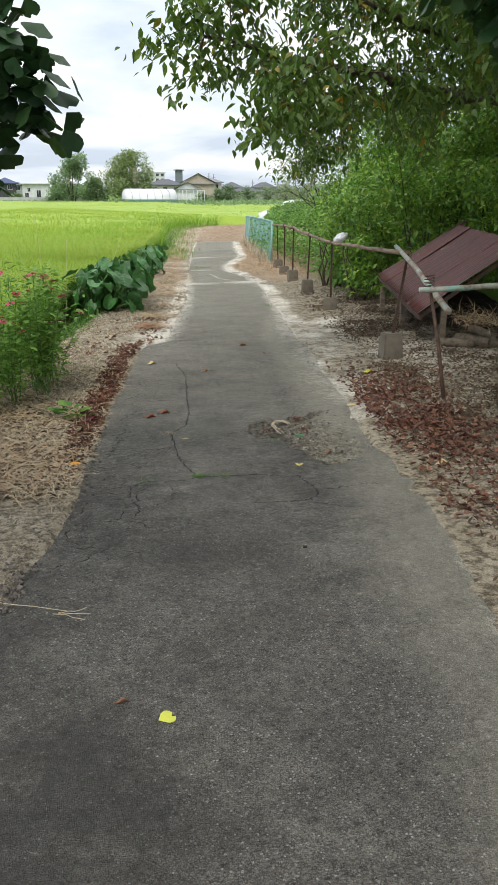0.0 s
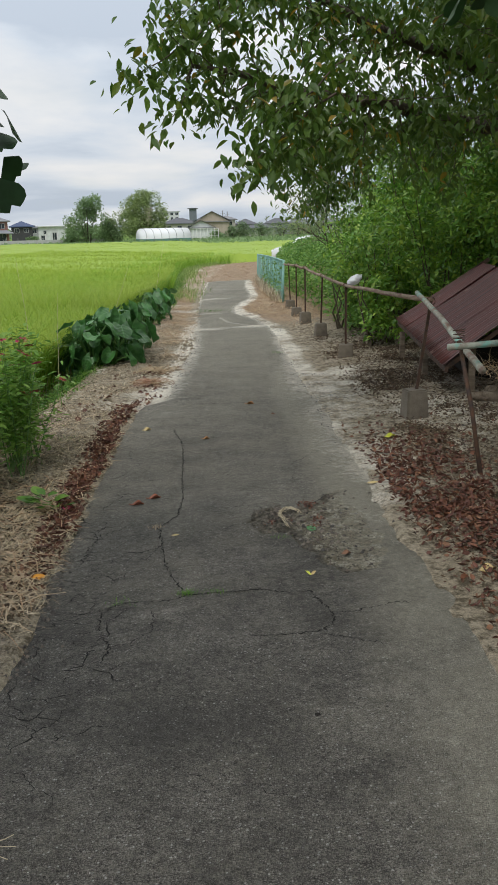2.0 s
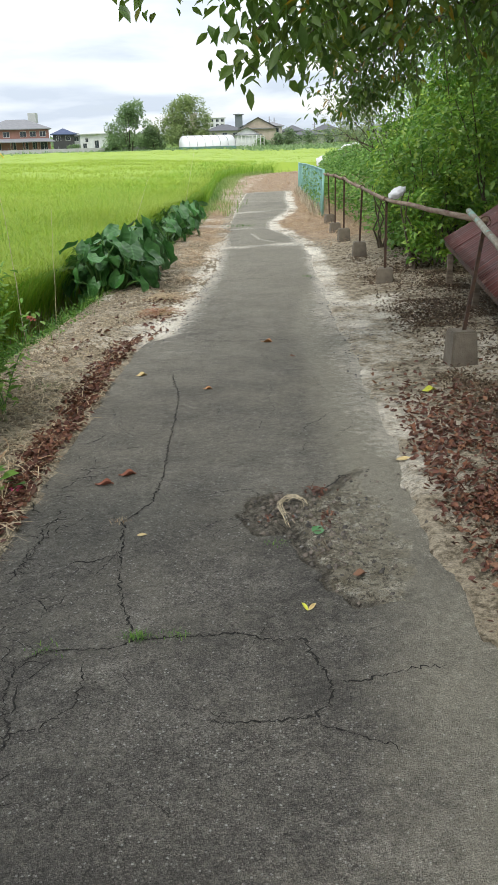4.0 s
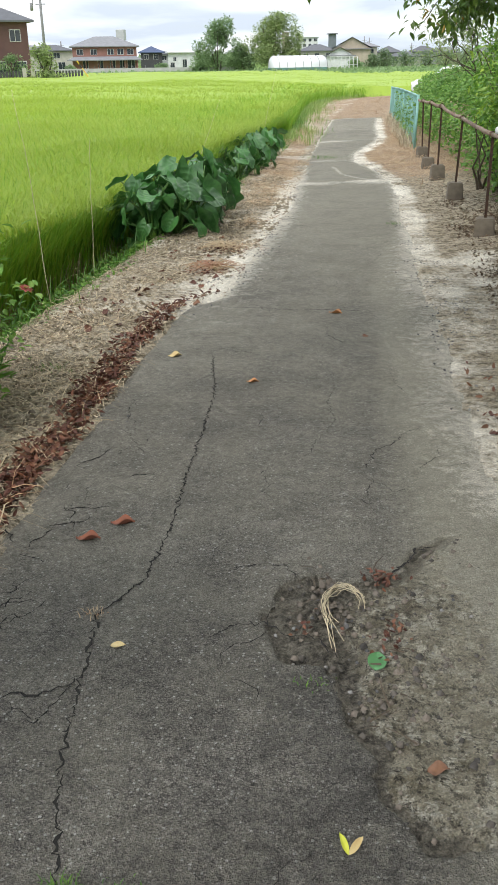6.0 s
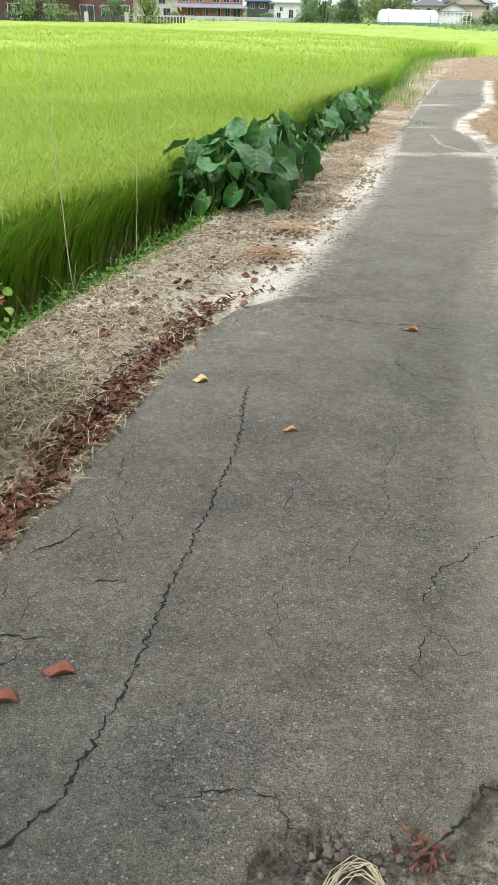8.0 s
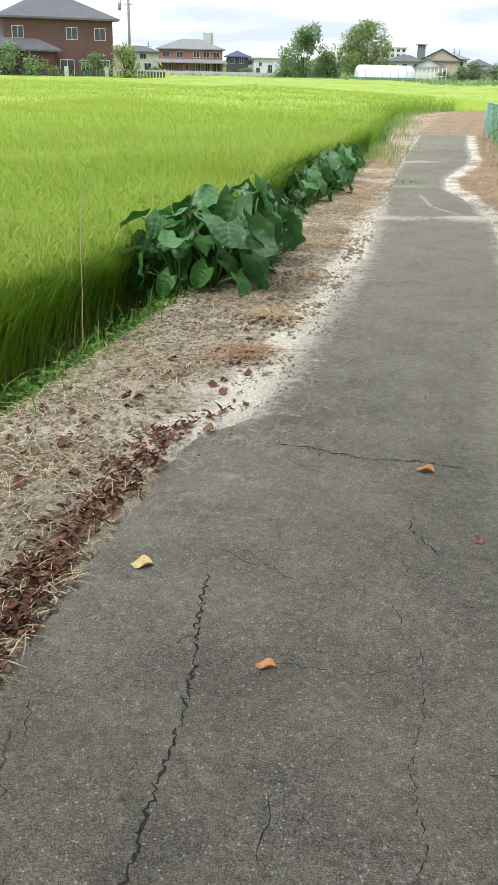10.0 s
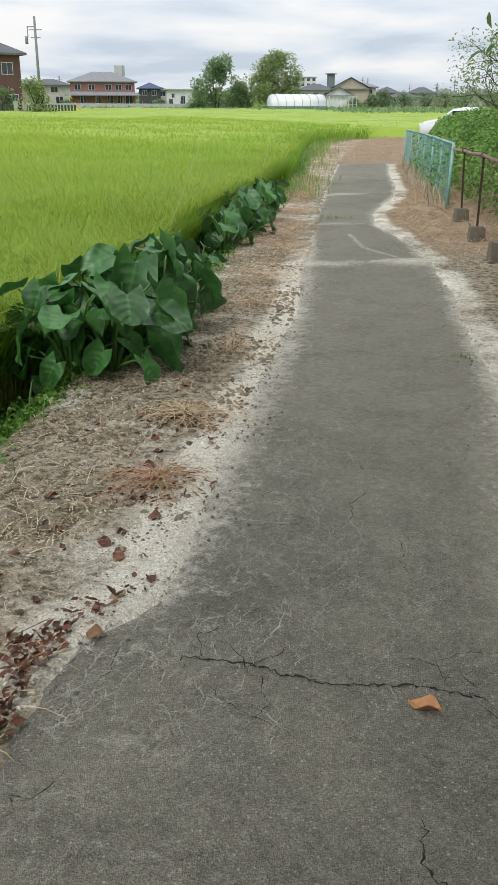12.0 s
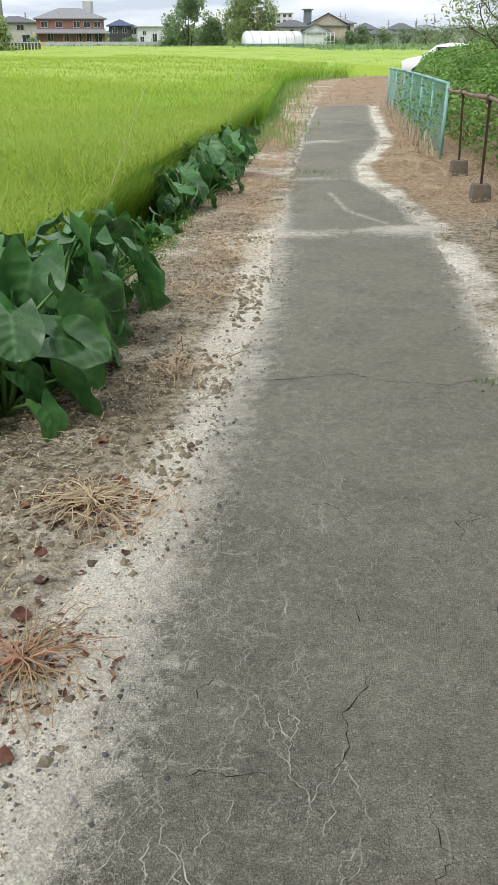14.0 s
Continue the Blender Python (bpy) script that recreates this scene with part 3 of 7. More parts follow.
def build_ground():
    xs = np.concatenate([[-2500, -900, -350, -150, -80, -50, -30, -18, -10, -7, -5, -4, -3.4], np.arange(-3, 3.6, 0.06), [3.8, 4.3, 5, 6, 8, 11, 16, 25, 45, 90, 200, 500, 1200, 2500]])
    ys = np.concatenate([[-2500, -700, -200, -60, -25, -12, -7, -5, -4, -3], np.arange(-2, 26, 0.08), np.arange(26, 64, 0.4), [66, 70, 76, 85, 95, 110, 130, 160, 220, 320, 500, 900, 1600, 2500]])
    X, Y = np.meshgrid(xs, ys)
    Z = ground_z(X, Y)
    nx, ny = len(xs), len(ys)
    i = (np.arange(ny - 1)[:, None] * nx + np.arange(nx - 1)[None]).ravel()
    me = mesh_np("ground", np.stack([X, Y, Z], -1).reshape(-1, 3), [np.stack([i, i + 1, i + nx + 1, i + nx], -1)], True)
    dl, dr = lx(Y) - X, X - rx_(Y)
    blot = 0.18 * vnoise(X, Y, 3.1, 4.0)
    sand = 0.9 * sm(0.42, 0.06, dl) * sm(9.0, 9.8, Y) * sm(22, 15, Y) * (dl > -0.3)
    sand = np.maximum(sand, 0.52 * sm(0.8, 0.2, dl) * sm(9.2, 10, Y) * sm(13, 11.5, Y) * (dl > -0.3))
    sand = np.maximum(sand, (0.16 + 0.26 * sm(5.5, 7, Y) + 0.13 * sm(8, 12, Y)) * sm(0.6 - 0.3 * sm(10, 13, Y), 0.12, dr) * (dr > -0.3) * sm(36.5, 34, Y))
    sand = np.maximum(sand, 0.33 * (dl > 0.0) * sm(7, 9, Y) * (X > fx(Y) + 0.1))
    sand = np.maximum(sand, (0.12 + 0.22 * sm(6, 9, Y) * sm(13.5, 11, Y)) * (dr > 0) * sm(2.5, 1.2, dr) * sm(18, 13, Y)) + blot
    dry = np.maximum(sm(14, 20, Y) * (dl > 0.15) * 0.85, sm(15.5, 19, Y) * (dr > 0.12) * 0.95)
    dry = np.maximum(dry, sm(34.6, 36.3, Y)) * (Y < 66)
    dry = np.maximum(dry, 0.3 * sm(7, 5.5, Y) * sm(4, 4.8, Y) * (dl > 0)) + 0.15 * vnoise(X, Y, 1.7, 1.0)
    green = np.maximum(sm(0.25, -0.1, X - fx(Y)), sm(3.0, 3.8, X))
    green = np.maximum(green, sm(64, 70, Y)) * sm(-0.3, 0.1, Y + 6)
    for key, a in (("sand", sand), ("dry", dry), ("green", green)):
        me.attributes.new(key, "FLOAT", "POINT").data.foreach_set("value", a.ravel().astype(np.float32))
    tagged(obj("ground", me, M_SOIL), "dusty brown earth verge strewn with dry litter, green beyond", "ground", kind="structure")


HOLLOW = [(.08, 6.12), (.15, 6.14), (.25, 6.01), (.41, 6.04), (.5, 6.2), (.62, 6.32), (.95, 6.3), (.95, 5.5), (.8, 5.15), (.66, 4.97), (.5, 4.96), (.4, 5.12), (.33, 5.28), (.23, 5.48), (.13, 5.62), (.06, 5.8)]


def edge_distance(X, Y, ring):
    """Distance to a ring of plan points, negative inside."""
    d, inside = np.full(X.shape, 1e9), np.zeros(X.shape, dtype=bool)
    for (x0, y0), (x1, y1) in zip(ring, ring[1:] + ring[:1]):
        t = np.clip(((X - x0) * (x1 - x0) + (Y - y0) * (y1 - y0)) / ((x1 - x0) ** 2 + (y1 - y0) ** 2), 0, 1)
        d = np.minimum(d, np.hypot(X - x0 - t * (x1 - x0), Y - y0 - t * (y1 - y0)))
        inside ^= ((y0 > Y) != (y1 > Y)) & (X < (x1 - x0) * (Y - y0) / (y1 - y0 + 1e-12) + x0)
    return np.where(inside, -d, d)


def build_road():
    ys = np.concatenate([np.arange(-5, 4.8, 0.06), np.arange(4.8, 6.7, 0.012), np.arange(6.7, 36.1, 0.06)])
    n = 150
    u = np.linspace(0, 1, n)
    L_, R_ = lx(ys), rx_(ys)
    X = L_[:, None] + (R_ - L_)[:, None] * u[None]
    Y = np.repeat(ys[:, None], n, 1)
    Y = Y - sm(34.4, 36.1, Y) * (0.55 + 0.5 * vnoise(X, 0 * Y, 3.0, 2.0))
    Z = gz(X, Y) + 0.004 * vnoise(X, Y, 1.4, 1.0) + 0.0025 * vnoise(X, Y, 6.0)
    edge = np.minimum(X - L_[:, None], R_[:, None] - X)
    Z -= 0.012 * sm(0.12, 0.0, edge)
    # rotten hollow on the right half: a stepped rim, silt towards the verge
    rot = edge_distance(X, Y, HOLLOW) + 0.05 * vnoise(X, Y, 6.0) + 0.024 * vnoise(X, Y, 19.0, 2.0) + 0.009 * vnoise(X, Y, 45.0, 1.0)
    worn = sm(0.012, -0.012, rot) * (1 - 0.85 * sm(0.54, 0.72, X + 0.1 * vnoise(X, Y, 4.0, 9.0) + 0.04 * vnoise(X, Y, 15.0, 3.0)))
    silt = sm(0.16, 0.5, X + 0.25 * sm(5.6, 5.1, Y) + 0.1 * vnoise(X, Y, 3.5, 4.0)) * (1 - 0.75 * sm(-0.1, -0.02, rot + 0.03 * vnoise(X, Y, 11.0, 7.0)) * sm(0.75, 0.55, X))
    Z += worn * ((1 - 0.6 * silt) * (-0.02 + 0.011 * vnoise(X, Y, 19.0) + 0.008 * vnoise(X, Y, 43.0, 3.0)) + 0.004 * vnoise(Y, X, 63.0, 5.0))
    Z += 0.02 * np.exp(-((Y - 16.9) / 0.35) ** 2)
    # closed edge: drop one more ring of vertices on both sides
    X = np.concatenate([X[:, :1] - 0.01, X, X[:, -1:] + 0.01], 1)
    Y = np.concatenate([Y[:, :1], Y, Y[:, -1:]], 1)
    Z = np.concatenate([Z[:, :1] - 0.05, Z, Z[:, -1:] - 0.05], 1)
    n += 2
    i = (np.arange(len(ys) - 1)[:, None] * n + np.arange(n - 1)[None]).ravel()
    me = mesh_np("road", np.stack([X, Y, Z], -1).reshape(-1, 3), [np.stack([i, i + 1, i + n + 1, i + n], -1)], True)
    pad = lambda a: np.concatenate([a[:, :1], a, a[:, -1:]], 1)
    dl, dr = X - lx(Y), rx_(Y) - X
    blot = 0.2 * vnoise(X, Y, 2.6, 3.0) + 0.12 * vnoise(X, Y, 7.5, 6.0)
    wl = 0.03 + 0.27 * sm(9.2, 10.2, Y) * sm(22, 16, Y) + 0.12 * sm(20, 24, Y)
    wr = 0.12 + 0.36 * sm(5, 7.5, Y) * sm(13, 10.5, Y) + 0.1 * sm(10.5, 13, Y)
    near = np.minimum(dl / wl, dr / wr)
    amp = np.where(dl / wl < dr / wr, 0.76, 0.26 + 0.18 * sm(5.8, 7.5, Y) + 0.28 * sm(8.5, 12, Y))
    sand = amp * np.clip(1 - near, 0, 1) ** 1.1 + 0.6 * blot * sm(0.95, 0.1, near)
    for y0, w, a in ((16.95, 0.3, 0.84), (20.7, 0.25, 0.5), (25.2, 0.3, 0.58), (29.8, 0.35, 0.4)):
        sand = np.maximum(sand, a * (0.62 + 0.38 * np.clip(np.abs(X + 0.42) / 0.6, 0, 1)) * np.exp(-((Y - y0 - 0.25 * (X + 0.4) - 0.35 * vnoise(X, Y, 1.6, y0)) / w) ** 2) + 0.12 * vnoise(X, Y, 5.0, y0) * (np.abs(Y - y0) < 1))
    for x0, y0, x1, y1 in ((-0.71, 19.2, -0.48, 18.0), (-0.48, 18.0, -0.1, 17.3)):
        t = np.clip(((X - x0) * (x1 - x0) + (Y - y0) * (y1 - y0)) / ((x1 - x0) ** 2 + (y1 - y0) ** 2), 0, 1)
        sand = np.maximum(sand, 0.5 * np.exp(-((np.hypot(X - x0 - t * (x1 - x0), (Y - y0 - t * (y1 - y0)) * 0.5)) / 0.045) ** 2))
    film = np.maximum((sm(0.68, 0.15, dr) * 1.1 + 0.3 * sm(0.3, 0.0, dr)) * (0.55 + 0.6 * sm(5.0, 6.6, Y) * sm(14, 10, Y)), 0.42 * sm(4.6, 6.5, Y) + 0.42 * sm(9.2, 13, Y)) + 0.15 * vnoise(X, Y, 1.3, 2.0)
    film = np.maximum(film, 0.6 * sm(0.5, 0.0, dl) * sm(9, 10.5, Y))
    film = film * (1 - 0.4 * pad(worn))
    dusty = np.clip(sm(0.75, 0.15, dl) * sm(8.0, 9.6, Y) + 0.45 * sm(0.6, 0.1, dr) * sm(7, 9, Y), 0, 1)
    # dark stain blotches; the lane also darkens nearer, as painted tree shade
    stain_shade = 0.34 * np.exp(-((X + 0.45) / 0.6) ** 2 - ((Y - 3.7) / 0.5) ** 2) + 0.3 * np.exp(-((X - 0.8) / 0.35) ** 2 - ((Y - 4.6) / 0.3) ** 2) + 0.2 * sm(6.0, 3.2, Y) + 0.42 * vnoise(X, Y, 1.5, 5.0)
    # tree shade painted over the near left of the lane
    stain_shade = stain_shade + 0.42 * sm(0.6, -0.5, X) * sm(4.4, 3.0, Y)
    stain_shade = stain_shade + 0.12 * sm(0.25, 0.0, dl) * sm(6.2, 5.0, Y)
    for key, a in (("sand", sand), ("film", film), ("dusty", dusty), ("stain_shade", stain_shade), ("worn", pad(worn)), ("silt", pad(silt))):
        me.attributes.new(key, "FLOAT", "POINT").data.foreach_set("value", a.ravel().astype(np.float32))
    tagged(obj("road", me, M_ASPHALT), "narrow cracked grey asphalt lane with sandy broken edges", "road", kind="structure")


def rz(x, y):
    return gz(x, y) + 0.004 * vnoise(x, y, 1.4, 1.0) + 0.0025 * vnoise(x, y, 6.0)


CRACKS = [
    ((-.62, 4.58), (-.53, 4.66), (-.31, 4.68), (-.25, 4.73), (.02, 4.75), (.09, 4.77), (.18, 4.72), (.32, 4.72), (.36, 4.58), (.40, 4.48), (.39, 4.36), (.35, 4.30), (.22, 4.28), (.08, 4.27), (.03, 4.29)),
    ((.35, 4.30), (.37, 4.26), (.49, 4.21), (.58, 4.16), (.62, 4.15)),
    ((.40, 4.48), (.49, 4.47), (.66, 4.54), (.78, 4.55)),
    ((-.66, 8.39), (-.52, 7.76), (-.47, 7.19), (-.44, 6.73), (-.40, 6.34), (-.40, 5.92), (-.49, 5.72), (-.44, 5.43), (-.40, 5.18), (-.33, 4.93), (-.26, 4.74)),
    ((-.83, 5.14), (-.81, 5.57), (-.86, 5.68), (-.74, 5.81)),
    ((-.76, 9.56), (-.54, 9.55), (-.42, 9.50), (-.27, 9.47), (-.03, 9.50), (.18, 9.46)),
    ((-.84, 13.04), (-.6, 13.09), (-.33, 13.18), (-.15, 13.08), (.14, 13.05), (.35, 13.16)),
    ((.29, 6.83), (.31, 6.95), (.33, 7.05), (.40, 7.12), (.46, 7.26), (.56, 7.36)),
    ((.38, 6.0), (.41, 6.04), (.46, 6.12), (.49, 6.21), (.57, 6.23)),
    # the next two put the shade of the hollow's stepped rim into dark strips
    ((-.14, 5.62), (-.06, 5.7), (.03, 5.73), (.1, 5.67), (.2, 5.66), (.27, 5.55)),
    ((-.16, 6.0), (-.05, 6.05), (.05, 6.06), (.12, 5.98)),
    ((.06, 8.15), (.09, 7.9), (.08, 7.62), (.13, 7.38), (.07, 7.15), (.02, 6.9)),
    ((.38, 8.2), (.41, 7.95), (.46, 7.8)),
    ((-.62, 5.3), (-.5, 5.22), (-.44, 5.43)),
    ((-.9, 4.35), (-.78, 4.5), (-.68, 4.56), (-.62, 4.58)),
    ((-.62, 4.58), (-.6, 4.4), (-.52, 4.22), (-.55, 4.05)),
    ((-.92, 5.0), (-.8, 4.93), (-.66, 5.0), (-.58, 4.9)),
    ((-.72, 4.1), (-.6, 4.2), (-.44, 4.25), (-.36, 4.38), (-.4, 4.6)),
    ((-.02, 9.01), (-.02, 8.85), (.05, 8.75), (.10, 8.66)),
]


def crack(line, rng, wmax, mat, label, step=0.022, jit=0.006, even=0.22):
    P = [np.array(line[0])]
    for a, b in zip(line[:-1], line[1:]):
        a, b = np.array(a), np.array(b)
        k = max(2, int(np.linalg.norm(b - a) / step))
        for s in range(1, k + 1):
            P.append(a + (b - a) * s / k + (rng.normal(0, jit, 2) if s < k else 0))
    P = np.array(P)
    T = np.gradient(P, axis=0)
    T /= np.linalg.norm(T, axis=1)[:, None] + 1e-9
    N = np.stack([-T[:, 1], T[:, 0]], 1)
    n = len(P)
    ends = np.minimum(np.arange(n), n - 1 - np.arange(n)) / 5.0
    w = wmax * (even + (1 - even) * rng.random(n) ** 2) * np.clip(ends, 0.08, 1)
    A, B = P + N * w[:, None], P - N * (w * rng.uniform(0.5, 1.2, n))[:, None]
    V = np.concatenate([np.column_stack([q, rz(q[:, 0], q[:, 1]) + 0.0025]) for q in (A, B)])
    i = np.arange(n - 1)
    me = mesh_np("road_crack", V, [np.stack([i, i + 1, i + n + 1, i + n], -1)])
    tagged(obj("road_crack", me, mat), label, "crack", "cracks in the lane", "structure")


def build_cracks():
    rng = np.random.default_rng(5)
    for k, line in enumerate(CRACKS):
        crack(line, rng, 0.0066 if k in (0, 3, 5, 8) else 0.0022 if k in (11, 12) else 0.0044, M_CRACK, "dark jagged crack in the old asphalt", 0.011, 0.0062)

    def walk_line(x, y, n, heading, turn):
        p = [(x, y)]
        for _ in range(n):
            h = heading + rng.normal(0, turn)
            p.append((p[-1][0] + 0.06 * math.sin(h), p[-1][1] + 0.06 * math.cos(h)))
        return p

    # dust-filled cracks beside the sandy edge
    for _ in range(230):
        y = rng.uniform(8.9, 13.0)
        x = float(lx(y)) + 0.05 + 0.72 * rng.random() ** 1.5
        crack(walk_line(x, y, rng.integers(2, 6), rng.normal(0.05, 0.4), 0.4), rng, 0.0021, M_DUST, "pale dust-filled crack in the asphalt", 0.012, 0.006, 0.5)
    for _ in range(60):
        y = rng.uniform(7.5, 13)
        x = float(rx_(y)) - 0.08 - 0.8 * rng.random()
        crack(walk_line(x, y, rng.integers(1, 6), rng.normal(0, 0.35), 0.6), rng, 0.0018, M_DUST, "pale dust-filled crack in the asphalt", 0.012, 0.006, 0.5)
    # hairline cracks all over
    for _ in range(80):
        y = rng.uniform(2.8, 12)
        x = rng.uniform(float(lx(y)) + 0.08, float(rx_(y)) - 0.2)
        crack(walk_line(x, y, rng.integers(2, 9), rng.normal(0, 0.9), 0.6), rng, 0.0022, M_CRACK, "hairline crack in the old asphalt", 0.018, 0.005)
    for _ in range(70):
        y = rng.uniform(3.4, 6.8)
        x = float(lx(y)) + 0.03 + 0.3 * rng.random()
        crack(walk_line(x, y, rng.integers(2, 6), rng.normal(0.6, 0.8), 0.6), rng, 0.0055, M_CRACK, "dark crack at the crumbling asphalt edge", 0.018, 0.006)


build_ground()
build_road()
build_cracks()


# ---- rice ----
def blade_mesh(name, pos, lean, height, width, droop, segs=4):
    """Curved, tapering grass blades. lean: horizontal direction; droop: how far the tip falls over."""
    n = len(pos)
    t = np.linspace(0, 1, segs + 1)
    out = (0.12 * t + droop[:, None] * t ** 2.4)
    up = t - 0.55 * droop[:, None] * t ** 3
    C = pos[:, None] + np.concatenate([lean[:, None] * out[..., None] * height[:, None, None], (up * height[:, None])[..., None]], -1)
    side = np.stack([-lean[:, 1], lean[:, 0], np.zeros(n)], -1)
    w = width[:, None] * np.array([0.6, 1.0, 0.9, 0.6, 0.08][:segs + 1] if segs == 4 else np.linspace(1, 0.1, segs + 1))[None]
    A, B = C + side[:, None] * w[..., None] / 2, C - side[:, None] * w[..., None] / 2
    V = np.stack([A, B], 2).reshape(n, -1, 3)
    k = 2 * (segs + 1)
    j = np.arange(segs) * 2
    F = np.stack([j, j + 1, j + 3, j + 2], -1)
    return mesh_np(name, V.reshape(-1, 3), [(F[None] + (np.arange(n) * k)[:, None, None]).reshape(-1, 4)])


CANOPY = 0.40


def canopy(x, y):
    return CANOPY - 0.28 * sm(14, 40, y) * sm(-14, -3, x)



def build_rice():
    rng = np.random.default_rng(11)

    def patch(name, x0, x1, y0, y1, sx, sy, per, hw, spread, mat, label, segs=4, margin=0.32, base=None):
        gx, gy = np.meshgrid(np.arange(x0, x1, sx), np.arange(y0, y1, sy))
        cx, cy = gx.ravel() + rng.normal(0, sx * 0.12, gx.size), gy.ravel() + rng.normal(0, sy * 0.2, gx.size)
        keep = cx < fx(cy) - margin
        cx, cy = cx[keep], cy[keep]
        n = len(cx) * per
        x, y = np.repeat(cx, per) + rng.normal(0, spread, n), np.repeat(cy, per) + rng.normal(0, spread, n)
        z0 = gz(x, y) - 0.3 if base is None else np.full(n, base)
        top = canopy(x, y) + 0.07 * vnoise(x, y, 0.5, 3.0) + rng.normal(0, 0.06, n)
        a = rng.uniform(0, 2 * math.pi, n)
        lean = np.stack([np.cos(a), np.sin(a)], -1)
        near = sm(1.3, 0.3, fx(y) - x)
        lean[:, 0] += near * 0.4 + 0.15
        lean /= np.linalg.norm(lean, axis=1)[:, None]
        droop = rng.uniform(0.05, 0.55, n) * (1 - 0.15 * near)
        top = top - 0.07 * near * rng.random(n)
        h = (top - z0) / (1 - 0.5 * droop) * rng.uniform(0.7, 1.08, n)
        me = blade_mesh(name, np.stack([x, y, z0], -1), lean, h, rng.uniform(0.6, 1.2, n) * hw, droop, segs)
        tagged(obj(name, me, mat), label, "rice", kind="stuff")

    patch("rice_plants", -4.6, -1.5, 3.5, 30, 0.22, 0.17, 26, 0.0115, 0.035, M_RICE, "bright green rice plants leaning over the paddy edge", margin=0.58)
    patch("rice_plants", -9, -4.5, 3, 34, 0.26, 0.22, 14, 0.014, 0.06, M_RICE, "bright green rice plants in the paddy")
    patch("rice_plants", -6, -1.8, 30, 62, 0.3, 0.3, 14, 0.02, 0.07, M_RICE, "bright green rice plants along the curved paddy edge")
    # outermost plants arching over the bank, with dead blades low down
    def fringe(n, lo, hi, reach, hw, mat, label):
        y = rng.uniform(6.0, 34, n)
        x = fx(y) - rng.uniform(lo, hi, n)
        a = rng.normal(0.0, 0.95, n)
        z0 = gz(x, y) - 0.3
        droop = rng.uniform(0.08, 0.42, n)
        h = (canopy(x, y) + 0.02 - z0) * rng.uniform(reach[0], reach[1], n) / (1 - 0.5 * droop)
        me = blade_mesh("rice_fringe", np.stack([x, y, z0], -1), np.stack([np.cos(a), np.sin(a)], -1), h, rng.uniform(0.7, 1.2, n) * hw, droop)
        tagged(obj("rice_fringe", me, mat), label, "rice", kind="stuff")

    fringe(15000, 0.52, 0.9, (0.6, 0.98), 0.013, M_RICE, "bright green rice blades arching over the bank")
    fringe(4200, 0.5, 0.85, (0.5, 0.95), 0.01, M_RICE_TOP, "yellowing rice blades arching over the bank")
    fringe(1600, 0.46, 0.65, (0.15, 0.45), 0.008, M_STRAW, "dead straw-coloured rice blades low on the bank")
    # tips that carry the canopy further out
    def tips(x0, x1, y0, y1, n, hw, h, mat=M_RICE_TOP):
        x, y = rng.uniform(x0, x1, n), rng.uniform(y0, y1, n)
        keep = x < fx(y) - 0.35
        x, y = x[keep], y[keep]
        n = len(x)
        a = rng.uniform(0, 2 * math.pi, n)
        z = canopy(x, y) - 0.17 + 0.07 * vnoise(x, y, 0.5, 3.0)
        me = blade_mesh("rice_tips", np.stack([x, y, z], -1), np.stack([np.cos(a), np.sin(a)], -1), rng.uniform(0.7, 1.25, n) * h, rng.uniform(0.6, 1.3, n) * hw, rng.uniform(0.5, 1.7, n), 3)
        tagged(obj("rice_tips", me, mat), "yellow-green ripening rice canopy", "rice", kind="stuff")

    tips(-8, -2.3, 4, 26, 90000, 0.009, 0.28)
    tips(-14, -2.3, 4, 38, 80000, 0.013, 0.3)
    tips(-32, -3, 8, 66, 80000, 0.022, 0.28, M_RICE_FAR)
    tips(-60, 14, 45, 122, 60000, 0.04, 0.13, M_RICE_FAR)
    # closed canopy under the tips
    xs = np.concatenate([np.arange(-75, -20, 1.2), np.arange(-20, -2.0, 0.3), [-1.2, 0, 1, 2, 4, 8, 14, 25, 45]])
    ys = np.concatenate([np.arange(-30, 0, 3), np.arange(0, 66, 0.4), np.arange(66, 124, 1.5)])
    X, Y = np.meshgrid(xs, ys)
    edge = fx(Y) - 0.75
    X = np.where(Y < 62, np.minimum(X, edge), X)
    Z = canopy(X, Y) - 0.14 + 0.07 * vnoise(X, Y, 0.5, 3.0) + 0.03 * vnoise(X, Y, 2.7)
    Z = np.where((Y < 62) & (X > edge - 0.12), -0.35 + gz(X, Y) * 0.5, Z)
    i = (np.arange(len(ys) - 1)[:, None] * len(xs) + np.arange(len(xs) - 1)[None]).ravel()
    me = mesh_np("rice_canopy", np.stack([X, Y, Z], -1).reshape(-1, 3), [np.stack([i, i + 1, i + len(xs) + 1, i + len(xs)], -1)], True)
    mat = material("rice_canopy", (0.33, 0.45, 0.055), 0.75, (0.27, 0.39, 0.048), 0.5, 9, 1.0, 11, spots=((0.32, 0.45, 0.07), 0.22, 0.56))
    tagged(obj("rice_canopy", me, mat), "wide yellow-green paddy of rice in the breeze", "rice field", kind="stuff")


build_rice()


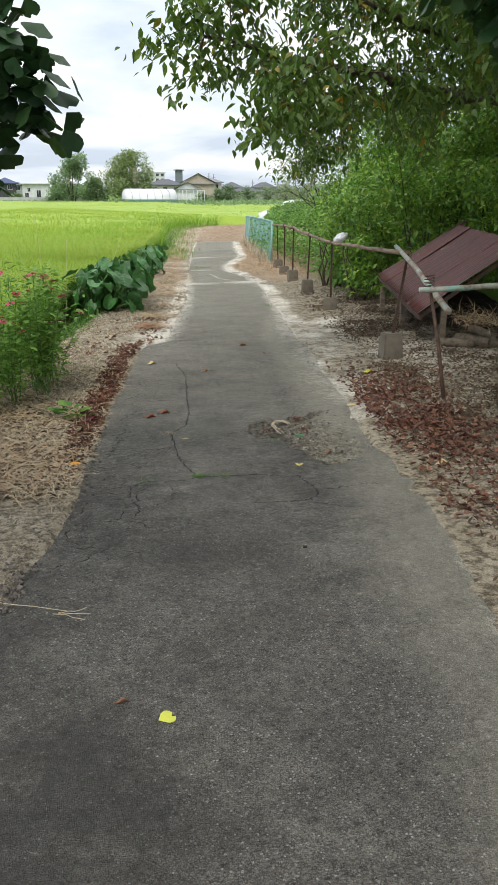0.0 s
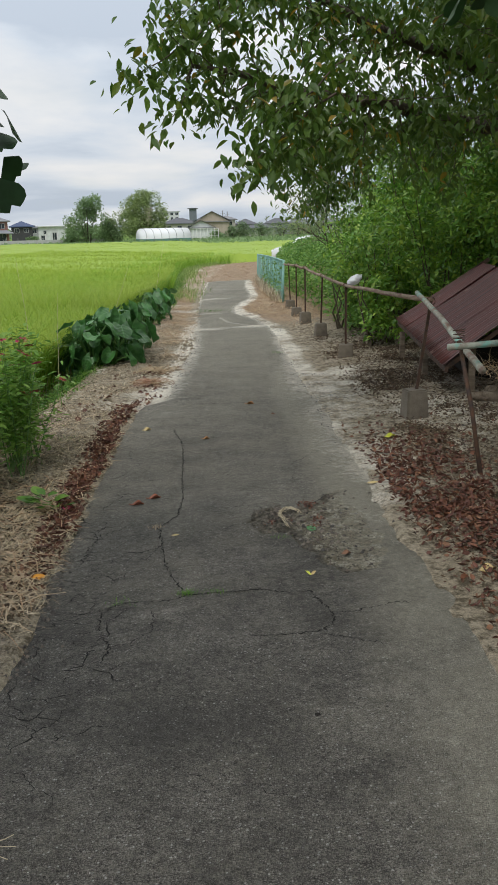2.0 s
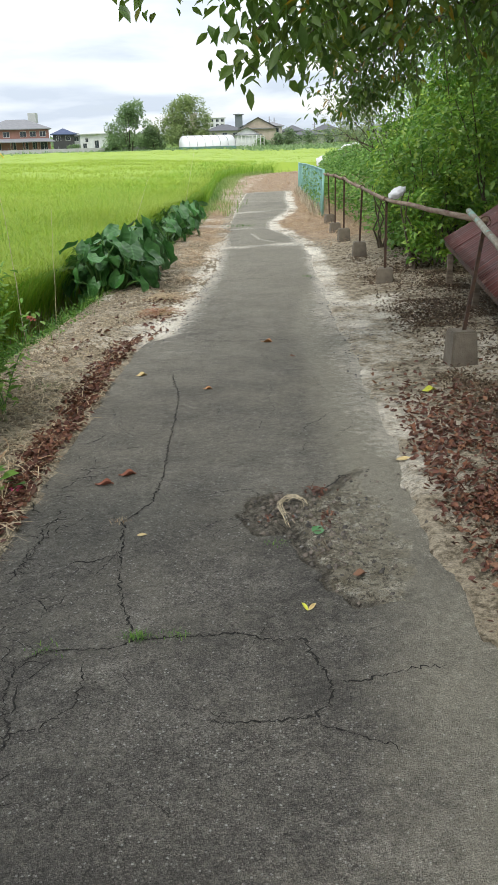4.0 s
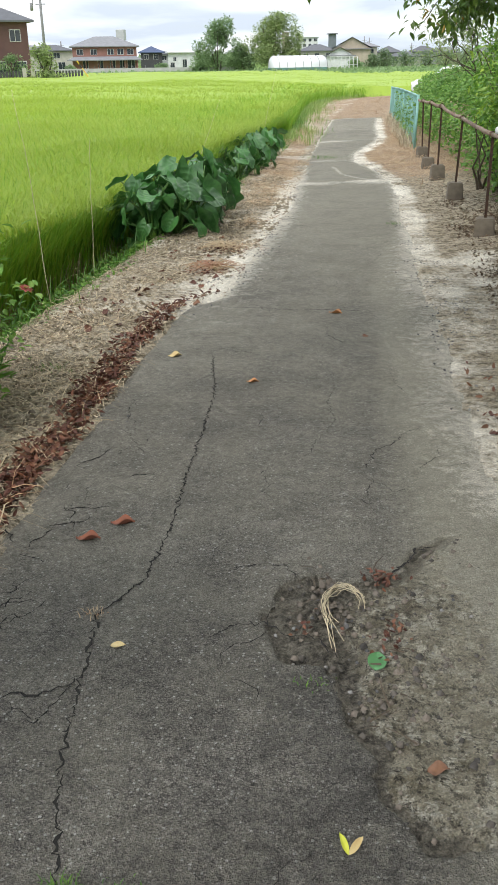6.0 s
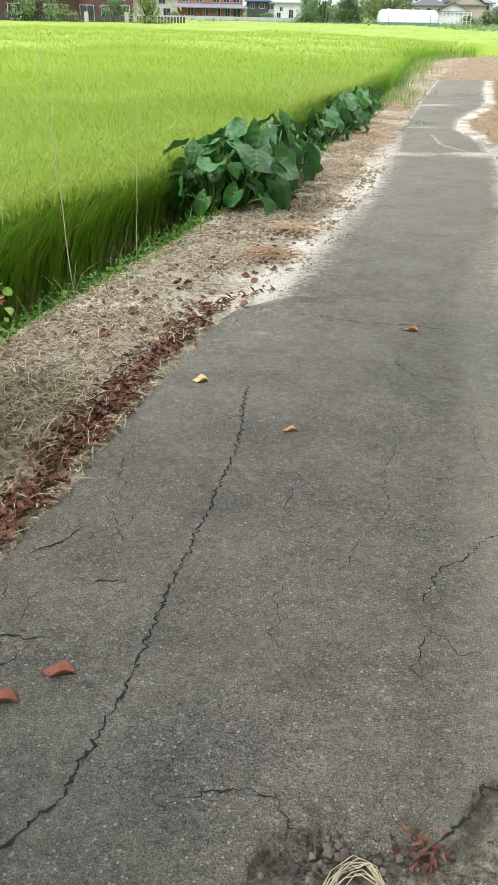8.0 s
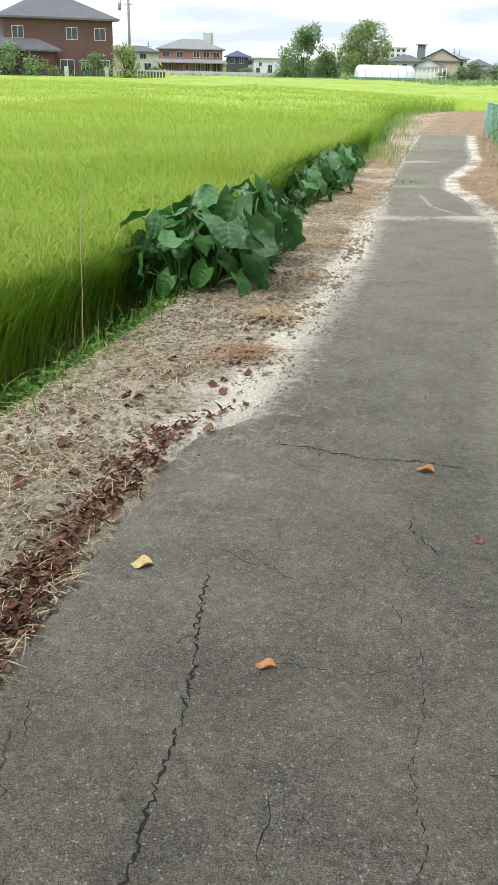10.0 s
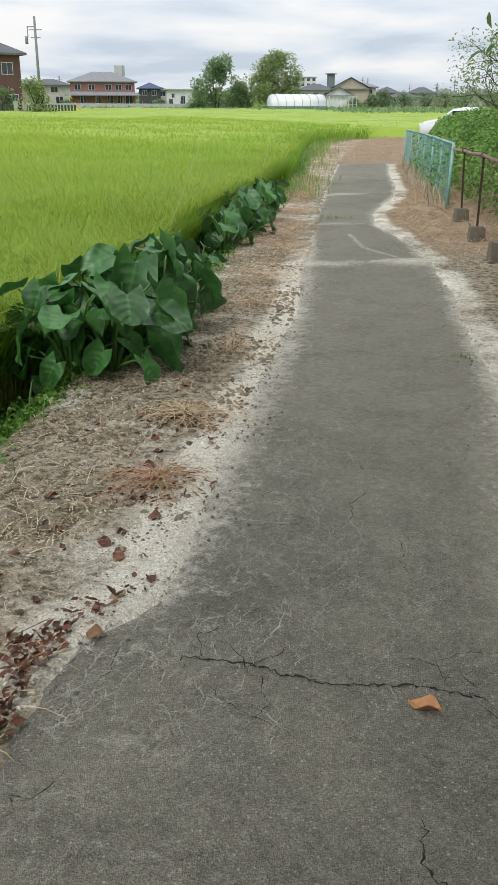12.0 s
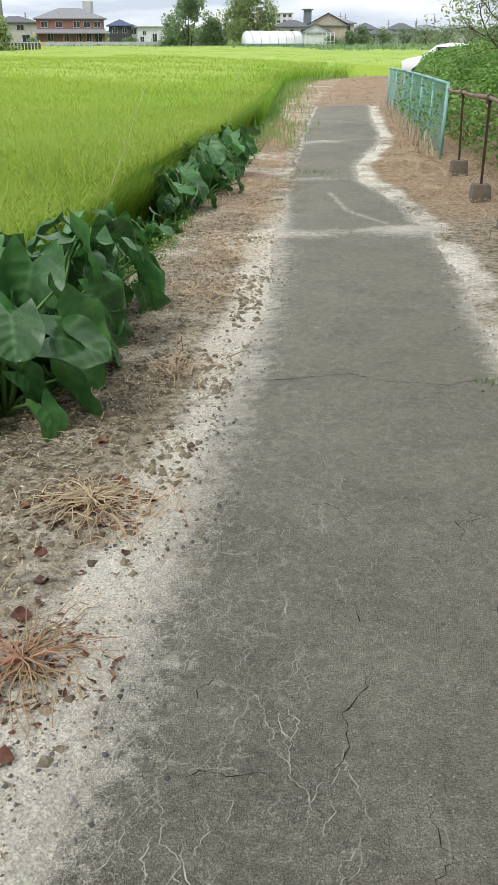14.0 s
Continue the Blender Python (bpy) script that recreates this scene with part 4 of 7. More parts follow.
# ---- verge: litter, straw, clods, pebbles ----
def scatter_ground(name, mat, template, n, inside, size, label, cat, seed, flat=0.25, width=None, lift=0.004, bounds=(-2.4, 3.0, 1.5, 34)):
    """Loose pieces strewn where inside(x, y, rng) allows, lying on the ground."""
    rng = np.random.default_rng(seed)
    x, y = rng.uniform(bounds[0], bounds[1], n), rng.uniform(bounds[2], bounds[3], n)
    k = rng.random(n) < inside(x, y)
    x, y = x[k], y[k]
    n = len(x)
    on_road = (x > lx(y)) & (x < rx_(y)) & (y < 36)
    z = np.where(on_road, rz(x, y) + 0.003, ground_z(x, y)) + lift + rng.random(n) * lift
    a = rng.uniform(0, 2 * math.pi, n)
    axis = np.stack([np.cos(a), np.sin(a), rng.normal(0, flat * 0.6, n)], -1)
    normal = np.stack([rng.normal(0, flat, n), rng.normal(0, flat, n), np.ones(n)], -1)
    s = rng.uniform(size[0], size[1], n)
    me = scatter(name, template, np.stack([x, y, z], -1), axis, normal, s, None if width is None else rng.uniform(width[0], width[1], n))
    tagged(obj(name, me, mat), label, cat, kind="stuff")


def clumpy(x, y, s, seed, lo=-0.2, hi=0.7):
    return sm(lo, hi, vnoise(x, y, s, seed))


def build_litter():
    dl = lambda x, y: lx(y) - x
    dr = lambda x, y: x - rx_(y)
    right = lambda x, y: sm(0.02 + 0.25 * sm(5.8, 7, y), 0.3 + 0.45 * sm(5.8, 7, y), dr(x, y)) * sm(17, 12, y) * (0.16 + 0.8 * clumpy(x, y, 3.6, 1.0, -0.2, 0.5)) * (1 + 0.5 * sm(1.1, 1.6, x) * sm(9.5, 7.5, y)) * sm(2.2, 4.0, y) * (0.3 + 0.7 * sm(0.1, 0.6, dr(x, y)))
    scatter_ground("leaf_litter", M_LITTER, CURL, 150000, right, (0.012, 0.042), "dark brown dead leaves strewn on dusty earth", "leaf litter", 21, 0.8, (0.008, 0.03), 0.006, bounds=(0.5, 3.4, 2, 17))
    rr = lambda x, y: np.exp(-((x - 1.15) / 0.36) ** 2 - ((y - 5.8) / 1.4) ** 2) * sm(0, 0.12, dr(x, y)) * (0.3 + 0.7 * clumpy(x, y, 3, 2.0))
    scatter_ground("red_leaf_litter", M_LITTER_RED, CURL, 30000, rr, (0.018, 0.05), "reddish-brown dead leaves heaped beside the lane", "leaf litter", 22, 0.8, (0.014, 0.042), 0.01, bounds=(0.7, 2, 3, 8.5))
    band = lambda x, y: sm(-0.03, 0.05, dl(x, y)) * sm(0.24, 0.04, dl(x, y)) * sm(4.6, 5.6, y) * sm(10.2, 8.8, y) * (0.45 + 0.55 * clumpy(x, y, 4, 3.0))
    scatter_ground("red_leaf_litter", M_LITTER_RED, CURL, 42000, band, (0.02, 0.052), "rust-red dead leaves lying against the asphalt edge", "leaf litter", 23, 0.8, (0.014, 0.042), 0.012, bounds=(-1.7, -0.8, 4, 10.5))
    few = lambda x, y: 0.6 * sm(-0.04, 0.1, dl(x, y)) * sm(1.0, 0.3, dl(x, y)) * sm(8.5, 9.2, y) * sm(12.8, 11, y)
    scatter_ground("red_leaf_litter", M_LITTER_RED, LEAF_CURL, 300, few, (0.03, 0.065), "scattered rust-red leaves on pale sand", "leaf litter", 24, 0.4, bounds=(-2, -0.8, 8, 13))
    left = lambda x, y: (dl(x, y) > -0.03) * (x > fx(y) + 0.08) * sm(4.2, 5.0, y) * (0.4 + 0.6 * clumpy(x, y, 2.1, 4.0)) * (1 - 0.45 * sm(9.0, 10, y)) * (1 - 0.88 * sm(9.0, 10, y) * sm(0.5, 0.22, dl(x, y)))
    scatter_ground("mulch", M_MULCH, CURL, 110000, left, (0.009, 0.032), "grey-brown dry plant mulch on the verge", "mulch", 25, 0.5, (0.004, 0.015), bounds=(-2.3, -0.8, 2, 20))
    scatter_ground("straw", M_STRAW_GREY, STALK, 40000, lambda x, y: left(x, y) * (0.3 + 0.7 * sm(14, 7, y)), (0.05, 0.16), "thin greyish straw strewn on the verge", "straw", 26, 0.3, (0.002, 0.004), 0.008, (-2.3, -0.8, 2, 20))
    nearstraw = lambda x, y: (dl(x, y) > 0.05) * sm(7.2, 5.8, y) * sm(4.2, 4.7, y) * (x > -2.3) * (0.3 + 0.7 * clumpy(x, y, 2.5, 5.0))
    scatter_ground("straw", M_STRAW, STALK, 9000, nearstraw, (0.07, 0.26), "tan cut straw lying at the lane's edge", "straw", 27, 0.3, (0.003, 0.008), 0.014, (-2.3, -0.8, 3, 7.5))
    # dark pieces that deepen the gaps in the straw
    scatter_ground("leaf_litter", M_LITTER, CURL, 16000, nearstraw, (0.015, 0.045), "dark brown leaf pieces under the cut straw", "leaf litter", 42, 0.5, (0.01, 0.03), 0.005, (-2.3, -0.8, 3, 7.5))
    heaps = ((-1.38, 15.9, .2, .55), (-1.25, 14.6, .16, .3), (-1.3, 17.6, .18, .5), (-1.45, 19.3, .2, .5), (-1.7, 21.4, .2, .6), (-1.9, 24.5, .22, .9), (-1.15, 13.2, .12, .2), (-2.1, 28, .25, 1.2), (-1.05, 11.6, .13, .16))
    hp = lambda x, y: np.clip(sum(np.exp(-((x - a) / c) ** 2 - ((y - b) / d) ** 2) for a, b, c, d in heaps), 0, 1) * (dl(x, y) > -0.1)
    scatter_ground("straw_heap", M_STRAW, STALK, 44000, hp, (0.06, 0.26), "small heaps of tan dry straw beside the asphalt", "straw", 28, 0.35, (0.003, 0.006), 0.03, (-2.6, -0.8, 10.8, 32))
    fen = lambda x, y: sm(0.1, 0.35, dr(x, y)) * sm(15.5, 18, y) * (x < 1.5 - 0.04 * y + 0.75) * (0.35 + 0.65 * clumpy(x, y, 2, 6.0))
    scatter_ground("dry_grass", M_STRAW, STALK, 30000, fen, (0.06, 0.22), "orange-tan dry grass lying along the fence", "dry grass", 29, 0.5, (0.003, 0.007), 0.02, (-0.6, 1.9, 15, 35))
    far = lambda x, y: np.ones_like(x) * (x > fx(y) + 0.3)
    scatter_ground("dry_grass", M_STRAW, STALK, 4200, far, (0.1, 0.3), "tan mown grass on the open ground", "dry grass", 30, 0.5, (0.006, 0.012), 0.02, (-4, 4, 35.9, 60))
    clod = lambda x, y: ((dl(x, y) > -0.04) & (x > fx(y) + 0.05)) * sm(6, 8, y) * sm(19, 14, y) * (0.2 + 0.8 * clumpy(x, y, 2.6, 7.0)) + (dr(x, y) > 0.1) * 0.14 * sm(20, 14, y)
    scatter_ground("soil_crumbs", M_CLOD, CLOD, 190000, clod, (0.003, 0.013), "crumbs of dry turned soil on the verge", "soil", 31, 0.3, None, -0.003, (-2.3, 2.4, 3, 20))
    lump = lambda x, y: ((dl(x, y) > 0.0) & (x > fx(y) + 0.0)) * sm(6.2, 7.5, y) * sm(22, 15, y) * (0.06 + 0.94 * clumpy(x, y, 3.4, 9.0, 0.0, 0.5)) * (1 - 0.4 * sm(0.35, 0.05, dl(x, y)) * sm(9.2, 10, y)) + (dr(x, y) > 0.3) * 0.05 * sm(20, 14, y)
    scatter_ground("soil_clods", M_CLOD, CLOD, 90000, lump, (0.01, 0.04), "lumps of dry turned soil on the verge", "soil", 38, 0.6, None, -0.004, (-2.3, 2.4, 5, 22))
    edge = lambda x, y: np.exp(-((dl(x, y) + 0.02) / 0.09) ** 2) * sm(5.6, 4.6, y) * (0.1 + 0.9 * clumpy(x, y, 6, 5.0))
    scatter_ground("asphalt_crumbs", M_CRUMB, CLOD, 16000, edge, (0.004, 0.018), "dark crumbs broken off the asphalt edge", "pebbles", 39, 0.5, None, -0.002, (-1.3, -0.6, 2, 6))
    bare = lambda x, y: (dl(x, y) > 0.0) * sm(5.2, 4.4, y) * (0.15 + 0.85 * clumpy(x, y, 3.0, 6.0))
    scatter_ground("soil_crumbs", M_CLOD, CLOD, 30000, bare, (0.003, 0.014), "grey soil crumbs on the bare near verge", "soil", 40, 0.4, None, -0.002, (-2.3, -0.8, 1.5, 5.4))
    peb = lambda x, y: np.exp(-(np.minimum(np.abs(dl(x, y) - 0.06), np.abs(dr(x, y) - 0.1)) / 0.17) ** 2) * sm(7, 9, y) * (0.1 + 0.9 * clumpy(x, y, 5, 8.0))
    scatter_ground("pebbles", M_PEBBLE, CLOD, 44000, peb, (0.003, 0.015), "small grey stones along the broken asphalt edge", "pebbles", 32, 0.3, None, -0.001, (-1.6, 1.4, 4, 22))
    rot2 = lambda x, y: sm(0.05, -0.03, edge_distance(x, y, HOLLOW)) * (0.1 + 0.9 * clumpy(x, y, 9, 3.0)) * (0.12 + 0.88 * sm(0.42, 0.15, x - 0.3 * sm(5.7, 5.1, y)))
    rot = lambda x, y: np.exp(-((x - 0.4) / 0.3) ** 2 - ((y - 5.7) / 0.5) ** 2) * (0.3 + 0.7 * clumpy(x, y, 8, 1.0))
    scatter_ground("asphalt_crumbs", M_CRUMB, CLOD, 9000, rot2, (0.005, 0.022), "dark broken asphalt crumbs round the rotten hollow", "pebbles", 36, 0.4, None, -0.008, (-0.2, 1.0, 4.7, 6.7))
    scatter_ground("twigs", M_TWIG, STALK, 420, rot2, (0.03, 0.09), "broken bark and twigs in the rotten hollow", "twigs", 41, 0.4, (0.002, 0.006), 0.004, (-0.1, 0.6, 5.2, 6.2))
    scatter_ground("pebbles", M_PEBBLE, CLOD, 1400, rot, (0.005, 0.016), "loose asphalt crumbs in the rotten hollow", "pebbles", 33, 0.3, None, -0.012, (-0.1, 1.0, 4.8, 6.6))
    hl = lambda x, y: np.clip(np.exp(-((x - 0.37) / 0.06) ** 2 - ((y - 5.97) / 0.05) ** 2) + np.exp(-((x - 0.42) / 0.04) ** 2 - ((y - 5.68) / 0.08) ** 2) + 0.6 * np.exp(-((x - 0.17) / 0.06) ** 2 - ((y - 5.72) / 0.04) ** 2), 0, 1)
    scatter_ground("red_leaf_litter", M_LITTER_RED, CURL, 1700, hl, (0.01, 0.03), "broken red dead leaves in the rotten hollow", "leaf litter", 37, 0.8, (0.01, 0.03), 0.006, (0, 0.6, 5.4, 6.2))
    scatter_ground("twigs", M_TWIG, STALK, 2600, lambda x, y: right(x, y) * 0.6 + 0.12 * left(x, y), (0.08, 0.28), "thin dark twigs among the dead leaves", "twigs", 34, 0.25, (0.003, 0.006), 0.01, (-2.2, 3.2, 3, 18))


# ---- single fallen things on the lane ----
def lone_leaf(name, x, y, size, rot, mat, label, template=CURL, wide=1.0, up=0.0):
    me = scatter(name, template, np.zeros((1, 3)), np.array([[math.cos(rot), math.sin(rot), up]]), np.array([[0.1, 0.05, 1.0]]), [size], [size * wide], True)
    ob = obj(name, me, mat)
    ob.matrix_basis = pose(x, y, float(rz(x, y)) + 0.004)
    tagged(ob, label, "leaf", "fallen leaves on the lane")


def build_lone():
    pale = material("pale_yellow_leaf", (0.62, 0.5, 0.24), 0.6, (0.5, 0.36, 0.15), 30, 3, 0.1)
    tan = material("tan_curled_leaf", (0.5, 0.25, 0.09), 0.55, (0.36, 0.16, 0.06), 25, 3, 0.2)
    red = material("rust_leaf", (0.3, 0.1, 0.05), 0.7, (0.2, 0.07, 0.04), 25, 3, 0.2)
    green = material("fresh_green_leaf", (0.1, 0.27, 0.1), 0.5, (0.07, 0.2, 0.07), 20, 3, 0.1)
    yg = material("yellow_leaf", (0.6, 0.6, 0.06), 0.5, (0.45, 0.5, 0.05), 20, 3, 0.1)
    brown = material("brown_leaf", (0.22, 0.11, 0.06), 0.7, (0.14, 0.07, 0.04), 25, 3, 0.2)
    lone_leaf("fallen_leaf", -0.05, 9.42, 0.095, -0.3, tan, "curled tan leaf lying on grey asphalt", LEAF_CURL, 0.75)
    lone_leaf("fallen_leaf", -0.92, 8.36, 0.08, 0.4, pale, "pale yellow leaf lying on grey asphalt", LEAF_CURL, 0.9)
    lone_leaf("fallen_leaf", 0.21, 8.81, 0.038, 0.9, brown, "small crumpled brown leaf on asphalt", LEAF_CURL, 1.3)
    lone_leaf("fallen_leaf", -0.38, 7.93, 0.065, 0.1, tan, "small curled tan-brown leaf on asphalt", LEAF_CURL, 0.7)
    lone_leaf("fallen_leaf", -0.63, 6.30, 0.09, 0.2, red, "rust-red curled leaf on asphalt", LEAF_CURL, 0.6)
    lone_leaf("fallen_leaf", -0.72, 6.17, 0.09, 0.1, red, "rust-red curled leaf on asphalt", LEAF_CURL, 0.6)
    lone_leaf("fallen_leaf", 0.37, 5.52, 0.085, 1.5, green, "fresh green round leaf in the broken patch", LEAF_FLAT, 0.72)
    lone_leaf("fallen_leaf", 0.50, 5.16, 0.055, 0.3, brown, "curled dark brown leaf on the broken patch", LEAF_CURL, 0.8)
    lone_leaf("fallen_leaf", 0.78, 6.4, 0.09, 0.2, pale, "pale yellow leaf on sandy asphalt", LEAF_FLAT, 0.7)
    lone_leaf("fallen_leaf", -0.40, 5.56, 0.045, 0.2, pale, "small pale leaf on asphalt", LEAF_FLAT, 0.8)
    lone_leaf("fallen_leaf", -0.25, 2.30, 0.055, 0.6, yg, "small bright yellow leaf on asphalt", FAN, 1.0)
    lone_leaf("fallen_leaf", 0.33, 4.9, 0.06, 1.95, yg, "yellow-green forked leaf on asphalt", LEAF_FLAT, 0.3)
    lone_leaf("fallen_leaf", 0.332, 4.9, 0.06, 1.1, pale, "pale half of a forked leaf on asphalt", LEAF_FLAT, 0.32)
    lone_leaf("fallen_leaf", 1.12, 4.85, 0.09, 0.3, pale, "pale yellow leaf among dark litter", LEAF_CURL, 0.8)
    lone_leaf("fallen_leaf", 1.07, 7.69, 0.1, 0.3, yg, "yellow leaf among dark litter", LEAF_CURL, 0.8)
    lone_leaf("fallen_leaf", -0.40, 2.40, 0.05, 0.2, brown, "thin brown leaf on asphalt", LEAF_CURL, 0.3)
    stone = lumpy(.011, .009, .007, 2)
    s = part("stone", stone, M_DARK)
    s.matrix_basis = pose(0.28, 3.65, float(rz(0.28, 3.65)))
    tagged(s, "small dark stone on grey asphalt", "stone")
    # loop of dry straw in the hollow
    rng = np.random.default_rng(3)
    w = empty("straw_wisp", 0.265, 5.82, float(rz(0.265, 5.82)) - 0.004)
    tagged(w, "loop of pale dry straw lying in the broken patch", "straw")
    for i in range(11):
        a = np.linspace(-0.3 + rng.random() * 1.4, 3.3 + rng.random() * 1.3, 9)
        r = 0.055 + 0.03 * rng.random()
        p = np.stack([0.85 * r * np.cos(a) + rng.normal(0, 0.004, 9), 1.5 * r * np.sin(a) + rng.normal(0, 0.006, 9), 0.01 + 0.018 * rng.random(9)], -1)
        if i % 2:
            p = np.concatenate([p, [[-0.03 + 0.05 * rng.random(), -0.15 - 0.08 * rng.random(), 0.01]]])
        tube_ob("stem", p, 0.001, M_STRAW_PALE, w, 4)
    w = empty("straw_wisp", -0.72, 3.03, float(rz(-0.72, 3.03)))
    tagged(w, "thin pale straw lying across the asphalt edge", "straw")
    for a, b in (((-.28, .12), (.05, .02)), ((.0, .0), (.13, -.05)), ((.02, .01), (.14, .0)), ((.02, .0), (.12, .05))):
        tube_ob("stem", wobble((*a, .006), (*b, .008), 6, 0.003, rng), 0.0016, M_STRAW_PALE, w, 4)
    # pulled-up plants drying on the verge
    for x, y, n, R, mat, lab in ((-1.12, 10.79, 84, 0.25, M_PINKSTEM, "uprooted rosette of dry pinkish stems on sand"), (-1.2, 11.68, 70, 0.22, M_STRAW, "uprooted tuft of yellowish dry stems on sand")):
        e = tagged(empty("dried_plant", x, y, float(ground_z(x, y))), lab, "dried plant", "uprooted plants")
        tubes = []
        for i in range(n):
            a, r = rng.uniform(0, 2 * math.pi), R * rng.uniform(0.55, 1.25)
            p = wobble((0, 0, 0.04), (r * math.cos(a), r * math.sin(a), 0.008 + 0.03 * rng.random()), 7, 0.012, rng, 0.02)
            p[:, 2] = np.maximum(p[:, 2], 0.006)
            tubes.append(tube(p, np.linspace(0.0026, 0.0011, 7), 4))
        for V, F, caps in tubes:
            obj("stem", mesh_np("stem", V, [F], True), mat, e)
        k = 190
        ang, rr = rng.uniform(0, 2 * math.pi, k), R * np.sqrt(rng.random(k))
        me = scatter("dead_leaves", CURL, np.stack([rr * np.cos(ang), rr * np.sin(ang), np.full(k, 0.008)], -1), rand_dirs(rng, k) * [1, 1, .3], np.array([0, 0, 1.0]) + 0.4 * rand_dirs(rng, k), rng.uniform(0.015, 0.045, k), rng.uniform(0.01, 0.024, k))
        obj("dead_leaves", me, M_LITTER_RED, e)
        obj("root", mesh_np("root", *join_tubes([tube(wobble((0, 0, 0.0), (0.01, 0, 0.06), 4, 0.003, rng), [0.016, 0.018, 0.014, 0.006], 7)])), M_CLOD, e)
    # small tufts growing in cracks and dirt
    def tuft(x, y, n, h, mat, lab, spread=0.04):
        a = rng.uniform(0, 2 * math.pi, n)
        p = np.stack([rng.normal(0, spread, n), rng.normal(0, spread * 0.6, n), np.zeros(n)], -1)
        me = blade_mesh("grass_tuft", p, np.stack([np.cos(a), np.sin(a)], -1), rng.uniform(0.5, 1.3, n) * h, rng.uniform(0.002, 0.004, n), rng.uniform(0.2, 0.9, n))
        ob = obj("grass_tuft", me, mat)
        ob.matrix_basis = pose(x, y, float(max(rz(x, y), ground_z(x, y))) - 0.002)
        tagged(ob, lab, "grass tuft", kind="stuff")
    tuft(-0.25, 4.74, 70, 0.03, M_WEED, "tiny green moss tuft in an asphalt crack", 0.025)
    tuft(-0.11, 4.75, 40, 0.02, M_WEED, "tiny green moss tuft in an asphalt crack", 0.03)
    tuft(-0.55, 4.66, 30, 0.02, M_WEED, "tiny dry moss tuft in an asphalt crack", 0.03)
    tuft(-0.49, 5.72, 30, 0.025, M_STRAW, "dry yellowish tuft in an asphalt crack", 0.03)
    tuft(-1.02, 20.9, 160, 0.07, M_WEED, "low green grass patch at the asphalt edge", 0.2)
    tuft(0.36, 13.1, 40, 0.04, M_WEED, "small green tuft at a crack's end", 0.04)
    tuft(0.2, 5.45, 24, 0.02, M_WEED, "tiny green tuft in rotten asphalt", 0.03)
    tuft(-1.65, 7.2, 60, 0.07, M_WEED, "small bright green weed tuft on mulch", 0.06)
    tuft(-1.5, 8.0, 40, 0.05, M_WEED, "small bright green weed tuft on mulch", 0.06)


# ---- paddy-side plants ----
def build_weeds():
    rng = np.random.default_rng(41)
    n = 46000
    y = rng.uniform(6.5, 34, n)
    x = fx(y) + np.clip(rng.normal(-0.17, 0.19, n), -0.55, 0.22)
    k = rng.random(n) < 0.25 + 0.65 * clumpy(x, y, 1.5, 1.0)
    x, y = x[k], y[k]
    n = len(x)
    z = ground_z(x, y)
    h = rng.uniform(0.02, 0.2, n) * sm(0.25, -0.2, x - fx(y))
    axis = rand_dirs(rng, n) * [1, 1, 0.4] + [0, 0, 0.35]
    me = scatter("verge_weeds", LEAF, np.stack([x, y, z + h * rng.random(n)], -1), axis, np.array([0, 0, 1.0]) + 0.5 * rand_dirs(rng, n), rng.uniform(0.018, 0.05, n))
    tagged(obj("verge_weeds", me, M_WEED), "low bright green weeds along the paddy edge", "weeds", kind="stuff")
    n = 5000
    y = rng.uniform(6.5, 60, n)
    x = fx(y) + rng.normal(-0.12, 0.16, n)
    a = rng.uniform(0, 2 * math.pi, n)
    me = blade_mesh("verge_grass", np.stack([x, y, ground_z(x, y)], -1), np.stack([np.cos(a), np.sin(a)], -1), rng.uniform(0.08, 0.3, n), rng.uniform(0.003, 0.007, n), rng.uniform(0.2, 0.9, n))
    tagged(obj("verge_grass", me, M_WEED), "tufts of green grass on the paddy bank", "grass", kind="stuff")
    n = 5000
    y = rng.uniform(24, 60, n)
    x = fx(y) + rng.normal(0.0, 0.35, n) + 0.15
    a = rng.uniform(0, 2 * math.pi, n)
    k = rng.random(n) < 0.15 + 0.85 * clumpy(x, y, 0.5, 2.0)
    x, y, a = x[k], y[k], a[k]
    n = len(x)
    me = blade_mesh("rank_grass", np.stack([x, y, ground_z(x, y)], -1), np.stack([np.cos(a), np.sin(a)], -1), rng.uniform(0.12, 0.36, n), rng.uniform(0.008, 0.018, n), rng.uniform(0.2, 0.9, n))
    tagged(obj("rank_grass", me, M_RANK), "greyish green rank grass at the paddy bend", "grass", kind="stuff")
    # tall seeding stalks
    for x0, y0, x1, y1, z1 in ((-2.55, 15.6, -2.15, 16.6, 1.02), (-2.5, 22, -2.2, 23.2, 1.35), (-2.12, 9.6, -2.2, 9.5, 1.35), (-2.2, 10.8, -2.1, 10.7, 0.95)):
        e = tagged(empty("tall_grass_stalk", x0, y0, float(ground_z(x0, y0))), "single pale grass stalk standing above the rice", "grass stalk", "tall stalks")
        p = wobble((0, 0, 0), (x1 - x0, y1 - y0, z1 - float(ground_z(x0, y0))), 9, 0.006, rng)
        tube_ob("stem", p, np.linspace(0.0035, 0.0015, 9), M_STRAW_PALE, e, 5)
        a = rng.uniform(0, 6.28, 3)
        obj("blades", blade_mesh("blades", np.zeros((3, 3)), np.stack([np.cos(a), np.sin(a)], -1), np.array([.3, .4, .35]), np.full(3, .006), np.array([.5, .7, .9])), M_WEED, e)


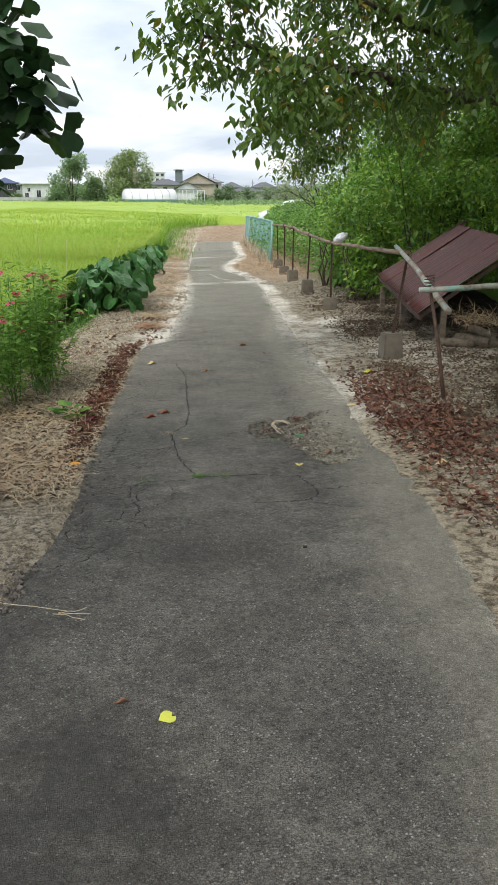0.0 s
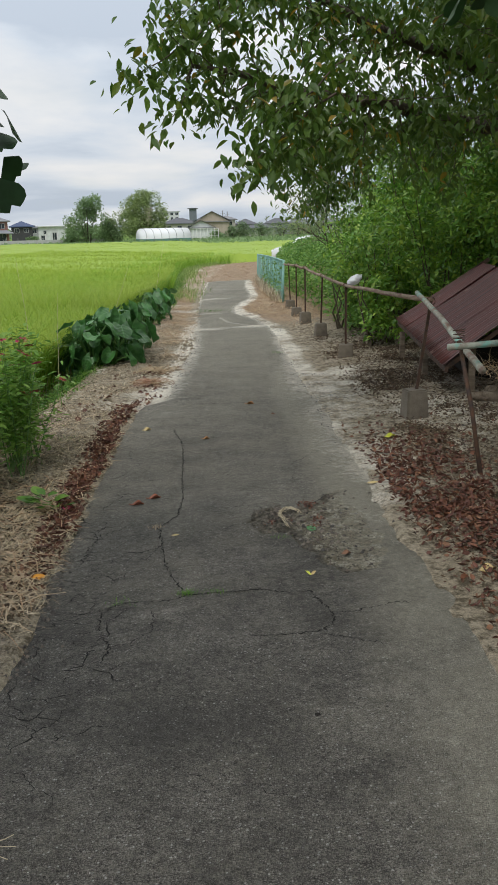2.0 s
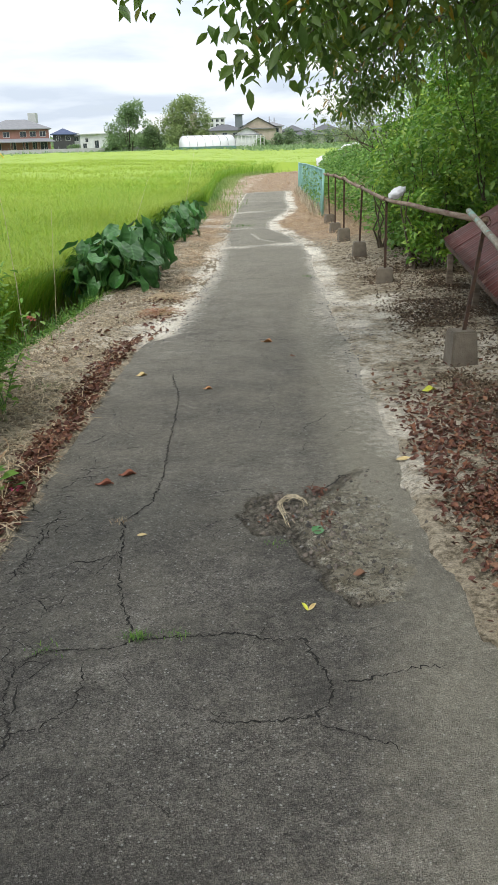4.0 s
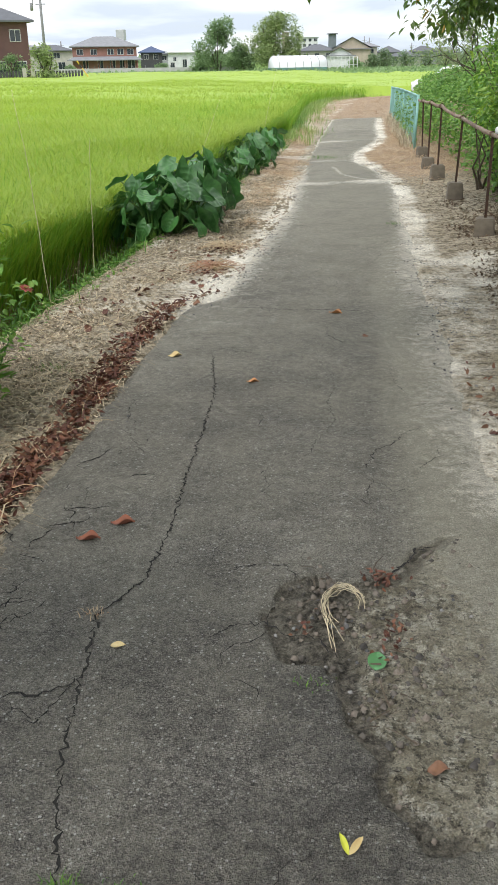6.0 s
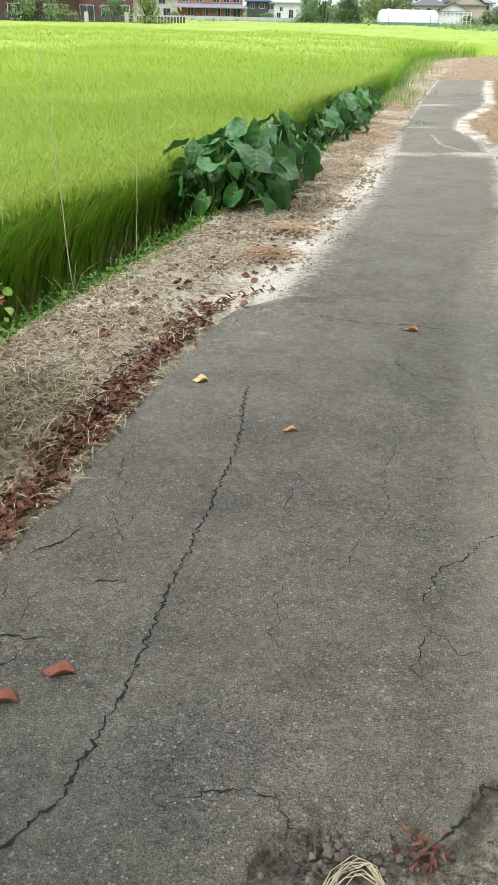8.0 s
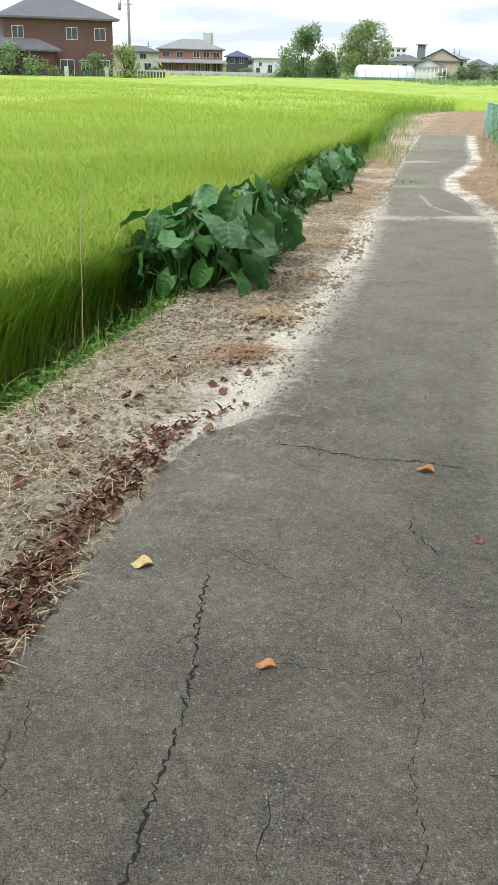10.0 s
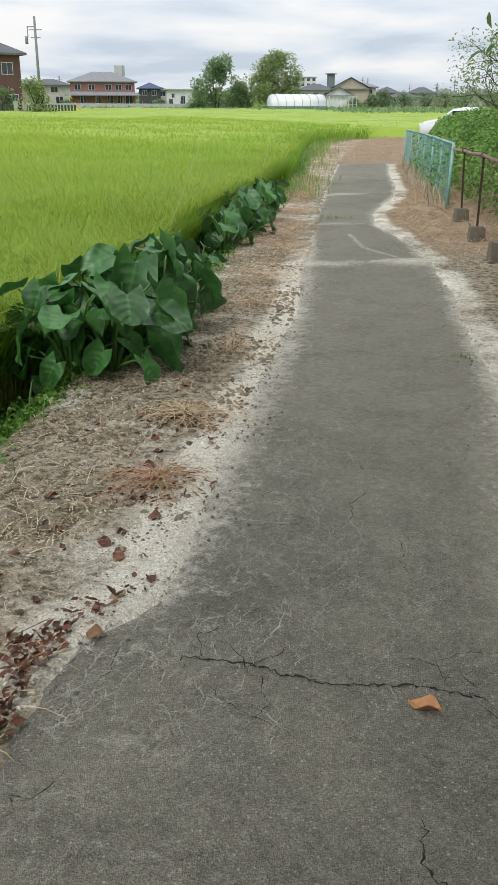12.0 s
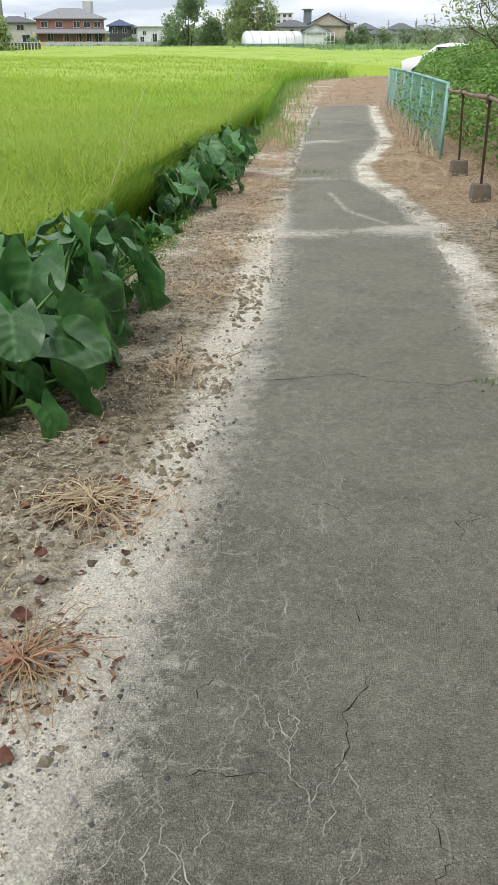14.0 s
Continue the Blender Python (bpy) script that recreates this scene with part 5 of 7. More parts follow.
def taro_leaf_mesh(L, W, cup, droop):
    """Heart-shaped blade: notch at the stalk, pale ribs in raised folds, a waved rim."""
    U, Vn = 27, 17
    V, F, vein = [], [], []
    for i in range(U):
        u = i / (U - 1)
        half = W * (max(0.0, 1 - ((u - 0.36) / 0.64) ** 2) ** 0.55 if u > 0.36 else 1 - 0.3 * ((0.36 - u) / 0.36) ** 2) + 0.002
        for j in range(Vn):
            s = j / (Vn - 1) * 2 - 1
            back = 0.36 * L * (1 - u) ** 3 * abs(s) ** 0.7
            rib = 0.5 + 0.5 * math.cos((u * 5.0 - abs(s) * 1.6) * 2 * math.pi)
            z = cup * W * s * s + 0.03 * L * rib * (1 - abs(s) ** 3) - droop * L * u * u + 0.06 * L * math.sin(11 * u + 4 * s) * abs(s) ** 2
            V.append((half * s, L * u - back, z))
            vein.append(max(0.8 * (abs(s) < 0.07), 0.4 * sm(0.88, 1.0, rib) * (1 - abs(s) ** 4), 0.25 * (abs(s) > 0.96)))
    for i in range(U - 1):
        for j in range(Vn - 1):
            F.append((i * Vn + j, i * Vn + j + 1, (i + 1) * Vn + j + 1, (i + 1) * Vn + j))
    me = mesh_np("leaf_blade", np.array(V), [np.array(F)], True)
    me.attributes.new("vein", "FLOAT", "POINT").data.foreach_set("value", np.array(vein, dtype=np.float32))
    return me


def build_taro():
    rng = random.Random(8)
    meshes = []
    for i in range(9):
        me = taro_leaf_mesh(rng.uniform(0.36, 0.42), rng.uniform(0.17, 0.22), rng.uniform(0.05, 0.8), rng.uniform(0.1, 0.6))
        meshes.append(me)
    spots = [(-1.84, 12.45, 1.05), (-2.08, 12.4, 1.0), (-1.8, 13.0, 1.1), (-2.1, 13.0, 1.05), (-2.28, 12.7, 0.9), (-1.82, 13.6, 1.05), (-2.1, 13.75, 1.0), (-1.9, 14.2, 0.9), (-2.2, 14.5, 0.8), (-2.1, 15.5, 0.5), (-2.15, 16.6, 0.55),
             (-2.12, 17.9, 0.85), (-2.3, 18.5, 0.95), (-2.1, 19.0, 0.95), (-2.28, 19.7, 1.0), (-2.15, 20.4, 0.95), (-2.35, 21.1, 0.95), (-2.2, 21.6, 0.9)]
    for x, y, s in spots:
        z = float(ground_z(x, y)) - 0.01
        e = tagged(empty("taro_plant", x, y, z), "large heart-leaved dark green taro plant on the verge", "taro plant", "taro row by the paddy")
        n = rng.randint(18, 21)
        a0 = rng.uniform(0, 6.28)
        for k in range(n):
            a = a0 + k * 2.4 + rng.uniform(-.3, .3)
            h = s * (rng.uniform(0.32, 0.64) if k > 6 else rng.uniform(0.12, 0.3))
            r = s * rng.uniform(0.1, 0.34) * (1.2 if h < 0.35 else 0.9)
            top = Vector((r * math.cos(a), r * math.sin(a), h))
            p = [(0.02 * math.cos(a), 0.02 * math.sin(a), 0), (top.x * 0.3, top.y * 0.3, h * 0.5), (top.x * 0.65, top.y * 0.65, h * 0.85), tuple(top)]
            stem = tube_ob("leaf_stalk", p, [0.014, 0.011, 0.008, 0.006], M_TARO_STEM, e, 6)
            leaf = new("leaf_blade", meshes[rng.randrange(9)])
            if not leaf.data.materials:
                leaf.data.materials.append(M_TARO)
            leaf.parent = e
            tilt = rng.uniform(-74, 6) if h > 0.34 * s else rng.uniform(-85, -45)
            leaf.matrix_basis = Matrix.Translation(top) @ pose(0, 0, 0, 0, 0, math.degrees(a) - 90 + rng.uniform(-25, 25)) @ pose(0, 0, 0, tilt, rng.uniform(-38, 38), 0) @ Matrix.Scale(s * (rng.uniform(0.42, 0.68) if h > 0.34 * s else rng.uniform(0.4, 0.6)), 4)


def build_zinnias():
    rng = np.random.default_rng(77)
    spots = [(-1.74, 6.62), (-1.95, 6.3), (-1.65, 7.1), (-1.95, 7.0), (-2.2, 6.6), (-1.75, 7.6), (-2.05, 7.7), (-2.35, 7.3), (-1.9, 6.05), (-2.1, 5.8), (-1.64, 7.0), (-1.6, 7.4), (-1.56, 6.85)]
    petals = (M_PETAL_PINK, M_PETAL_RED, M_PETAL_RED, M_PETAL_PINK)
    for i, (x, y) in enumerate(spots):
        e = tagged(empty("zinnia_plant", x, y, float(ground_z(x, y))), "tall leafy green flower plant with faded pink-red blooms", "flower plant", "flower bed by the paddy")
        tubes, pos, axis = [], [], []
        for k in range(6):
            a = rng.uniform(0, 6.28)
            h = rng.uniform(0.55, 0.98)
            r = rng.uniform(0.08, 0.28)
            top = np.array([r * math.cos(a), r * math.sin(a), h])
            p = wobble((rng.normal(0, .03), rng.normal(0, .03), 0), top, 9, 0.006, rng)
            tubes.append(tube(p, np.linspace(0.005, 0.0025, 9), 5))
            for q in range(2, 9):
                for m in range(12):
                    b = rng.uniform(0, 6.28)
                    pos.append(p[q] + rng.normal(0, 0.05, 3))
                    axis.append((math.cos(b), math.sin(b), rng.uniform(-0.4, 0.6)))
            if k < 4:
                mat = petals[(i + k) % 4]
                f = obj("flower_head", flower_mesh(), mat, e, "faded red bloom" if mat == M_PETAL_RED else "pink bloom")
                f.matrix_basis = Matrix.Translation(top) @ pose(0, 0, 0, rng.uniform(-30, 30), rng.uniform(-30, 30), 0)
                c = part("flower_centre", blob(0.012, 0.6), M_SEED, f)
                c.location = (0, 0, 0.008)
        for V, F, caps in tubes:
            obj("stem", mesh_np("stem", V, [F], True), M_TARO_STEM, e)
        n = len(pos)
        me = scatter("foliage", LEAF, np.array(pos), np.array(axis), np.array([0, 0, 1.0]) + 0.5 * rand_dirs(rng, n), rng.uniform(0.04, 0.085, n), rng.uniform(0.025, 0.055, n))
        obj("foliage", me, M_ZLEAF, e)
    # small plants with a fallen bloom at the lane's edge
    for x, y, n, pet in ((-1.22, 6.12, 26, M_PETAL_PINK), (-1.0, 5.05, 0, M_PETAL_ORANGE)):
        e = tagged(empty("zinnia_plant" if n else "fallen_bloom", x, y, float(ground_z(x, y))), "low bright green seedling with one pink bloom" if n else "orange bloom fallen on dry straw", "flower plant" if n else "flower")
        if n:
            a = rng.uniform(0, 6.28, n)
            r = rng.uniform(0.0, 0.15, n)
            me = scatter("foliage", LEAF, np.stack([r * np.cos(a), r * np.sin(a), rng.uniform(0.02, 0.1, n)], -1), np.stack([np.cos(a), np.sin(a), np.full(n, 0.5)], -1), np.array([0, 0, 1.0]) + 0.3 * rand_dirs(rng, n), rng.uniform(0.06, 0.11, n))
            obj("foliage", me, M_WEED, e)
        f = obj("flower_head", flower_mesh(), pet, e)
        f.location = (0.14 if n else 0, -0.06, 0.03)


def flower_mesh():
    n = 16
    a = np.arange(n) * 2 * math.pi / n
    z = np.where(np.arange(n) % 2, 0.3, 0.55)
    return scatter("flower_head", LEAF, np.zeros((n, 3)), np.stack([np.cos(a), np.sin(a), z * 0.5], -1), np.tile([0, 0, 1.0], (n, 1)), np.where(np.arange(n) % 2, 0.042, 0.03))


def blob(r, flat=1.0, sub=1):
    bm = bmesh.new()
    bmesh.ops.create_icosphere(bm, subdivisions=sub, radius=r, matrix=Matrix.Diagonal((1, 1, flat, 1)))
    return bm


# ---- trees and bushes ----
def branching(start, direction, length, radius, depth, rng, tubes, tips, spread=0.6, lift=0.05):
    n = 7
    d = np.asarray(direction, dtype=float)
    d /= np.linalg.norm(d)
    p = [np.asarray(start, dtype=float)]
    for i in range(n - 1):
        d = d + rng.normal(0, 0.11, 3) + [0, 0, lift]
        d /= np.linalg.norm(d)
        p.append(p[-1] + d * length / (n - 1))
    p = np.array(p)
    tubes.append(tube(p, np.linspace(radius, radius * 0.45, n), 8 if radius > 0.03 else 5))
    if depth == 0:
        tips.extend(p[2:])
        return
    for k in range(4):
        i = 2 + k if k < 4 else n - 1
        nd_ = d * 0.7 + rng.normal(0, spread, 3)
        branching(p[min(i + 1, n - 1)], nd_, length * rng.uniform(0.5, 0.75), radius * 0.5, depth - 1, rng, tubes, tips, spread, lift * 0.3)


def leaf_cloud(name, mat, pos, template, size, parent, rng, droop=0.5, label=""):
    n = len(pos)
    axis = rand_dirs(rng, n)
    axis[:, 2] = axis[:, 2] * 0.6 - droop
    normal = rand_dirs(rng, n) * 0.7 + [0, 0, 1.0]
    me = scatter(name, template, pos, axis, normal, rng.uniform(size[0], size[1], n))
    return obj(name, me, mat, parent, label)


SLIM = (LEAF[0] * [0.66, 1, 1], LEAF[1])


def build_overhang_tree():
    """The tree whose boughs hang over the lane from behind the sheet-iron shelter."""
    rng = np.random.default_rng(15)
    e = tagged(empty("overhanging_tree", 4.1, 11.2, float(ground_z(4.1, 11.2))), "broad-leaved green tree arching its boughs over the lane", "tree")
    base = np.array([4.1, 11.2, float(ground_z(4.1, 11.2))])
    tubes, tips = [], []
    trunk = wobble((0, 0, -0.05), (-0.3, -0.2, 2.6), 8, 0.03, rng)
    tube_ob("trunk", trunk, np.linspace(0.16, 0.11, 8), M_BARK, e, 12)
    boughs = [  # from the trunk head out over the lane: end points by eye
        ((2.2, 9.66, 2.46), (1.38, 8.76, 2.5), (0.5, 8.0, 2.55), (-0.3, 7.3, 2.65)),
        ((2.9, 10.6, 2.9), (1.8, 9.6, 3.1), (0.8, 8.8, 3.3), (0.0, 8.2, 3.5)),
        ((3.2, 11.6, 2.7), (2.2, 12.2, 2.8), (1.4, 12.9, 2.6), (0.85, 13.5, 2.2)),
        ((3.3, 10.0, 3.0), (2.7, 8.6, 3.2), (1.9, 7.4, 3.2), (1.2, 6.6, 3.1)),
        ((3.2, 11.0, 3.3), (2.3, 10.8, 3.9), (1.3, 10.6, 4.3), (0.6, 10.4, 4.6)),
        ((3.0, 9.4, 2.6), (2.5, 8.0, 2.7), (2.2, 7.0, 2.75), (1.9, 6.3, 2.7)),
    ]
    anchors = []
    for k, b in enumerate(boughs):
        P = np.concatenate([[base + trunk[-1 - (k % 2)]], np.array(b)])
        t = np.linspace(0, len(P) - 1, 16)
        Q = np.stack([np.interp(t, np.arange(len(P)), P[:, i]) for i in range(3)], -1)
        Q[1:-1] += rng.normal(0, 0.02, (14, 3))
        tube_ob("bough", Q - base, np.linspace(0.085 if k < 2 else 0.06, 0.014, 16), M_BARK, e, 9)
        anchors.append(Q)
    twigs = []
    for Q in anchors:
        for i in range(4, 16):
            for m in range(5):
                d = rng.normal(0, 0.6, 3) + [-0.35, -0.2, -0.1]
                L = rng.uniform(0.35, 0.9)
                p = wobble(Q[i], Q[i] + d / np.linalg.norm(d) * L, 6, 0.02, rng, -0.05)
                if p[-1][2] < 1.75 + (0.35 if p[-1][0] < 0.4 and p[-1][1] > 6.6 and p[-1][1] < 10 else 0):
                    continue
                twigs.append(tube(p - base, np.linspace(0.007, 0.002, 6), 4))
                tips.extend(p[1:])
    # hanging sprays at the crown's outer edge
    for sx, sy, sz in ((-0.69, 7.1, 2.5), (0.05, 6.3, 1.9), (0.12, 6.5, 2.12), (0.3, 7.0, 1.95), (0.55, 8.2, 2.0), (0.75, 12.8, 1.8), (0.8, 13.6, 1.75), (0.5, 12.6, 2.3), (1.1, 13.1, 1.95), (0.1, 8.6, 2.0), (-0.45, 7.4, 2.9), (-0.2, 7.0, 2.75), (0.4, 12.4, 2.55)):
        p = wobble((sx + 0.55, sy + 0.25, sz + 0.45), (sx, sy, sz + 0.04), 8, 0.015, rng)
        twigs.append(tube(p - base, np.linspace(0.008, 0.002, 8), 4))
        for q in p[2:]:
            tips.extend([q] * 4)
    V, F = join_tubes(twigs)
    obj("twig_mass", mesh_np("twig_mass", V, F, True), M_TWIG, e)
    tips = np.array(tips)
    n = 8
    pos = np.repeat(tips, n, 0) + rng.normal(0, 0.085, (len(tips) * n, 3))
    # fuller crown above and behind
    m = 26000
    c = rng.normal(0, 1, (m, 3))
    c /= np.linalg.norm(c, axis=1)[:, None]
    extra = c * rng.random(m)[:, None] ** 0.4 * [2.6, 4.6, 1.3] + [3.0, 8.8, 4.2]
    extra = extra[extra[:, 2] > 2.85]
    c = rand_dirs(rng, 24000) * rng.random(24000)[:, None] ** 0.4 * [2.7, 4.6, 1.5] + [4.9, 12.2, 4.7]
    pos = np.concatenate([pos, extra, c[c[:, 2] > 3.2]])
    low = (pos[:, 2] > 1.68)
    pos = pos[low]
    leaf_cloud("leaves", M_TREE_LEAF, pos - base, SLIM, (0.055, 0.12), e, rng, 0.75)
    return len(pos)


def build_ginkgo(x, y, boughs, seed):
    rng = np.random.default_rng(seed)
    z = float(ground_z(x, y))
    e = tagged(empty("ginkgo_tree", x, y, z), "ginkgo tree with dark green fan leaves hanging low", "tree", "ginkgo trees by the lane")
    base = np.array([x, y, z])
    tube_ob("trunk", wobble((0, 0, -0.05), (0, 0, 4.2), 9, 0.02, rng), np.linspace(0.15, 0.07, 9), M_BARK, e, 12)
    tips = []
    for P, fan, clumps in boughs:
        for cx, cy, cz, k in clumps:
            tips.extend([(cx, cy, cz)] * k)
        P = np.concatenate([[(x, y, z + P[0])], np.array(P[1])])
        t = np.linspace(0, len(P) - 1, 14)
        Q = np.stack([np.interp(t, np.arange(len(P)), P[:, i]) for i in range(3)], -1)
        tube_ob("bough", Q - base, np.linspace(0.04, 0.008, 14), M_BARK, e, 8)
        for q in Q[14 - fan:]:
            tips.extend([q] * 9)
    tips = np.array(tips)
    pos = tips + rng.normal(0, 1, tips.shape) * [0.075, 0.1, 0.09]
    n = 3600 if x < 0 else 16000
    c = rand_dirs(rng, n) * rng.random(n)[:, None] ** 0.4 * ([1.8, 1.9, 1.1] if x < 0 else [3.3, 3.7, 1.3]) + [x, y, z + 4.6]
    pos = np.concatenate([pos, c])
    leaf_cloud("leaves", M_GINKGO, pos - base, FAN, (0.08, 0.135), e, rng, 0.7)


def bush_points(rng, n, blobs):
    """Points in the outer shell of a heap of lobes."""
    B = np.array(blobs, dtype=float)
    w = B[:, 3] * B[:, 4] + B[:, 4] * B[:, 5] + B[:, 3] * B[:, 5]
    k = rng.choice(len(B), n, p=w / w.sum())
    d = rand_dirs(rng, n)
    r = 0.62 + 0.42 * rng.random(n)
    r *= 1 + 0.16 * np.sin(d[:, 0] * 9 + k) * np.sin(d[:, 2] * 8 + 2 * k)
    return B[k, :3] + d * r[:, None] * B[k, 3:6]


def build_bushes():
    rng = np.random.default_rng(50)
    # tall shrubs behind the rail, each with thin stems
    shrubs = [(2.6, 16.0, 3.4, 0.9), (3.5, 18.2, 3.7, 1.2), (2.4, 20.6, 2.8, 0.9), (4.6, 15.0, 3.8, 1.2), (3.4, 22.5, 2.6, 1.1), (2.0, 14.6, 1.7, 0.85), (2.7, 13.4, 2.1, 1.0), (3.3, 15.2, 2.4, 1.2), (2.0, 16.8, 1.7, 0.9), (3.2, 17.6, 2.3, 1.2), (2.4, 19.2, 1.9, 1.0), (4.6, 13.4, 3.0, 1.4), (5.0, 16.5, 3.0, 1.5), (3.9, 11.9, 2.5, 0.9), (5.6, 10.6, 3.0, 1.4), (4.4, 20.0, 2.4, 1.4), (6.2, 13, 3.6, 1.6), (3.4, 13.6, 3.0, 0.8), (1.75, 13.4, 1.05, 0.45), (1.6, 15.6, 1.0, 0.5)]
    for x, y, h, r in shrubs:
        z = float(ground_z(x, y))
        e = tagged(empty("shrub", x, y, z), "dense leafy green shrub behind the rail fence", "shrub", "shrubs by the lane")
        tubes = []
        for k in range(7):
            a = rng.uniform(0, 6.28)
            tubes.append(tube(wobble((rng.normal(0, .1), rng.normal(0, .1), -0.05), (r * .6 * math.cos(a), r * .6 * math.sin(a), h * rng.uniform(.7, .95)), 7, 0.03, rng), np.linspace(0.018, 0.005, 7), 5))
        for V, F, caps in tubes:
            obj("stem", mesh_np("stem", V, [F], True), M_TWIG, e)
        blobs = [(rng.normal(0, r * .35), rng.normal(0, r * .35), h * rng.uniform(.2, .8), r * rng.uniform(.4, .65), r * rng.uniform(.4, .65), h * rng.uniform(.18, .3)) for _ in range(9)]
        n = int(5200 * r * max(h, 1.2) / 1.6)
        pos = bush_points(rng, n, blobs)
        pos = pos[pos[:, 2] > 0.05]
        if y < 15.4 and x > 2.5:  # bare stems show under the foliage
            pos = pos[(pos[:, 2] > 1.35) | (pos[:, 2] < 0.35) | (rng.random(len(pos)) < 0.22)]
        pos = pos[(pos[:, 0] + x) > 1.32 + 0.25 * (pos[:, 2] < 0.8)]
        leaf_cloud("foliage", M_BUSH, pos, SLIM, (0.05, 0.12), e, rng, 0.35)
    # thicket closing the view to the right
    pts = []
    for y in np.arange(2, 40, 1.6):
        blobs = [(7.5 + rng.normal(0, .8), y + rng.normal(0, .4), rng.uniform(.6, 3.2), 1.3, 1.3, 1.0) for _ in range(5)]
        pts.append(bush_points(rng, 700, blobs))
    pos = np.concatenate(pts)
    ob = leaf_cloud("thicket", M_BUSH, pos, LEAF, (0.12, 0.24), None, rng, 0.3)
    tagged(ob, "deep green thicket of leafy growth", "thicket", kind="stuff")
    # vine-grown hedge behind the green fence
    x, y = rng.uniform(0.6, 6.5, 120000), rng.uniform(14.5, 46, 120000)
    k = x > np.interp(y, [14.5, 17, 20.5, 22, 33, 46], [1.5, 1.3, 1.15, 1.0, 0.5, 1.2]) + 0.06
    x, y = x[k], y[k]
    lump = 0.16 * vnoise(x, y, 1.1, 2.0) + 0.1 * vnoise(x, y, 3.0, 1.0)
    edge = x - np.interp(y, [14.5, 17, 20.5, 22, 33, 46], [1.5, 1.3, 1.15, 1.0, 0.5, 1.2])
    top = (1.14 - 0.35 * sm(20, 15, y) + lump + 0.25 * sm(0.3, 2.5, edge)) * (0.55 + 0.45 * sm(0.0, 0.5, edge))
    z = gz(x, y) + np.where(edge < 0.5, rng.random(len(x)) ** 0.6, 0.75 + 0.25 * rng.random(len(x))) * top
    me_pos = np.stack([x, y, z], -1)
    ob = leaf_cloud("vine_hedge", M_VINE, me_pos, LEAF, (0.045, 0.1), None, rng, 0.15)
    tagged(ob, "sprawling bright green vines heaped behind the fence", "vines", kind="stuff")
    ob = tagged(leaf_cloud("fence_vines", M_VINE, np.stack([np.interp(v := rng.uniform(22.3, 31, 900), [22, 33.2], [0.70, 0.16]) + rng.normal(0, .05, 900), v, gz(0.5, v) + rng.random(900) ** 1.4 * 0.95], -1), LEAF, (0.04, 0.08), None, rng, 0.3), "thin green vines climbing the wire fence", "vines", kind="stuff")
    n = 800
    v = rng.uniform(22.1, 33, n)
    a = rng.uniform(0, 6.28, n)
    me = blade_mesh("dead_weeds", np.stack([np.interp(v, [22, 33.2], [0.62, 0.1]) + rng.normal(-.05, .07, n), v, gz(0.4, v)], -1), np.stack([np.cos(a), np.sin(a)], -1), rng.uniform(0.12, 0.45, n), rng.uniform(0.004, 0.012, n), rng.uniform(0.1, 0.6, n))
    tagged(obj("dead_weeds", me, M_MULCH), "brown dead weeds standing at the fence foot", "weeds", kind="stuff")
    # thin twiggy tree further along
    e = tagged(empty("twiggy_tree", 2.6, 26.5, float(ground_z(2.6, 26.5))), "sparse grey-green tree with fine bare twigs", "tree")
    tubes, tips = [], []
    for a in (0.3, 1.7, 2.9, 4.2, 5.4):
        branching((0, 0, 0), (0.55 * math.cos(a), 0.55 * math.sin(a), 1), 1.9, 0.03, 2, rng, tubes, tips, 0.55)
    for V, F, caps in tubes:
        obj("branch", mesh_np("branch", V, [F], True), M_TWIG, e)
    tips = np.array(tips)
    pos = np.repeat(tips, 12, 0) + rng.normal(0, 0.12, (len(tips) * 12, 3))
    leaf_cloud("leaves", M_FARLEAF2, pos, SLIM, (0.05, 0.1), e, rng, 0.2)


# ---- rail fence, wire fence, shelter ----
POSTS = [(1.42, 8.35, 0.98, 0.12, 0.24), (1.22, 12.3, 0.9, 0.0, 0.16), (1.08, 14.9, 0.93, 0.03, 0.2), (0.94, 16.85, 0.98, 0.0, 0.2), (0.85, 18.43, 0.98, 0.0, 0.17), (0.80, 20.42, 0.95, -0.03, 0.18)]


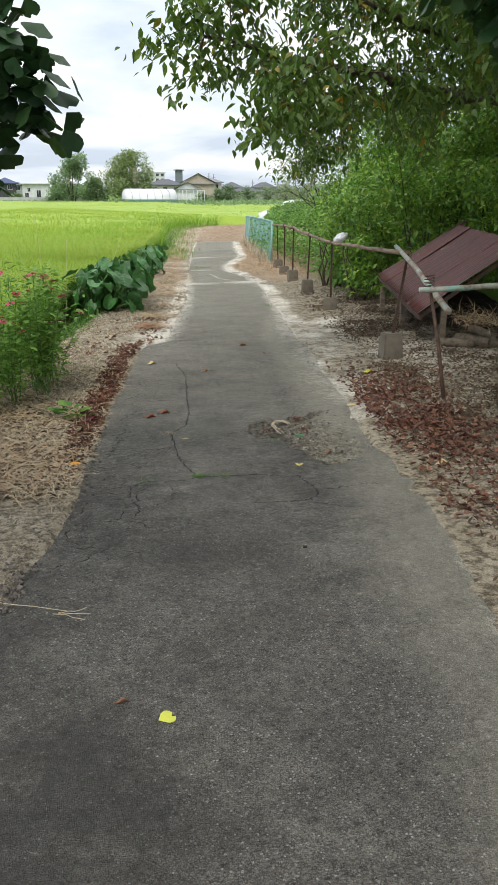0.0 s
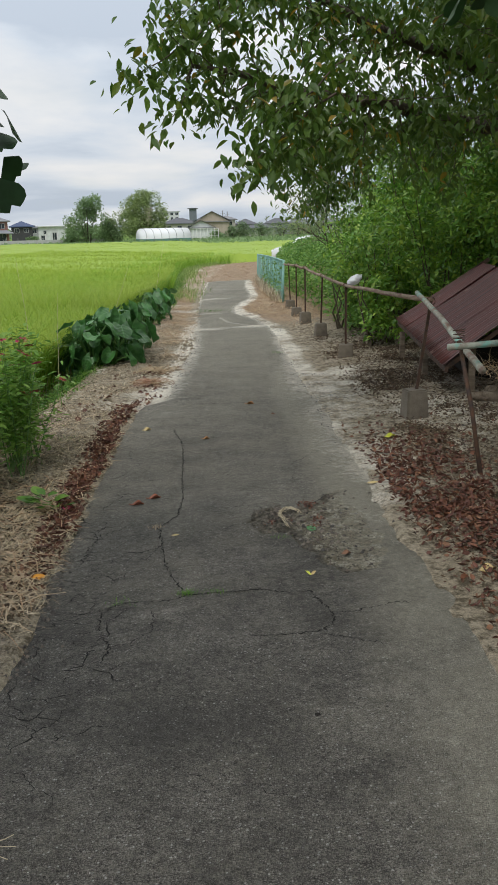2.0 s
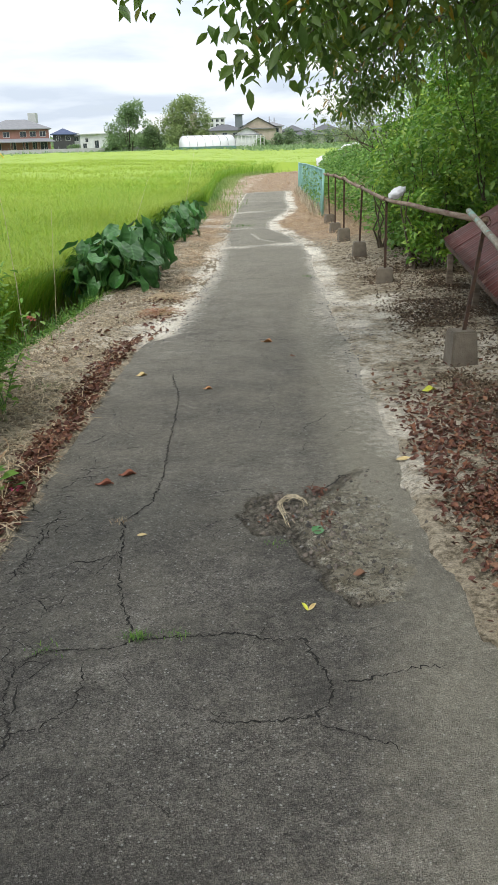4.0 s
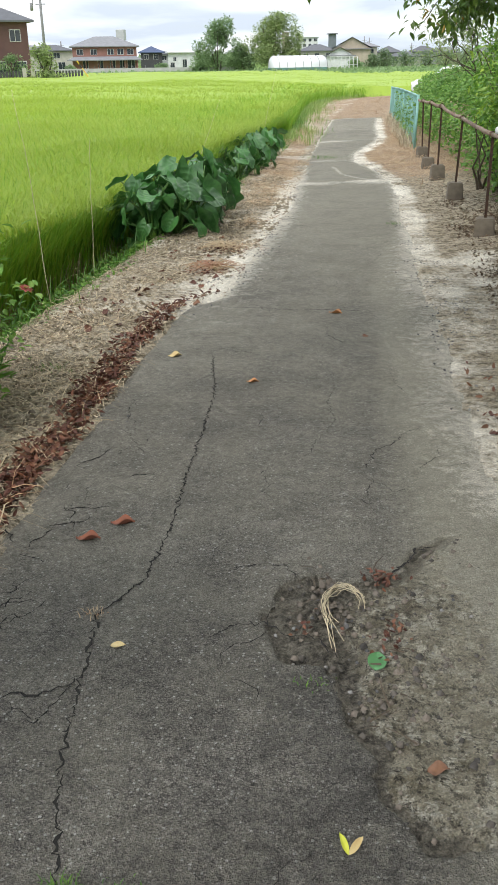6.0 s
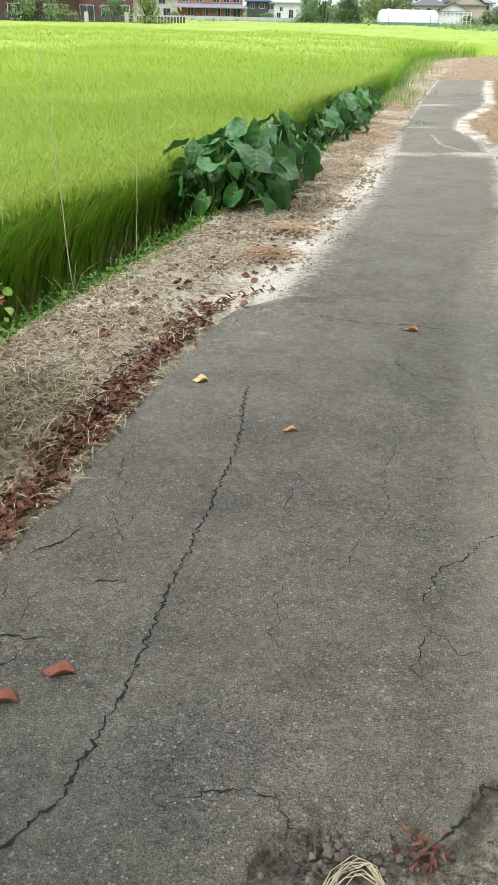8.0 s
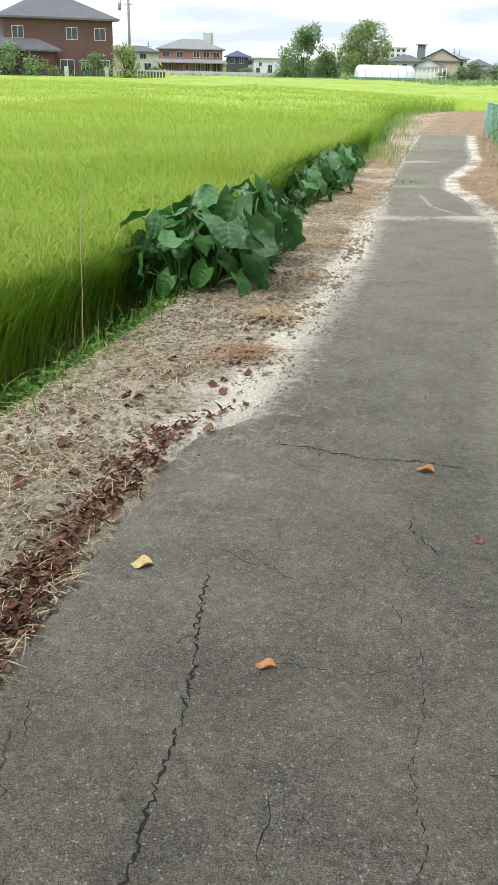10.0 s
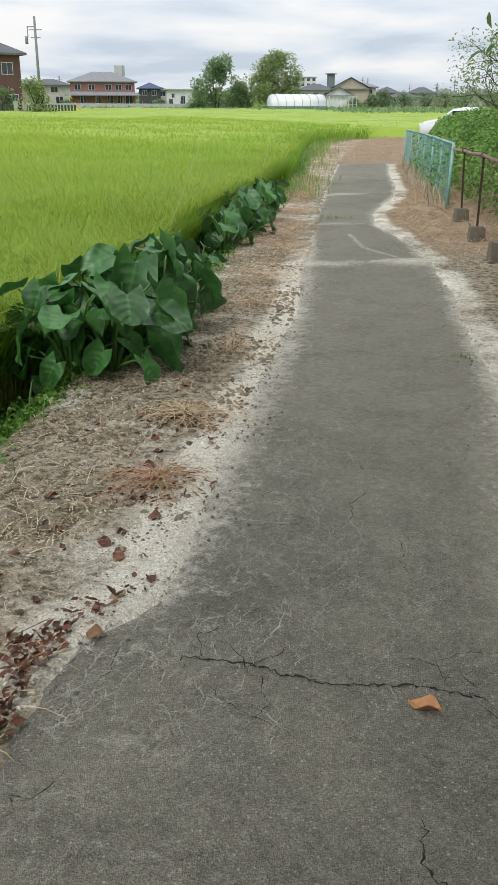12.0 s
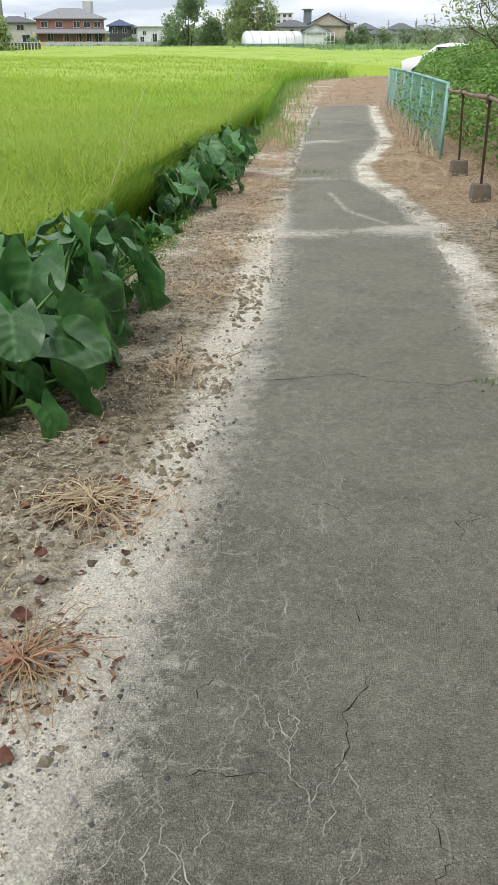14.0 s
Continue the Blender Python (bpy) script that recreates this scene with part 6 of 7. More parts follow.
def build_rail_fence():
    rng = np.random.default_rng(9)
    f = tagged(empty("rail_fence", 1.42, 8.35, float(gz(1.42, 8.35))), "makeshift rail on rusty iron posts in concrete blocks", "fence")
    o = Vector((1.42, 8.35, float(gz(1.42, 8.35))))
    tops = []
    for i, (x, y, h, lean, bh) in enumerate(POSTS):
        zg = float(ground_z(x, y))
        bm = bmesh.new()
        w = 0.1
        r = bmesh.ops.create_cube(bm, size=1.0, matrix=Matrix.Translation((0, 0, bh / 2 - 0.02)) @ Matrix.Diagonal((w * 2, w * 1.9, bh + 0.04, 1)))
        for v in bm.verts:
            if v.co.z > bh / 2:
                v.co.x *= 0.86
                v.co.y *= 0.86
        bmesh.ops.bevel(bm, geom=list(bm.edges), offset=0.012, segments=2, affect="EDGES")
        b = part("block", bm, M_CONCRETE, f, "weathered concrete block")
        b.matrix_basis = pose(x - o.x, y - o.y, zg - o.z, 0, 0, rng.uniform(-15, 15))
        top = Vector((x + lean, y, zg + h))
        p = [(x - o.x, y - o.y, zg + bh * 0.5 - o.z), (top.x - o.x, top.y - o.y, top.z - o.z)]
        bm = box(-.013, -.003, 0, .013, .003, 1)
        box(-.013, -.013, 0, -.008, .013, 1, 0, bm)
        post = part("post", bm, M_RUST, f, "rusty angle-iron post")
        d = Vector(p[1]) - Vector(p[0])
        post.matrix_basis = Matrix.Translation(p[0]) @ Vector((0, 0, 1)).rotation_difference(d).to_matrix().to_4x4() @ Matrix.Diagonal((1, 1, d.length, 1))
        tops.append(top)
    tops.append(Vector((0.72, 22.0, float(gz(0.7, 22)) + 0.93)))
    for a, b in zip(tops[:-1], tops[1:]):
        p = wobble(a - o + Vector((0, 0, 0.005)), b - o + Vector((0, 0, 0.005)), 10, 0.004, rng, -0.015)
        tube_ob("rail", p, np.linspace(0.024, 0.02, 10), M_RAIL, f, 8, "grey-brown weathered rail")
        tie = tube_ob("wire_tie", [(a - o) + Vector((0.035 * math.cos(t), 0.012 * math.sin(3 * t), 0.035 * math.sin(t))) for t in np.linspace(0, 6.28, 14)], 0.004, M_RUST, f, 4)
    # the leaning pole and the nearer crosspiece
    g = tagged(empty("pipe_barrier", 1.53, 6.45, float(ground_z(1.53, 6.45))), "peeling green pipes lashed to a leaning iron stake", "barrier")
    q = Vector((1.53, 6.45, float(ground_z(1.53, 6.45))))
    stake_top = Vector((1.42, 6.75, 0.83))
    tube_ob("stake", [Vector((0, 0, -0.08)), (stake_top - q) * 0.5 + Vector((0.005, 0, 0)), stake_top - q], [0.016, 0.015, 0.014], M_RUST, g, 7)
    tube_ob("cross_pipe", wobble(Vector((1.33, 6.66, 0.80)) - q, Vector((2.9, 6.95, 0.86)) - q, 9, 0.003, rng), 0.022, M_GREENPIPE, g, 10)
    tube_ob("leaning_pole", wobble(Vector((1.45, 8.5, 1.02)) - q, Vector((1.56, 6.66, 0.64)) - q, 9, 0.004, rng), np.linspace(0.02, 0.026, 9), M_GREENPIPE, g, 10)
    tube_ob("wire_tie", [stake_top - q + Vector((0.04 * math.cos(t), 0.03 * math.sin(t), -0.02 + 0.004 * t)) for t in np.linspace(0, 25, 50)], 0.003, M_RUST, g, 4)
    # plastic bag tied on the rail
    bm = bmesh.new()
    bmesh.ops.create_icosphere(bm, subdivisions=3, radius=1.0)
    for v in bm.verts:
        nn = noise.noise(v.co * 2.1) * 0.35 + noise.noise(v.co * 5) * 0.12
        v.co = v.co * (1 + nn)
        v.co.x *= 0.1
        v.co.y *= 0.06
        v.co.z *= 0.055
    b = part("plastic_bag", bm, M_BAG, smooth=True)
    b.matrix_basis = pose(1.33, 12.25, float(ground_z(1.22, 12.3)) + 0.98, 0, -25, 10)
    tagged(b, "crumpled white plastic bag caught on the rail", "plastic bag")


def build_wire_fence():
    A = Vector((0.71, 22.0, 0)), Vector((0.55, 25.7, 0)), Vector((0.36, 29.5, 0)), Vector((0.10, 33.2, 0))
    A = [Vector((v.x, v.y, float(ground_z(v.x, v.y)))) for v in A]
    f = tagged(empty("wire_fence", *A[0]), "turquoise-green wire mesh fence, partly grown over", "fence")
    o = A[0]
    pts = [a.lerp(b, t) for a, b in zip(A[:-1], A[1:]) for t in (0, 0.5)] + [A[-1]]
    H = 0.98
    for p in pts:
        tube_ob("post", [p - o + Vector((-0.03, 0, -0.05)), p - o + Vector((0, 0, H + 0.02))], 0.024 if p in (pts[0], pts[-1]) else 0.017, M_WIRE, f, 10)
    for a, b in zip(pts[:-1], pts[1:]):
        tube_ob("top_rail", [a - o + Vector((0, 0, H)), b - o + Vector((0, 0, H))], 0.02, M_WIRE, f, 8)
        n, bars = int((b - a).length / 0.09), []
        d = (b - a)
        for k in range(n + 1):
            s = a + d * k / n - o
            bars.append(tube([s + Vector((0, 0, 0.04)), s + Vector((0, 0, H))], 0.003, 4))
        for zz in np.arange(0.06, H, 0.1):
            ww = [a + d * t - o + Vector((0.006 * math.sin(t * 40), 0, zz + 0.012 * math.sin(t * 70 + zz * 9))) for t in np.linspace(0, 1, 40)]
            bars.append(tube(ww, 0.002, 3))
        V, F = join_tubes(bars)
        obj("wire_panel", mesh_np("wire_panel", V, F), M_WIRE, f)


def build_shelter():
    """A collapsed low shelter: sheet-iron roof resting on posts and piled timber."""
    y0, y1, xe, xr = 9.05, 11.9, 1.8, 2.83
    zg = float(ground_z(2.2, 10))
    e = tagged(empty("sheet_iron_shelter", xe, y0, zg), "low collapsed shelter roofed with rust-red corrugated sheets", "shelter")
    for k, (ya, yb) in enumerate(((y0, y0 + 0.78), (y0 + 0.72, y0 + 1.5), (y0 + 1.44, y0 + 2.2), (y0 + 2.14, y1))):
        for side, (xa, za, xb, zb) in enumerate(((xe, 0.30, xr, 1.03), (xr - 0.05, 1.01, xr + 1.3, 0.55))):
            m = 36
            yy = np.linspace(ya, yb, m)
            tt = np.linspace(0, 1, 9)
            wave = 0.009 * np.sin(yy / 0.076 * 2 * math.pi)
            X = (xa + (xb - xa) * tt)[:, None] + 0 * yy[None]
            Z = (za + (zb - za) * tt)[:, None] + wave[None] + 0.006 * (k % 2) + 0.008 * np.sin(tt * 5 + k)[:, None] + 0.05 * (yy[None] - y0) * (1 - 0.6 * tt[:, None]) * (side == 0)
            V = np.stack([X - xe, np.repeat(yy[None] - y0, 9, 0), Z], -1).reshape(-1, 3)
            V = np.concatenate([V, V - [0, 0, 0.004]])
            i = (np.arange(8)[:, None] * m + np.arange(m - 1)[None]).ravel()
            F = np.stack([i, i + 1, i + m + 1, i + m], -1)
            n = 9 * m
            rim = np.concatenate([np.arange(m), np.arange(m - 1, n, m), np.arange(n - 1, n - m - 1, -1), np.arange(n - m, -1, -m)])
            R = np.stack([rim[:-1], rim[1:], rim[1:] + n, rim[:-1] + n], -1)
            obj("roof_sheet", mesh_np("roof_sheet", V, [F, F[:, ::-1] + n, R], True), M_ROOFRED, e)
    for ya in (y0 + 0.06, y1 - 0.06):
        bm = box(-.02, -.015, 0, .02, .015, 1.3)
        r = part("rafter", bm, M_RUST, e)
        d = Vector((xr - xe, 0, 0.72))
        r.matrix_basis = Matrix.Translation((0.04, ya - y0, 0.27 if ya < y0 + 1 else 0.4)) @ Vector((0, 0, 1)).rotation_difference(d).to_matrix().to_4x4()
    bm = box(0.02, 0, -0.05, 0.05, (y1 - y0) * 1.0, 0.0, 0.004)
    part("eave_board", bm, M_RUST, e).matrix_basis = pose(0, 0, 0.285, 2.8, 0, 0)
    for px, py, h in ((0.3, 0.14, 0.42), (0.1, 1.4, 0.26), (0.06, 2.7, 0.3), (1.03, 0.1, 0.98), (1.03, 2.7, 0.98)):
        part("prop", box(px - .03, py - .03, -0.05, px + .03, py + .03, h, 0.004), M_OLDWOOD, e)
    for k, (x, y, r, L, a) in enumerate(((2.18, 8.85, 0.045, 0.34, 70), (2.34, 8.9, 0.055, 0.4, 35), (2.55, 8.95, 0.05, 0.45, -10), (2.42, 8.95, 0.04, 0.4, 12))):
        lg = tube_ob("log", [(0, -L / 2, 0), (0.01, -L / 6, 0), (0, L / 6, 0.01), (0.01, L / 2, 0)], [r, r * 1.03, r, r * 0.95], M_OLDWOOD, None, 12)
        lg.matrix_basis = pose(x, y, float(ground_z(x, y)) + r - 0.01 + (0.1 if k == 3 else 0), 0, 0, a)
        tagged(lg, "short weathered log stacked under the shelter", "log", "stacked logs")
    rng = np.random.default_rng(4)
    n = 500
    p = np.stack([rng.uniform(2.15, 2.9, n), rng.uniform(8.6, 9.3, n), float(ground_z(2.4, 9)) + 0.2 + rng.uniform(0, .1, n)], -1)
    me = scatter("straw_pile", STALK, p, rand_dirs(rng, n) * [1, 1, .3], rand_dirs(rng, n) * .3 + [0, 0, 1], rng.uniform(.1, .3, n), np.full(n, .006))
    tagged(obj("straw_pile", me, M_STRAW), "orange-tan straw lying on the stacked logs", "straw", kind="stuff")
    # timber at the back of the shelter, and a dark lump painting its shaded inside
    part("back_panel", box(xr + 1.2 - xe, 0.1, -0.05, xr + 1.24 - xe, y1 - y0, 0.5), M_OLDWOOD, e)
    part("dark_interior_fill", lumpy(0.45, 0.9, 0.22, 3), M_DARK, e, "dark lump standing in for the shade under the roof").matrix_basis = pose(0.85, 1.5, 0.15)


def lumpy(a, b, c, sub):
    bm = bmesh.new()
    bmesh.ops.create_icosphere(bm, subdivisions=sub, radius=1.0)
    for v in bm.verts:
        v.co *= 1 + 0.25 * noise.noise(v.co * 2.2)
        v.co = Vector((v.co.x * a, v.co.y * b, v.co.z * c))
    return bm


# ---- the white car beyond the vines ----
def build_car():
    z = float(gz(2.8, 52))
    e = tagged(empty("car", 0.9, 52, z), "small white car parked beyond the vines", "car")
    prof = [(0.0, 0.45), (0.02, 0.72), (0.25, 0.86), (0.95, 0.98), (1.55, 1.42), (2.1, 1.52), (3.1, 1.5), (3.55, 1.35), (3.8, 0.98), (3.88, 0.5), (3.8, 0.28), (0.1, 0.26)]
    bm = bmesh.new()
    for yy, k in ((0, 0.94), (0.12, 1.0), (1.48, 1.0), (1.6, 0.94)):
        for x, h in prof:
            bm.verts.new((1.94 + (x - 1.94) * (1 if k == 1 else 0.985), yy + (0.12 * (h > 1.0) * (1 if yy < 0.8 else -1)), h * k if h > 1 else h))
    bm.verts.ensure_lookup_table()
    n = len(prof)
    for r in range(3):
        for i in range(n):
            bm.faces.new([bm.verts[r * n + i], bm.verts[r * n + (i + 1) % n], bm.verts[(r + 1) * n + (i + 1) % n], bm.verts[(r + 1) * n + i]])
    bm.faces.new([bm.verts[i] for i in range(n)][::-1])
    bm.faces.new([bm.verts[3 * n + i] for i in range(n)])
    bmesh.ops.recalc_face_normals(bm, faces=bm.faces)
    part("body", bm, M_CAR, e, "white painted body", True)
    for xa, xb in ((1.45, 2.2), (2.28, 3.05), (3.1, 3.5)):
        part("side_window", box(xa, 0.02, 1.02, xb, 0.06, 1.36, 0.015), M_GLASS, e)
    ws = part("windscreen", box(-0.02, 0.2, 0, 0.02, 1.4, 0.62, 0.01), M_GLASS, e)
    ws.matrix_basis = pose(1.02, 0, 0.97, 0, 52, 0)
    part("headlight", box(0.0, 0.08, 0.62, 0.22, 0.3, 0.76, 0.03), M_BAG, e, "clear headlight")
    part("headlight", box(0.0, 1.3, 0.62, 0.22, 1.52, 0.76, 0.03), M_BAG, e, "clear headlight")
    for x in (0.7, 3.15):
        for y in (0.0, 1.45):
            w = tube_ob("wheel", [(x, y, 0.29), (x, y + 0.16, 0.29)], 0.29, M_TYRE, e, 20)
            tube_ob("rim", [(x, y - 0.005, 0.29), (x, y + 0.165, 0.29)], 0.18, M_POLE, w, 14)
    part("mirror", box(1.35, -0.1, 0.98, 1.5, 0.04, 1.1, 0.02), M_CAR, e)


# ---- far side of the field ----
def far(az, d):
    return d * math.sin(radians(az)), 6.67 + d * math.cos(radians(az))


def window(parent, x, y, z, w, h, frame_mat, depth=0.05):
    wn = part("window", box(x - w / 2 - .06, y - depth, z - .06, x + w / 2 + .06, y + 0.02, z + h + .06), frame_mat, parent)
    part("pane", box(x - w / 2, y - depth - .02, z, x - .03, y - depth + .01, z + h), M_GLASS, wn)
    part("pane", box(x + .03, y - depth - .02, z, x + w / 2, y - depth + .01, z + h), M_GLASS, wn)


def hip_roof(w, d, z, rise, over=0.6, ridge=None, gable=False):
    bm = bmesh.new()
    w, d = w / 2 + over, d / 2 + over
    r = w if gable else max(w - d, 0.05) if ridge is None else ridge
    vs = [bm.verts.new(c) for c in ((-w, -d, z), (w, -d, z), (w, d, z), (-w, d, z), (-r, 0, z + rise), (r, 0, z + rise))]
    lo = [bm.verts.new((v.co.x, v.co.y, z - 0.18)) for v in vs[:4]]
    for f in ((0, 1, 5, 4), (2, 3, 4, 5)) if gable else ((0, 1, 5, 4), (1, 2, 5), (2, 3, 4, 5), (3, 0, 4)):
        bm.faces.new([vs[i] for i in f])
    for i in range(4):
        bm.faces.new([vs[i], lo[i], lo[(i + 1) % 4], vs[(i + 1) % 4]])
    bm.faces.new(lo[::-1])
    bmesh.ops.recalc_face_normals(bm, faces=bm.faces)
    return bm


def house(label, az, d, w, dep, eave, rise, wall, roof, wins, turn=0.0, gable=False, name="house", base=-0.3, skirt=None):
    """A house that turns its front to the lane. wins: (x, z, width, height) on the front."""
    x, y = far(az, d)
    e = tagged(empty(name, x, y, base, -az + turn), label, "house", "houses across the field")
    part("wall", box(-w / 2, -dep / 2, -0.3, w / 2, dep / 2, eave, 0.02), wall, e)
    if roof:
        part("roof", hip_roof(w, dep, eave, rise, gable=gable), roof, e, "dark tiled roof")
    if gable:
        for sx in (-1, 1):
            bm = bmesh.new()
            k = dep / 2 / (dep / 2 + 0.6)
            vs = [bm.verts.new((sx * (w / 2 - q), yy, zz)) for q in (0.0, 0.15) for yy, zz in ((-dep / 2, eave), (dep / 2, eave), (0, eave + rise * 0.97))]
            for f in ((0, 1, 2), (5, 4, 3), (0, 3, 4, 1), (1, 4, 5, 2), (2, 5, 3, 0)):
                bm.faces.new([vs[i] for i in f])
            bmesh.ops.recalc_face_normals(bm, faces=bm.faces)
            part("gable_wall", bm, wall, e)
    for wx, wz, ww, wh in wins:
        window(e, wx, -dep / 2, wz, ww, wh, M_FRAME)
    if skirt:
        part("porch_roof", hip_roof(w + 1.6, 2.2, eave * 0.48, 0.6, 0.3), roof, e).location = (0, -dep / 2 - 0.8, 0)
        for k in range(6):
            part("porch_post", box(-w / 2 + k * w / 5 - .08, -dep / 2 - 1.8, -0.3, -w / 2 + k * w / 5 + .08, -dep / 2 - 1.64, eave * 0.46), skirt, e)
    return e


M_FRAME = paint("window_frame", (0.7, 0.7, 0.68))


def build_far():
    # brick and brown walls are lightened to stand for haze
    brown, brick, white = paint("brown_wall", (0.13, 0.068, 0.062)), paint("red_brick_wall", (0.31, 0.155, 0.125)), paint("white_wall", (0.72, 0.73, 0.74))
    cream, grey, tan = paint("cream_wall", (0.52, 0.5, 0.45)), paint("grey_wall", (0.36, 0.37, 0.38)), paint("tan_wall", (0.48, 0.41, 0.33))
    slate, tiles, blue, dark = paint("slate_roof", (0.13, 0.135, 0.15)), paint("grey_roof", (0.26, 0.265, 0.28)), paint("blue_roof", (0.07, 0.1, 0.19)), paint("dark_wall", (0.07, 0.07, 0.075))
    W = lambda xs, z, w, h: [(x, z, w, h) for x in xs]
    # nearest: the brown two-storey house with its low wing
    b = house("brown two-storey house with dark hipped roof", -26.0, 100, 10.6, 9, 5.8, 2.4, brown, slate, W((-4.0, 1.2, 4.0), 3.9, 1.0, 1.0) + W((0.6, 4.2), 0.7, 1.3, 1.3) + W((2.4,), 0.4, 0.7, 1.6), 10)
    house("brown single-storey wing with dark roof", -28.4, 96, 7.5, 5, 2.9, 1.6, brown, slate, W((-2, 1.5), 0.8, 1.2, 1.2), 10)
    gw = tagged(empty("garden_fence", *far(-24.5, 92), -0.3, 24.5), "dark slatted garden fence along the paddy edge", "fence")
    part("base_wall", box(-13, -0.1, -0.3, 8.2, 0.1, 0.55), grey, gw)
    for k in range(71):
        part("slat", box(-13 + k * 0.3, -0.05, 0.55, -13 + k * 0.3 + 0.2, 0.05, 1.15), dark, gw)
    for gx_ in (-1.2, 2.6, 3.4):
        part("gate_post", box(gx_ - .2, -0.2, 0, gx_ + .2, 0.2, 1.45, 0.02), cream, gw)
    house("red brick two-storey house with grey roof", -17.8, 200, 13.0, 9, 4.9, 1.9, brick, tiles, W((-5, -2.2, 1.2, 3.2, 5.2), 3.3, 1.2, 1.0) + W((-4, -1, 1.5, 3.5), 0.8, 1.0, 1.4) + W((5.3,), 0.3, 1.4, 1.9), 0, skirt=brick)
    wt_ = tagged(empty("water_tank", *far(-16.75, 208), 0), "pale rooftop water tank on a frame", "water tank")
    part("frame", box(-.7, -.7, -0.3, .7, .7, 5.9), grey, wt_)
    part("tank", box(-.9, -.9, 5.9, .9, .9, 8.0, 0.1), paint("tank_grey", (0.5, 0.52, 0.5)), wt_)
    house("grey house with low tiled roof", -20.9, 215, 9, 7, 4.4, 1.2, cream, slate, W((-2.5, 1.0), 2.9, 1.4, 1.0) + W((-2, 2), 0.5, 1.5, 1.5))
    house("tan house with grey roof", -22.2, 225, 9, 7, 4.3, 1.4, tan, tiles, W((-2.5, 1.0), 2.9, 1.4, 1.0))
    house("dark house with blue tiled roof", -15.0, 225, 5, 7, 3.9, 1.3, dark, blue, W((-1.2, 1), 2.4, 1.0, 1.0))
    house("dark house with grey tiled roof", -14.55, 240, 6.5, 7, 3.6, 1.0, grey, slate, W((-1.5, 1.3), 2.2, 1.2, 1.0))
    house("flat-roofed white house with dark openings", -13.15, 215, 6.4, 6, 3.75, 0.2, white, paint("white_parapet", (0.66, 0.67, 0.68)), [(-1.7, 1.9, 0.6, 0.8), (0.5, 0.2, 0.9, 2.0), (-2.2, 0.2, 0.8, 1.4)])
    # right of the trees
    house("large white apartment block with tiers of balconies", -5.6, 480, 10.5, 10, 12.0, 0.3, white, paint("block_roof", (0.6, 0.61, 0.62)), [(x, z, 1.4, 1.3) for x in (-4, -1.4, 1.4, 4) for z in (5.2, 7.6, 10.0)], name="apartment_block")
    house("beige water tower block behind the trees", -6.9, 460, 3.5, 4, 14, 0.3, tan, paint("beige_roof", (0.5, 0.46, 0.38)), [], name="tower_block")
    house("dark grey stair tower", -4.1, 320, 2.6, 3, 9.6, 0.2, paint("tower_grey", (0.17, 0.19, 0.22)), slate, [], name="stair_tower")
    house("grey house with dark hipped roof", -5.0, 262, 10, 8, 4.0, 1.6, cream, slate, W((-3, 0, 3), 2.3, 1.2, 1.0))
    house("tan gabled house with brown bargeboards", -2.9, 236, 9, 9, 4.1, 2.6, tan, tiles, W((-1.5, 1.5), 2.4, 1.0, 1.0), 90, True)
    house("white gabled house with grey roof", -3.6, 222, 7, 6, 2.6, 1.7, white, tiles, W((-1.4, 1.4), 1.1, 1.2, 1.0), 90, True)
    house("pale house with balcony", -2.0, 240, 5, 7, 4.6, 1.0, cream, tiles, W((-1, 1), 3.0, 1.2, 1.0))
    house("grey house with dark tiled gable", -0.75, 250, 6, 6, 3.3, 1.5, grey, slate, W((-1.5, 1.2), 2.0, 1.0, 0.9))
    house("low house with grey tiled roof", 0.2, 235, 8, 6, 2.2, 1.1, cream, slate, W((-2, 0, 2), 0.9, 1.1, 0.9))
    house("distant house with dark roof", 1.3, 330, 9, 7, 3.8, 1.8, grey, slate, W((-2, 1), 2.4, 1.2, 1.0))
    house("distant house with grey roof", 2.6, 340, 10, 7, 3.4, 1.7, tan, tiles, W((-2, 1), 2.2, 1.2, 1.0))
    house("distant pale house with grey roof", 4.6, 330, 10, 7, 3.4, 1.7, cream, tiles, W((-2, 1), 2.2, 1.2, 1.0))
    build_greenhouse()
    rng = np.random.default_rng(61)
    pole(-21.45, 118, 10.7, rng)
    pole(-20.3, 230, 6.6, rng)
    for az, d, h in ((-2.2, 300, 8.2), (-1.9, 310, 8.0), (2.2, 330, 7.0), (3.2, 340, 8.4), (0.6, 330, 6.5), (5.2, 320, 7.5)):
        pole(az, d, h, rng)
    # guy-wire guard
    x, y = far(-19.0, 88)
    g = tagged(empty("guy_wire_guard", x, y, -0.2), "yellow and black guard on a slanting guy wire", "guard")
    for k in range(6):
        a, b = Vector((-1.2, 0, 1.9)), Vector((0.15, 0, 0.0))
        tube_ob("band", [a.lerp(b, k / 6), a.lerp(b, (k + 1) / 6)], 0.05, M_BLACK if k in (1, 5) else M_YELLOW, g, 8)
    # roadside fence and low walls before the houses
    x, y = far(-17, 150)
    w = tagged(empty("boundary_wall", x, y, -0.3, 17), "low pale roadside wall with mesh fence", "wall")
    part("wall", box(-14, -0.1, 0, 19, 0.1, 0.95, 0.02), paint("pale_concrete", (0.5, 0.5, 0.48)), w)
    for k in range(17):
        part("post", box(-14 + k * 2, -.04, 0.95, -13.92 + k * 2, .04, 1.35), M_POLE, w)
    far_trees(rng)


